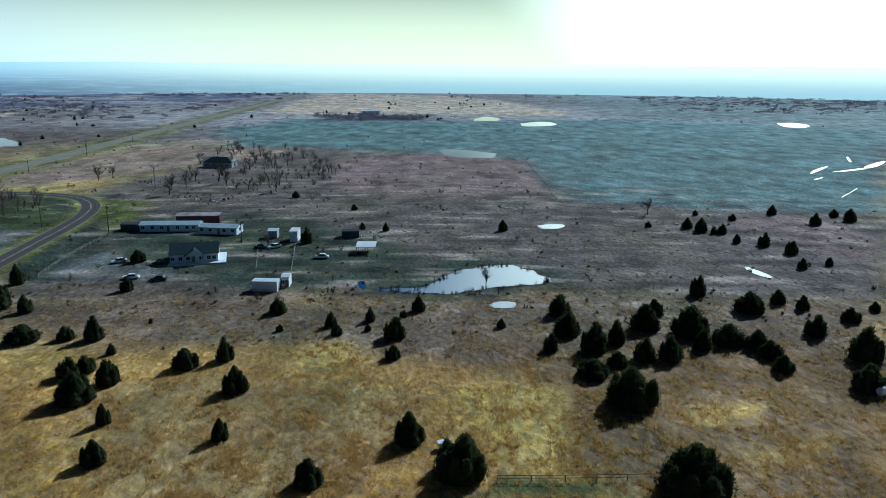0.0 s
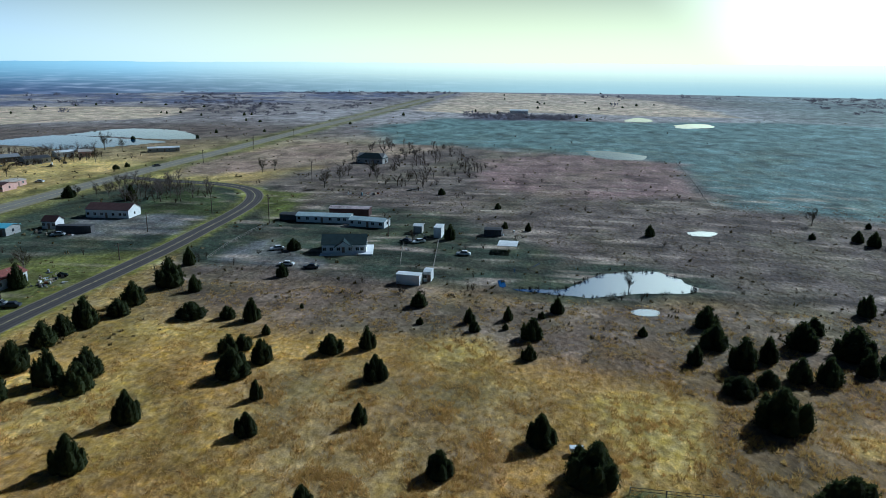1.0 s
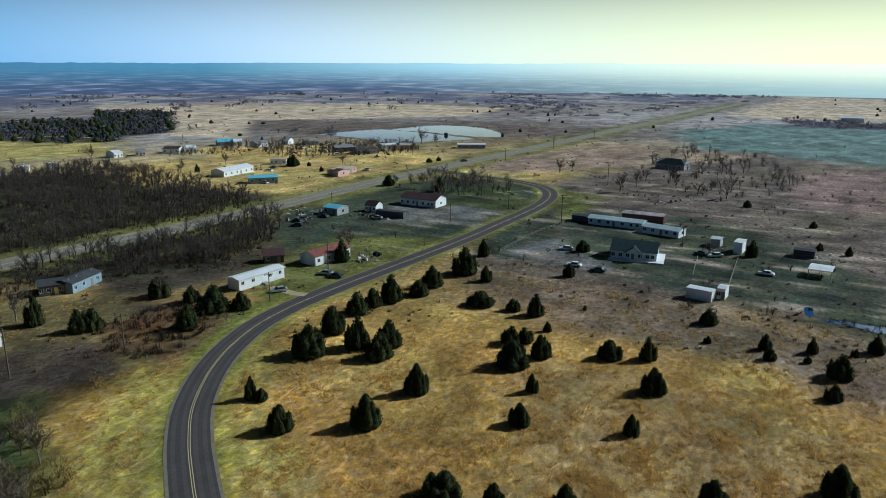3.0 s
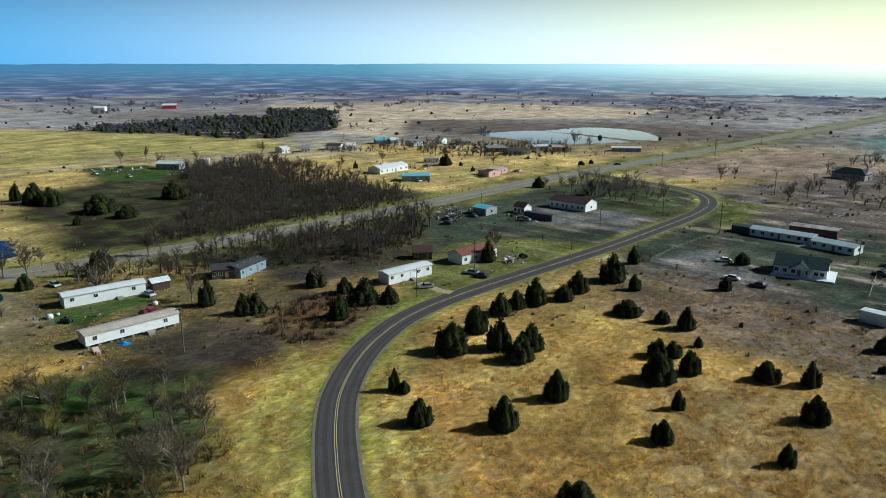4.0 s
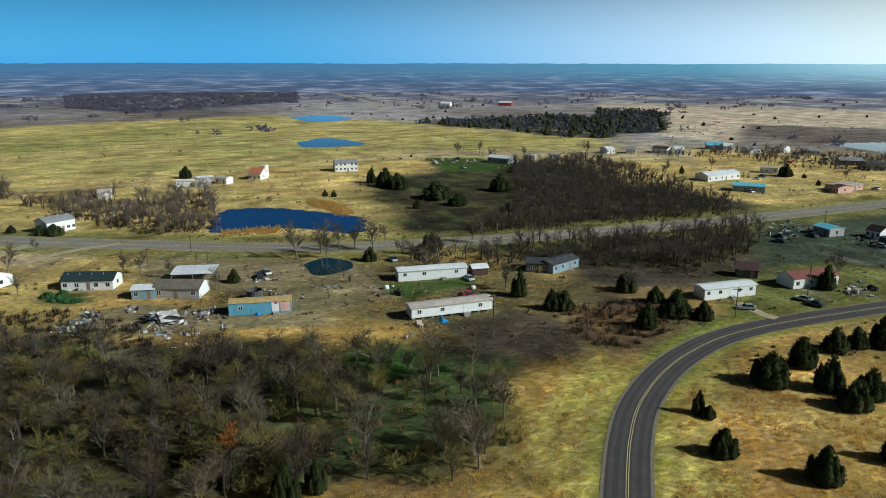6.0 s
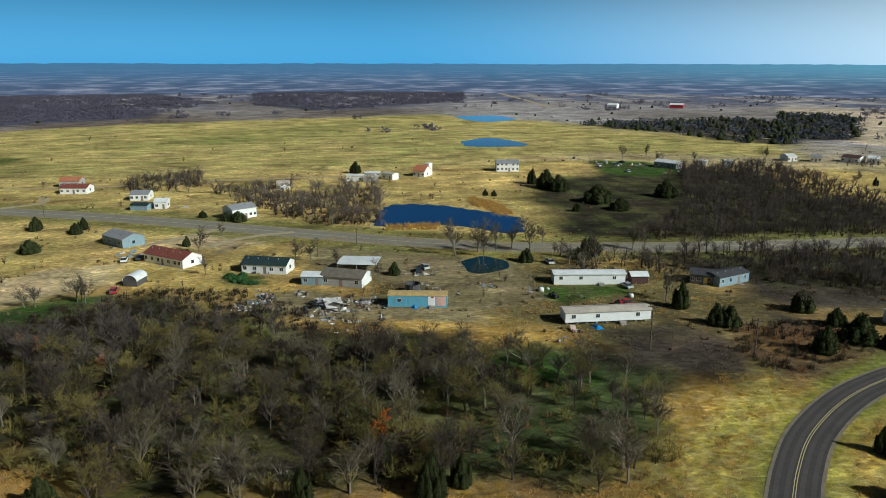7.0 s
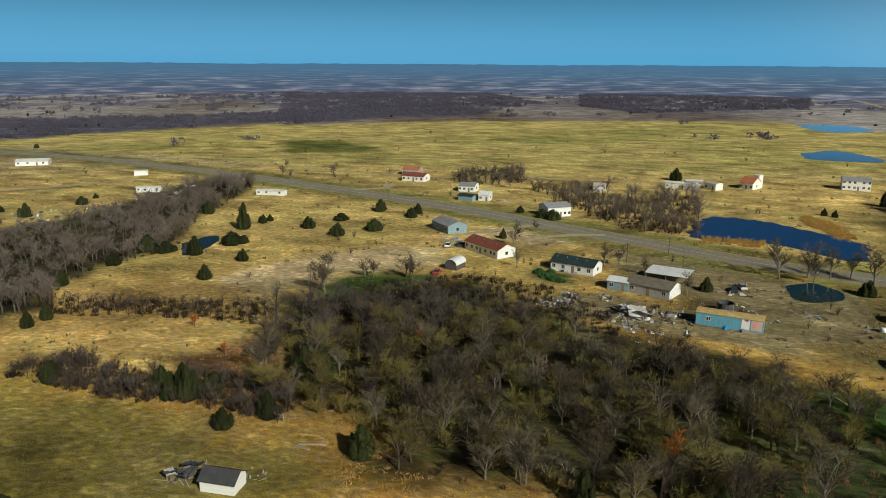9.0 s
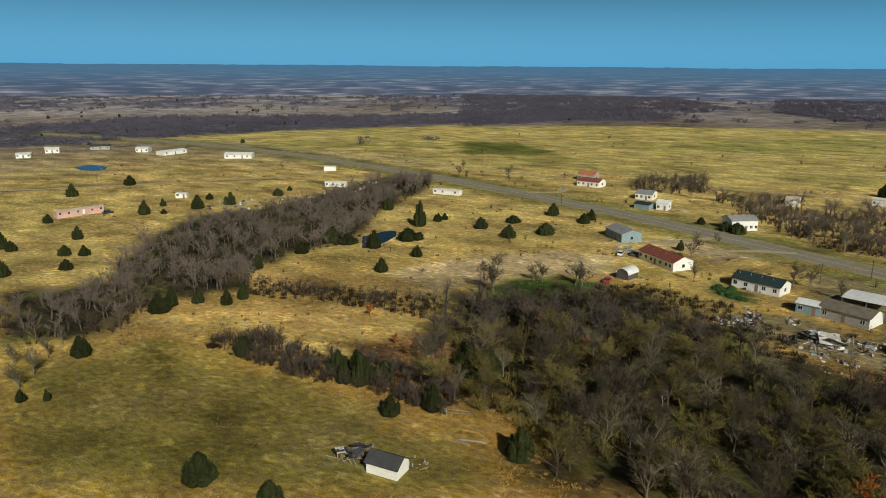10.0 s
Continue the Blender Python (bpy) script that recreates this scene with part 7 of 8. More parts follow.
building('house', 'far low house with a grey roof', -385.2, 375.0, 59.2, 10.2, 9.0, 3.0, 1.2, GREY_SIDING, GREY_ROOF, windows=2)
building('house', 'far white house with a grey roof', -402.9, 345.2, 81.6, 9.5, 9.0, 3.0, 1.4, WHITE_SIDING, GREY_ROOF, windows=2)
building('house', 'far tan house by the lake', -312.8, 395.0, 39.4, 8.6, 9.0, 3.0, 1.2, PINK_SIDING, TAN_ROOF, windows=2)
building('barn', 'far red barn on a pale field', -970.9, 394.9, 59.1, 17.6, 14.0, 4.5, 2.0, RED_PAINT, WHITE_ROOF, windows=0)
building('barn', 'far white barn beside a field', -976.0, 309.1, 59.1, 13.1, 14.0, 4.5, 2.0, WHITE_SIDING, WHITE_ROOF, windows=0)
building('long_shed', 'far pale shed among far trees', -96.7, 861.1, 5.7, 21.2, 12.0, 4.0, 1.0, WHITE_SIDING, WHITE_ROOF, windows=0)
building('house', 'white house below a dark grove', -429.8, 253.1, 90.2, 5.9, 9.0, 3.2, 1.2, WHITE_SIDING, WHITE_ROOF, windows=2)
building('house', 'white house with a low roof near brush', -427.2, 266.7, 59.4, 5.5, 9.0, 3.2, 1.2, WHITE_SIDING, GREY_ROOF, windows=2)


def car(label, x, y, angle, paint):
    ob = root("car", label, "car", x, y, angle, "parked vehicles")
    g = Geo()
    prof = [(0, 0.35), (0.05, 0.75), (1.1, 0.92), (1.2, 0.92), (3.6, 0.95), (4.4, 0.85), (4.5, 0.4)]
    n = len(prof)
    g.add([(px, s, pz) for s in (-0.88, 0.88) for px, pz in prof], [tuple(range(n)), tuple(range(n, 2 * n))[::-1]] + [(i, n + i, n + (i + 1) % n, (i + 1) % n) for i in range(n)])
    part("body", g, paint, ob)
    lo = [(1.1, -0.82, 0.9), (3.9, -0.82, 0.9), (3.9, 0.82, 0.9), (1.1, 0.82, 0.9)]
    hi = [(1.75, -0.66, 1.42), (3.3, -0.66, 1.42), (3.3, 0.66, 1.42), (1.75, 0.66, 1.42)]
    for k, pane in enumerate(("side_window", "rear_window", "side_window", "windscreen")):
        c = Geo()
        q = [lo[k], lo[(k + 1) % 4], hi[(k + 1) % 4], hi[k]]
        mid = Vector((2.5, 0, 1.1))
        c.add(q + [tuple(Vector(p).lerp(mid, 0.06)) for p in q], [(0, 1, 2, 3), (7, 6, 5, 4), (0, 4, 5, 1), (1, 5, 6, 2), (2, 6, 7, 3), (3, 7, 4, 0)])
        part(pane, c, GLASS, ob)
    t = Geo()
    t.box(1.72, -0.67, 1.41, 3.33, 0.67, 1.46)
    part("roof", t, paint, ob)
    for wx in (0.85, 3.6):
        for wy in (-0.85, 0.67):
            w = Geo()
            w.tube((wx, wy, 0.32), (wx, wy + 0.18, 0.32), 0.32, 0.32, 12)
            part("wheel", w, RUBBER, ob)


def utility_pole(x, y, tall):
    ob = root("utility_pole", "weathered wooden utility pole with a crossarm", "utility pole", x, y, 65, "utility poles")
    g = Geo()
    g.tube((0, 0, -0.1), (0, 0, tall), 0.16, 0.11, 8)
    part("pole", g, POLE_WOOD, ob)
    a = Geo()
    a.box(-1.1, -0.06, tall - 0.7, 1.1, 0.06, tall - 0.55)
    part("crossarm", a, POLE_WOOD, ob)
    for px in (-1.0, -0.4, 0.4, 1.0):
        i = Geo()
        i.tube((px, 0, tall - 0.55), (px, 0, tall - 0.4), 0.05, 0.03, 6)
        part("insulator", i, GREY_SIDING, ob)


car('silver car parked on a gravel drive', -140.0, 121.2, 60, SILVER_PAINT)
car('dark pickup parked beside the white house', -138.0, 140.6, 20, DARK_PAINT)
car('pale car parked beside the white house', -142.2, 141.0, 20, SILVER_PAINT)
car('red car beside the rounded shed', -192.8, -72.5, 10, RED_PAINT)
car('white car in the farm drive', -98.4, 206.4, 30, WHITE_PAINT)
car('white van parked by a cedar', -88.3, 190.6, 10, WHITE_PAINT)
car('dark trailer beside the drive', -80.1, 189.6, 5, DARK_PAINT)
car('white car in the farmyard', -56.2, 225.0, 40, WHITE_PAINT)
car('dark car in the farmyard', -60.9, 227.1, -20, DARK_PAINT)
car('white van near the pond trees', -211.9, 49.8, 10, WHITE_PAINT)
car('old red car behind the mobile home', -171.9, 60.2, 10, RED_PAINT)
car('silver car beside the mobile home', -185.9, 65.3, 10, SILVER_PAINT)
car('dark car in the scrap yard', -200.8, 187.3, 0, DARK_PAINT)
car('pale car by the carport', -179.5, 208.0, 20, SILVER_PAINT)
car('dark car beside the carport', -198.5, 199.1, 0, DARK_PAINT)
car('dark car in a junk lot', -205.7, 9.8, 0, DARK_PAINT)
car('white car in a junk lot', -209.0, 11.0, 20, SILVER_PAINT)
car('old dark car among scrap', -194.8, 180.4, 30, DARK_PAINT)
car('white car near the blue house', -224.5, -80.2, 10, WHITE_PAINT)
car('dark pickup near the red-roofed house', -226.7, -77.2, 20, DARK_PAINT)
car('pale pickup by the pink house', -267.6, 305.0, 0, WHITE_PAINT)
car('dark car behind the pink trailer', -166.7, -276.9, 0, DARK_PAINT)
car('dark car on the highway', -243.2, 366.1, 60, DARK_PAINT)
car('blue-grey car by the teal shed', -279.3, 240.9, 0, SILVER_PAINT)
car('white car among far houses', -356.9, 350.4, 10, WHITE_PAINT)
car('dark car among far houses', -362.0, 366.9, 40, DARK_PAINT)
car('white van among far houses', -376.8, 361.6, 0, WHITE_PAINT)
car('dark van among far houses', -324.9, 357.6, 20, DARK_PAINT)
car('pale car among far houses', -327.0, 343.2, 70, SILVER_PAINT)
car('white car near the lake', -336.3, 416.5, 20, WHITE_PAINT)
car('dark car near the lake', -318.3, 380.0, 0, DARK_PAINT)
car('red car among far houses', -356.2, 333.6, 30, RED_PAINT)
car('white car in a grassy lot', -419.2, 127.5, 20, WHITE_PAINT)
car('pale car in a grassy lot', -396.3, 138.5, 0, SILVER_PAINT)
car('dark car in a grassy lot', -434.4, 146.7, 30, DARK_PAINT)
car('white van by the ranch house', -310.1, 270.4, 15, WHITE_PAINT)
car('dark pickup by the ranch house', -317.1, 280.7, 0, DARK_PAINT)
car('white pickup near the farm shed', -39.5, 214.2, 0, WHITE_PAINT)
utility_pole(-136.3, 77.3, 7.8)
utility_pole(-140.5, 56.1, 10.1)
utility_pole(-134.8, 116.3, 7.7)
utility_pole(-139.1, 141.9, 10.2)
utility_pole(-238.5, -9.2, 5.9)
utility_pole(-223.2, -21.0, 6.4)
utility_pole(-213.5, -4.0, 6.5)
utility_pole(-151.3, 221.1, 7.0)
utility_pole(-115.9, 243.8, 10.2)
utility_pole(-122.2, 257.3, 8.4)
utility_pole(-144.6, 253.8, 7.9)
utility_pole(-135.8, 336.7, 10.3)
utility_pole(-66.9, 233.0, 7.0)
utility_pole(-137.3, 185.4, 5.4)
utility_pole(-208.0, 216.2, 6.1)
utility_pole(-224.7, 389.0, 7.8)
utility_pole(-227.0, 459.3, 8.1)
utility_pole(-240.0, 486.7, 6.9)
utility_pole(-232.2, 541.6, 6.8)
utility_pole(-207.9, -355.7, 6.5)
utility_pole(-293.6, -133.8, 4.8)
utility_pole(-259.4, -204.4, 4.8)


# ---- fences ----


def fence(label, points, spacing, tall, mat, rails=2):
    """Posts with rails or wires between them."""
    line = [np.array(p, float) for p in points]
    ob = root("fence", label, "fence", *line[0], 0, z=0)
    ob.matrix_basis = Matrix()
    for a, b in zip(line, line[1:]):
        n = max(1, int(np.linalg.norm(b - a) / spacing))
        for k in range(n):
            p = a + (b - a) * k / n
            g = Geo()
            g.tube((p[0], p[1], -0.1), (p[0], p[1], tall), 0.09, 0.08, 6)
            part("post", g, mat, ob)
        for r in range(rails):
            z = tall * (0.92 - 0.42 * r)
            g = Geo()
            g.tube((*a, z), (*b, z), 0.045, 0.045, 4)
            part("rail", g, mat, ob)


fence('white board fence along the lane', [(-111.9, 191.3), (-114.4, 209), (-115.2, 228.6), (-114.7, 236.4)], 3.0, 1.15, POSTS)
fence('wire fence on weathered posts in the farmyard', [(-41.1, 184.6), (-44.5, 205.7), (-48.8, 232)], 4.0, 1.2, POSTS)
fence('wire fence on weathered posts in the farmyard', [(-53.7, 199.5), (-58.7, 222)], 4.0, 1.2, POSTS)
fence('weathered pasture fence beside the pond', [(-206.2, 39.8), (-188.3, 41), (-173.8, 41.1)], 3.0, 1.2, POSTS)
fence('weathered pasture fence in rough grass', [(8, 92.1), (17.8, 92.3), (31.3, 92.8)], 4.0, 1.1, POSTS)
fence('weathered fence below the woods', [(-95.8, -68.7), (-96.3, -65.3), (-97.6, -61.5)], 2.5, 1.3, POSTS)
fence('weathered pasture fence near the lane', [(-136.7, 77.1), (-126.7, 76.4), (-122.9, 76.2)], 4.0, 1.2, POSTS)
fence('long pasture fence along a far field', [(50.1, 457.4), (50.9, 380), (49.8, 305.2)], 8.0, 1.4, POSTS)

# ---- scrap and small things ----
RUSTY_METAL = material("rusty_metal", (0.20, 0.08, 0.045), 0.8, 1, 0.4)
BLUE_TARP = material("blue_tarp", (0.03, 0.22, 0.55), 0.5, 1, 0.2)
SCRAP_MATS = (WHITE_PAINT, GREY_SIDING, SCRAP, DARK_PAINT, PLANK, RUSTY_METAL, DARK_SIDING, SCRAP, BLUE_SIDING, POSTS, PLANK, DARK_PAINT)


def scrap_pile(x, y, wide, deep, angle, count, seed, size=1.0):
    rng = random.Random(seed)
    ob = root("scrap_pile", "scattered boards, sheets and household scrap on bare ground", "scrap", x, y, angle, "scrap in the yards")
    for _ in range(count):
        g = Geo()
        kind = rng.random()
        a, b, c = (rng.uniform(0.3, 1.3) * size, rng.uniform(0.2, 0.8) * size, rng.uniform(0.1, 0.6) * size)
        if kind < 0.3:
            g.tube((-a, 0, 0.06), (a, rng.uniform(-0.2, 0.2), 0.08), 0.06 * size, 0.05 * size, 6)
        elif kind < 0.55:
            g.add([(-a, -b, 0.02), (a, -b * rng.uniform(0.6, 1), 0.1), (a * 0.8, b, 0.05), (-a * 0.9, b, c), (-a, -b, 0.06), (a, -b * 0.8, 0.14), (a * 0.8, b, 0.09), (-a * 0.9, b, c + 0.04)], [(0, 3, 2, 1), (4, 5, 6, 7), (0, 1, 5, 4), (1, 2, 6, 5), (2, 3, 7, 6), (3, 0, 4, 7)])
        elif kind < 0.7:
            g.tube((0, 0, 0), (0.05, 0, c + 0.3), 0.28 * size, 0.26 * size, 9)
        else:
            g.box(-a / 2, -b / 2, 0, a / 2, b / 2, c)
            g.box(-a * 0.3, -b * 0.4, c, a * 0.35, b * 0.3, c * 1.5)
        p = part("scrap_piece", g, SCRAP_MATS[rng.randrange(len(SCRAP_MATS))], ob)
        p.matrix_basis = pose(rng.uniform(-wide, wide) / 2, rng.uniform(-deep, deep) / 2, 0, rng.uniform(-6, 6), rng.uniform(-6, 6), rng.uniform(0, 180))


scrap_pile(-182.0, -31.5, 14, 5, 0, 22, 0, 1)
scrap_pile(-175.0, -34.7, 12, 5, 37, 14, 1, 0.8)
scrap_pile(-173.4, -5.7, 14, 10, 74, 34, 2, 1)
scrap_pile(-171.0, -15.6, 14, 8, 111, 22, 3, 1.2)
scrap_pile(-159.1, -9.3, 10, 5, 148, 10, 4, 0.7)
scrap_pile(-204.5, 10.1, 12, 8, 5, 20, 5, 1)
scrap_pile(-185.6, 14.5, 14, 6, 42, 14, 6, 0.8)
scrap_pile(-188.4, 27.0, 8, 4, 79, 10, 7, 1)
scrap_pile(-204.3, 193.4, 22, 14, 116, 30, 8, 1.4)
scrap_pile(-145.2, 165.8, 12, 6, 153, 16, 9, 1.1)
scrap_pile(-181.6, 212.0, 18, 10, 10, 16, 10, 1.2)
scrap_pile(-435.6, 134.4, 50, 14, 47, 28, 11, 2.0)
scrap_pile(-416.4, 156.5, 60, 14, 84, 30, 12, 2.0)
scrap_pile(-397.7, 178.0, 50, 12, 121, 20, 13, 1.8)
scrap_pile(-328.8, 368.1, 70, 20, 158, 34, 14, 2.4)
scrap_pile(-365.9, 353.9, 60, 20, 15, 26, 15, 2.4)
scrap_pile(-377.9, 387.3, 50, 14, 52, 14, 16, 2.2)
scrap_pile(-206.4, -247.1, 26, 8, 89, 22, 17, 1.4)
scrap_pile(-221.5, -242.2, 34, 8, 126, 22, 18, 1.4)
scrap_pile(-238.6, -238.0, 30, 8, 163, 20, 19, 1.3)
scrap_pile(-278.8, -237.6, 34, 10, 20, 20, 20, 1.6)
scrap_pile(-195.1, -251.9, 10, 4, 57, 8, 21, 1.2)
scrap_pile(-80.5, -60.2, 4, 3, 94, 14, 22, 0.5)
scrap_pile(-78.1, -69.6, 5, 3, 131, 16, 23, 0.8)
scrap_pile(-214.1, 206.0, 16, 10, 168, 18, 24, 1.2)
scrap_pile(-141.5, 161.8, 10, 6, 25, 14, 25, 1)
scrap_pile(-28.6, 246.5, 8, 5, 62, 8, 26, 1.2)
scrap_pile(-57.2, 233.3, 10, 8, 99, 14, 27, 1)
scrap_pile(-55.6, 218.6, 8, 6, 136, 10, 28, 0.9)
scrap_pile(-101.7, 308.8, 22, 8, 173, 14, 29, 1.6)
scrap_pile(-83.3, 323.5, 16, 5, 30, 8, 30, 1.3)
scrap_pile(-185.2, 35.1, 30, 6, 67, 14, 31, 0.9)
scrap_pile(-207.3, 21.9, 20, 8, 104, 12, 32, 1)
scrap_pile(-148.0, 40.2, 10, 3, 141, 10, 33, 0.8)
scrap_pile(-320.3, 270.8, 30, 8, 178, 16, 34, 1.6)
scrap_pile(-228.9, -77.9, 14, 5, 35, 10, 35, 1.1)
scrap_pile(-310.0, -91.1, 20, 6, 72, 10, 36, 1.4)


for k, (x, y, wide, deep, turn, count, size) in enumerate([
        (-183.8, -31.6, 5, 3, 40, 30, 0.9), (-178.8, -32.8, 6, 3, 60, 22, 0.8), (-173.4, -35.2, 7, 2.5, 70, 16, 0.8), (-175.4, -6.1, 6, 4, 20, 34, 0.7),
        (-178.4, -4.0, 5, 4, 110, 24, 0.7), (-162.4, -10.6, 9, 3, 80, 18, 0.7), (-165, -1.8, 7, 3, 10, 14, 0.7), (-178.1, -15.2, 7, 4, 150, 26, 0.8),
        (-185.0, -22.6, 6, 3, 30, 20, 0.8), (-169.0, -13.0, 10, 6, 0, 40, 0.8), (-206.0, -36.2, 8, 2, 75, 18, 0.8), (-151.2, 44.6, 4, 2, 20, 8, 0.6),
        (-176.5, 52.0, 10, 3, 90, 8, 0.5), (-169.5, 55.5, 8, 3, 60, 8, 0.5), (-141.7, 158.2, 5, 4, 20, 14, 0.7), (-230.5, -82.5, 7, 4, 20, 16, 0.9)]):
    scrap_pile(x, y, wide, deep, turn, count, 60 + k, size)


def tarp(x, y, wide):
    ob = root("tarpaulin", "crumpled bright blue tarpaulin on the ground", "tarpaulin", x, y, 20)
    g = Geo()
    n = 9
    rng = random.Random(4)
    g.add([((i / (n - 1) - 0.5) * wide, (j / (n - 1) - 0.5) * wide * 0.6, rng.uniform(0.05, 0.9) * math.sin(math.pi * i / (n - 1)) * math.sin(math.pi * j / (n - 1)) + 0.03) for j in range(n) for i in range(n)],
          [(j * n + i, j * n + i + 1, (j + 1) * n + i + 1, (j + 1) * n + i) for j in range(n - 1) for i in range(n - 1)])
    part("sheet", g, BLUE_TARP, ob)


def feed_box(x, y):
    ob = root("feed_box", "white wooden feed box on legs beside a cedar", "feed box", x, y, 12)
    g = Geo()
    g.box(-1, -0.5, 0.5, 1, 0.5, 1.1)
    part("box", g, WHITE_PAINT, ob)
    l = Geo()
    l.box(-1.08, -0.58, 1.1, 1.08, 0.58, 1.18)
    part("lid", l, WHITE_ROOF, ob)
    for px in (-0.9, 0.9):
        for py in (-0.42, 0.42):
            g = Geo()
            g.box(px - 0.05, py - 0.05, 0, px + 0.05, py + 0.05, 0.5)
            part("leg", g, POSTS, ob)


def tank(x, y):
    ob = root("water_tank", "white cylindrical water tank on a stand", "tank", x, y, 30)
    g = Geo()
    rings = [(-1.3, 0.25), (-1.2, 0.6), (-1.0, 0.75), (1.0, 0.75), (1.2, 0.6), (1.3, 0.25)]
    n = 14
    g.add([(px, r * math.cos(k * math.tau / n), 1.2 + r * math.sin(k * math.tau / n)) for px, r in rings for k in range(n)],
          [(i * n + k, (i + 1) * n + k, (i + 1) * n + (k + 1) % n, i * n + (k + 1) % n) for i in range(len(rings) - 1) for k in range(n)] + [tuple(range(n)), tuple(range(5 * n, 6 * n))[::-1]])
    part("tank", g, WHITE_PAINT, ob, smooth=True)
    for px in (-0.8, 0.8):
        g = Geo()
        g.box(px - 0.1, -0.5, 0, px + 0.1, 0.5, 0.6)
        part("stand", g, POSTS, ob)


tarp(-154.1, 48.5, 3.2)
feed_box(0.4, 101.4)
tank(80.0, 120.6)
tarp(-171.6, 7.1, 2.0)


def barrel_shed(label, x, y, angle, L, D, H):
    """A shed with an arched metal roof along its length."""
    ob = root("shed", label, "shed", x, y, angle, "buildings of the settlement")
    g = Geo()
    g.box(0, 0, -0.05, L, D, H)
    part("wall", g, DARK_SIDING, ob)
    n = 10
    arc = [(D / 2 - (D / 2 + 0.2) * math.cos(math.pi * k / n), H + (D / 2) * 0.85 * math.sin(math.pi * k / n)) for k in range(n + 1)]
    r = Geo()
    inner = [(D / 2 + (py - D / 2) * 0.94, H + (pz - H) * 0.94) for py, pz in arc]
    m = n + 1
    r.add([(px, py, pz) for px in (-0.2, L + 0.2) for py, pz in arc] + [(px, py, pz) for px in (-0.2, L + 0.2) for py, pz in inner],
          [(k, k + 1, m + k + 1, m + k) for k in range(n)] + [(2 * m + k, 3 * m + k, 3 * m + k + 1, 2 * m + k + 1) for k in range(n)] + [(k, 2 * m + k, 2 * m + k + 1, k + 1) for k in range(n)] + [(m + k, m + k + 1, 3 * m + k + 1, 3 * m + k) for k in range(n)])
    part("roof", r, WHITE_ROOF, ob)
    for px in (-0.02, L - 0.04):
        e = Geo()
        e.add([(px + dx, py, pz) for dx in (0, 0.06) for py, pz in inner], [tuple(range(m)), tuple(range(m, 2 * m))[::-1]])
        part("end_wall", e, DARK_SIDING, ob)


def trampoline(x, y):
    ob = root("trampoline", "round trampoline with a dark safety net and blue rim", "trampoline", x, y, 0)
    for z, r, w, mat in ((0.8, 2.0, 0.16, BLUE_TARP), (2.5, 2.0, 0.05, DARK_PAINT)):
        g = Geo()
        for k in range(16):
            a, b = k * math.tau / 16, (k + 1) * math.tau / 16
            g.tube((r * math.cos(a), r * math.sin(a), z), (r * math.cos(b), r * math.sin(b), z), w, w, 5)
        part("rim" if w > 0.1 else "top_ring", g, mat, ob)
    g = Geo()
    g.add([(2.0 * math.cos(k * math.tau / 16), 2.0 * math.sin(k * math.tau / 16), z) for z in (0.8, 2.5) for k in range(16)], [(k, (k + 1) % 16, 16 + (k + 1) % 16, 16 + k) for k in range(16)])
    part("net", g, DARK_SIDING, ob)
    g = Geo()
    g.tube((0, 0, 0.78), (0, 0, 0.82), 1.95, 1.95, 16)
    part("mat", g, DARK_PAINT, ob)
    for k in range(6):
        a = k * math.tau / 6
        g = Geo()
        g.tube((2.05 * math.cos(a), 2.05 * math.sin(a), 0), (2.05 * math.cos(a), 2.05 * math.sin(a), 2.5), 0.05, 0.05, 6)
        part("leg", g, GREY_SIDING, ob)


def beam(x, y, long, angle):
    ob = root("timber_beam", "pale squared timber lying on the grass", "timber", x, y, angle)
    g = Geo()
    g.box(-long / 2, -0.14, 0, long / 2, 0.14, 0.26)
    part("timber", g, PLANK, ob)


barrel_shed('dark shed with a rounded white roof', -195.2, -67.6, 169.4, 5.6, 3.9, 1.6)
trampoline(-184.1, 7.2)
beam(-91.0, -56.7, 4.5, 110)
beam(-89.6, -57.7, 3.0, 80)
beam(-138.4, 26.6, 4.0, 30)
ruin('collapsed grey shed with fallen roof sheets among scrap', -173.5, -19.8, 66.6, 9.3, 7.0, 3, (GREY_ROOF, SCRAP, GREY_SIDING, OLD_ROOF))
ruin('collapsed dark lean-to with loose boards beside a shack', -74.4, -68.5, 178.8, 4.6, 3.0, 8, (DARK_ROOF, DARK_SIDING, GREY_SIDING, DARK_ROOF))


def leafy_shrub(x, y, wide, tall):
    """A low evergreen shrub of bright small leaves."""
    ob = root("green_shrub", "bright green evergreen shrub beside a house", "shrub", x, y, (x * 37) % 360, "green shrubs by the house")
    ob.scale = (wide, wide, tall)
    part("stem", LEAFY[0], None, ob)
    part("foliage", LEAFY[1], None, ob)


def ramp(x, y, angle):
    ob = root("ramp", "worn plywood ramp leaning at a mobile home door", "ramp", x, y, angle)
    g = Geo()
    g.add([(-0.6, -2.2, 0.02), (0.6, -2.2, 0.02), (0.6, 0, 0.95), (-0.6, 0, 0.95), (-0.6, -2.2, 0.08), (0.6, -2.2, 0.08), (0.6, 0, 1.01), (-0.6, 0, 1.01)],
          [(0, 3, 2, 1), (4, 5, 6, 7), (0, 1, 5, 4), (1, 2, 6, 5), (2, 3, 7, 6), (3, 0, 4, 7)])
    part("deck", g, PINK_ROOF, ob)
    for px in (-0.5, 0.5):
        g = Geo()
        g.box(px - 0.05, -0.15, 0, px + 0.05, -0.05, 0.93)
        part("leg", g, POSTS, ob)


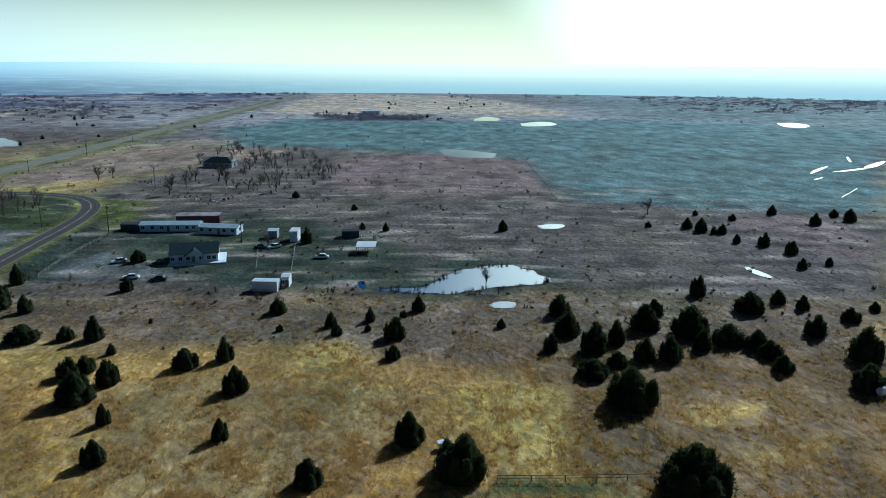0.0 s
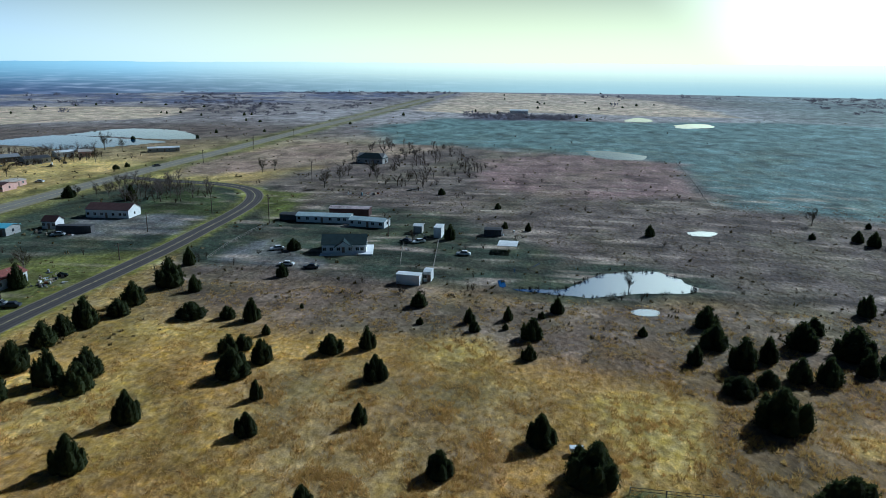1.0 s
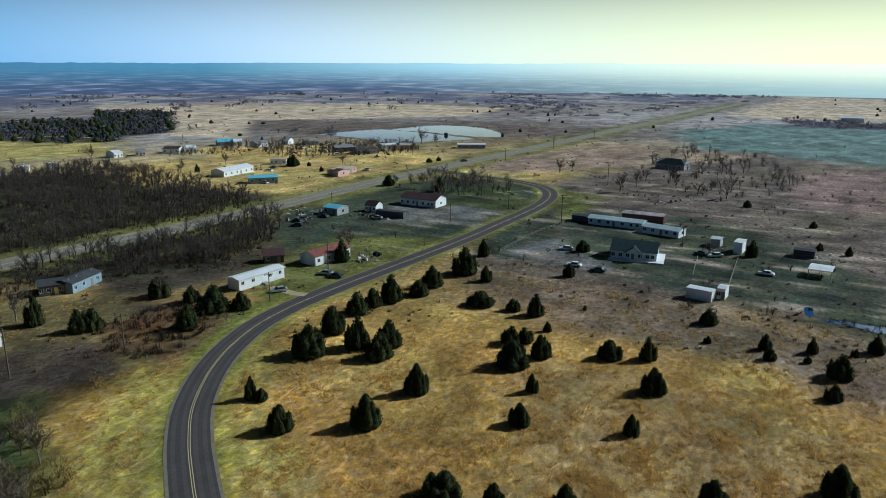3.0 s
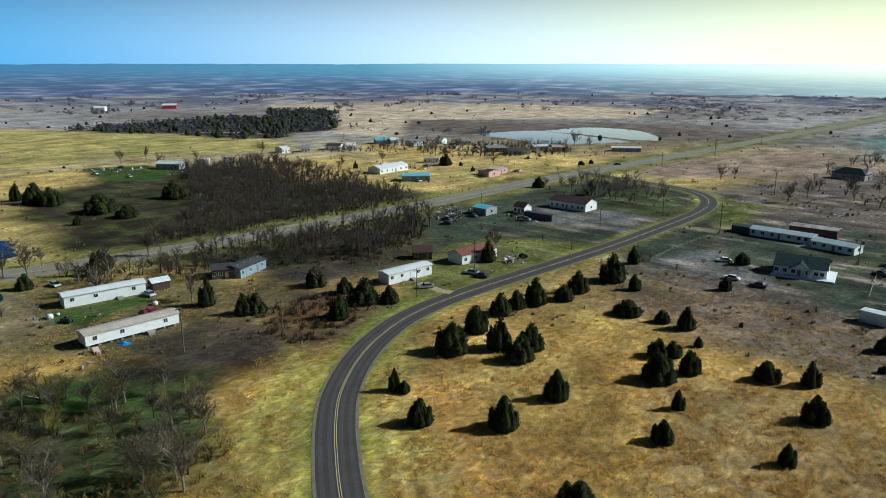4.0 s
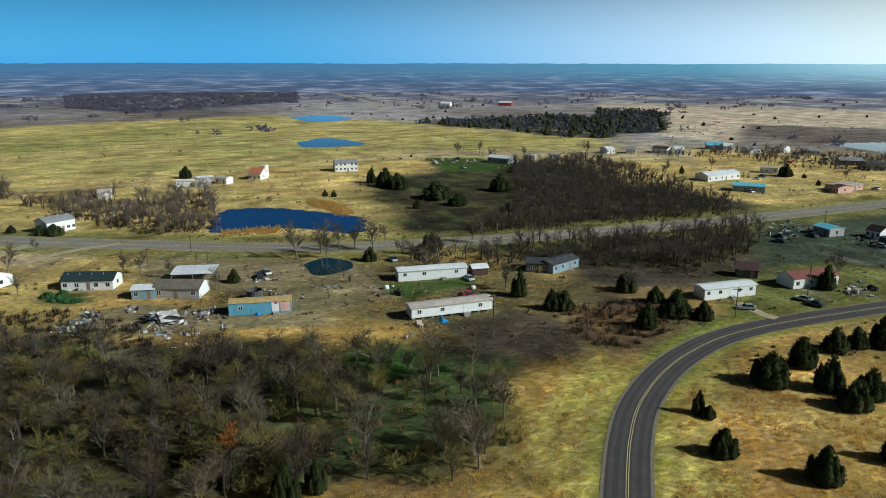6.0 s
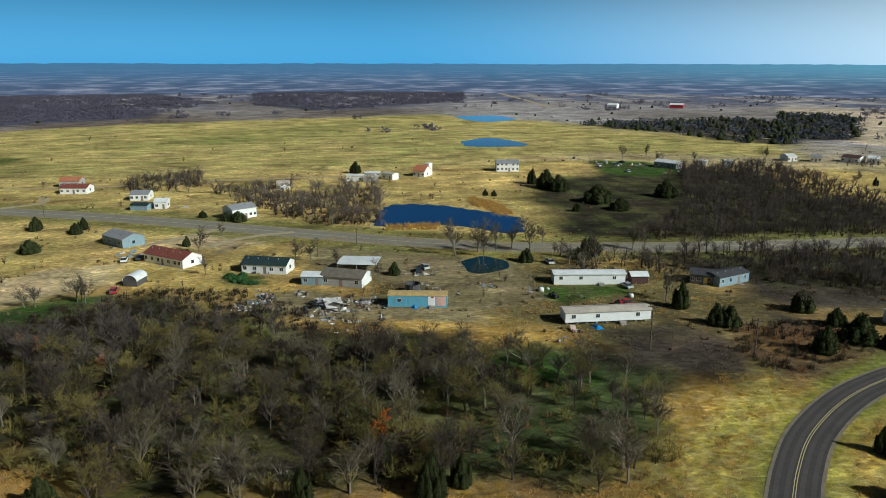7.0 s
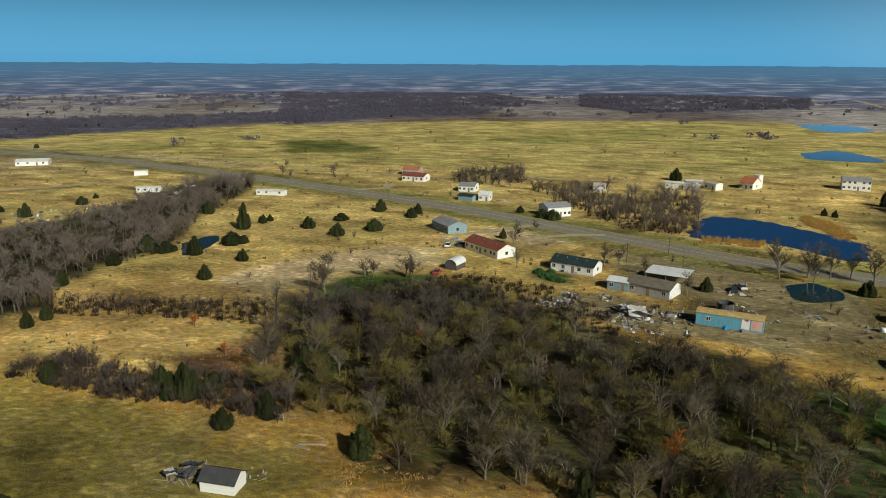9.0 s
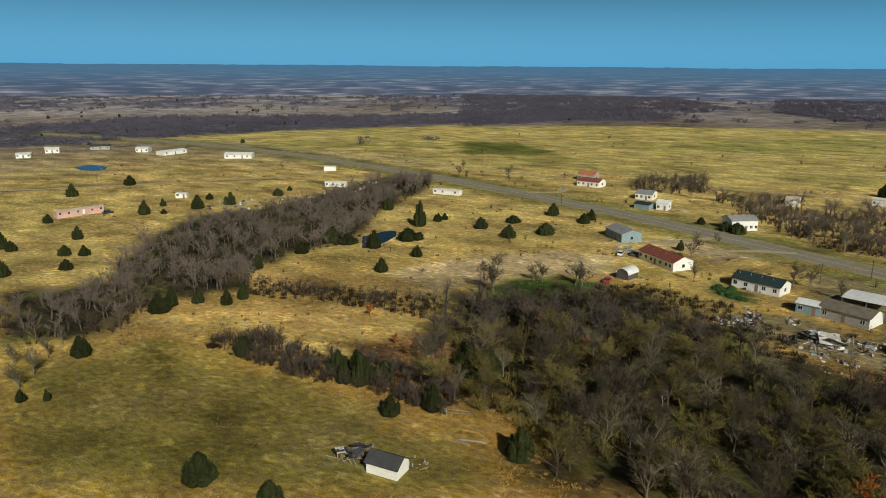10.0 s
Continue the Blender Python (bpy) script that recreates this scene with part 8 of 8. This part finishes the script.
def round_tank(x, y, r):
    """A squat white tank or dish-like drum with a domed lid."""
    ob = root("round_tank", "white round tank with a domed lid in the yard", "tank", x, y, 0)
    rings, n = [(0.9, 0.0), (1.0, 0.1), (1.0, 1.0), (0.8, 1.25), (0.3, 1.38), (0.05, 1.4)], 14
    g = Geo()
    g.add([(r * q * math.cos(k * math.tau / n), r * q * math.sin(k * math.tau / n), r * z) for q, z in rings for k in range(n)],
          [(i * n + k, i * n + (k + 1) % n, (i + 1) * n + (k + 1) % n, (i + 1) * n + k) for i in range(len(rings) - 1) for k in range(n)] + [tuple(range(5 * n, 6 * n))])
    part("shell", g, WHITE_PAINT, ob, smooth=True)
    g = Geo()
    g.tube((0, 0, r * 1.38), (0, 0, r * 1.5), r * 0.2, r * 0.18, 8)
    part("cap", g, GREY_SIDING, ob)


def tractor(label, x, y, angle, paint):
    """A small yard machine: hood, seat, steering wheel, large rear and small front wheels."""
    ob = root("tractor", label, "tractor", x, y, angle)
    g = Geo()
    g.add([(0.5, -0.35, 0.55), (1.9, -0.3, 0.55), (1.9, 0.3, 0.55), (0.5, 0.35, 0.55), (0.5, -0.33, 1.15), (1.85, -0.25, 1.0), (1.85, 0.25, 1.0), (0.5, 0.33, 1.15)],
          [(0, 3, 2, 1), (4, 5, 6, 7), (0, 1, 5, 4), (1, 2, 6, 5), (2, 3, 7, 6), (3, 0, 4, 7)])
    part("hood", g, paint, ob)
    g = Geo()
    g.box(-0.4, -0.25, 0.6, 0.1, 0.25, 0.75)
    g.box(-0.45, -0.25, 0.75, -0.35, 0.25, 1.2)
    part("seat", g, DARK_PAINT, ob)
    g = Geo()
    g.box(-0.5, -0.3, 0.4, 1.9, 0.3, 0.55)
    part("frame", g, DARK_SIDING, ob)
    g = Geo()
    g.tube((0.5, 0, 1.1), (0.25, 0, 1.35), 0.03, 0.03, 6)
    g.tube((0.26, 0, 1.34), (0.23, 0, 1.37), 0.22, 0.22, 12)
    part("steering_wheel", g, RUBBER, ob)
    for wx, r in ((0.0, 0.6), (1.6, 0.38)):
        for wy in (-0.72, 0.42):
            g = Geo()
            g.tube((wx, wy, r), (wx, wy + 0.3, r), r, r, 14)
            part("wheel", g, RUBBER, ob)


LEAFY = [m.copy() for m in NEAR_CEDARS[2]]
LEAFY[1].materials[0] = material("bright_leaf", (0.030, 0.085, 0.012), 0.7, 0.8, 0.5, per_object=0.3)
for x, y, wide, tall in ((-201.8, -43.9, 4.2, 1.6), (-198.7, -41.2, 5.0, 1.4), (-196.5, -38.8, 4.4, 1.1), (-195.4, -36.5, 3.6, 0.9), (-203.0, -40.6, 3.2, 1.5)):
    leafy_shrub(x, y, wide, tall)
ramp(-153.6, 42.6, 84)
round_tank(-182.3, 41.6, 0.8)
round_tank(-175.2, 64.0, 0.7)
round_tank(-183.5, 43.8, 0.4)
tractor("dark riding mower on a patch of grass", -177.0, 43.3, 30, DARK_PAINT)
tractor("faded red tractor parked between mobile homes", -169.3, 58.4, 75, RED_PAINT)
tractor("dark green tractor among scrap by a house", -142.4, 166.4, 20, GREEN_ROOF)
building("shed", "small dark red shed behind a mobile home", -186.4, 68.0, 88.0, 4.6, 3.6, 2.3, 0.8, BROWN_ROOF, WHITE_ROOF, windows=0)
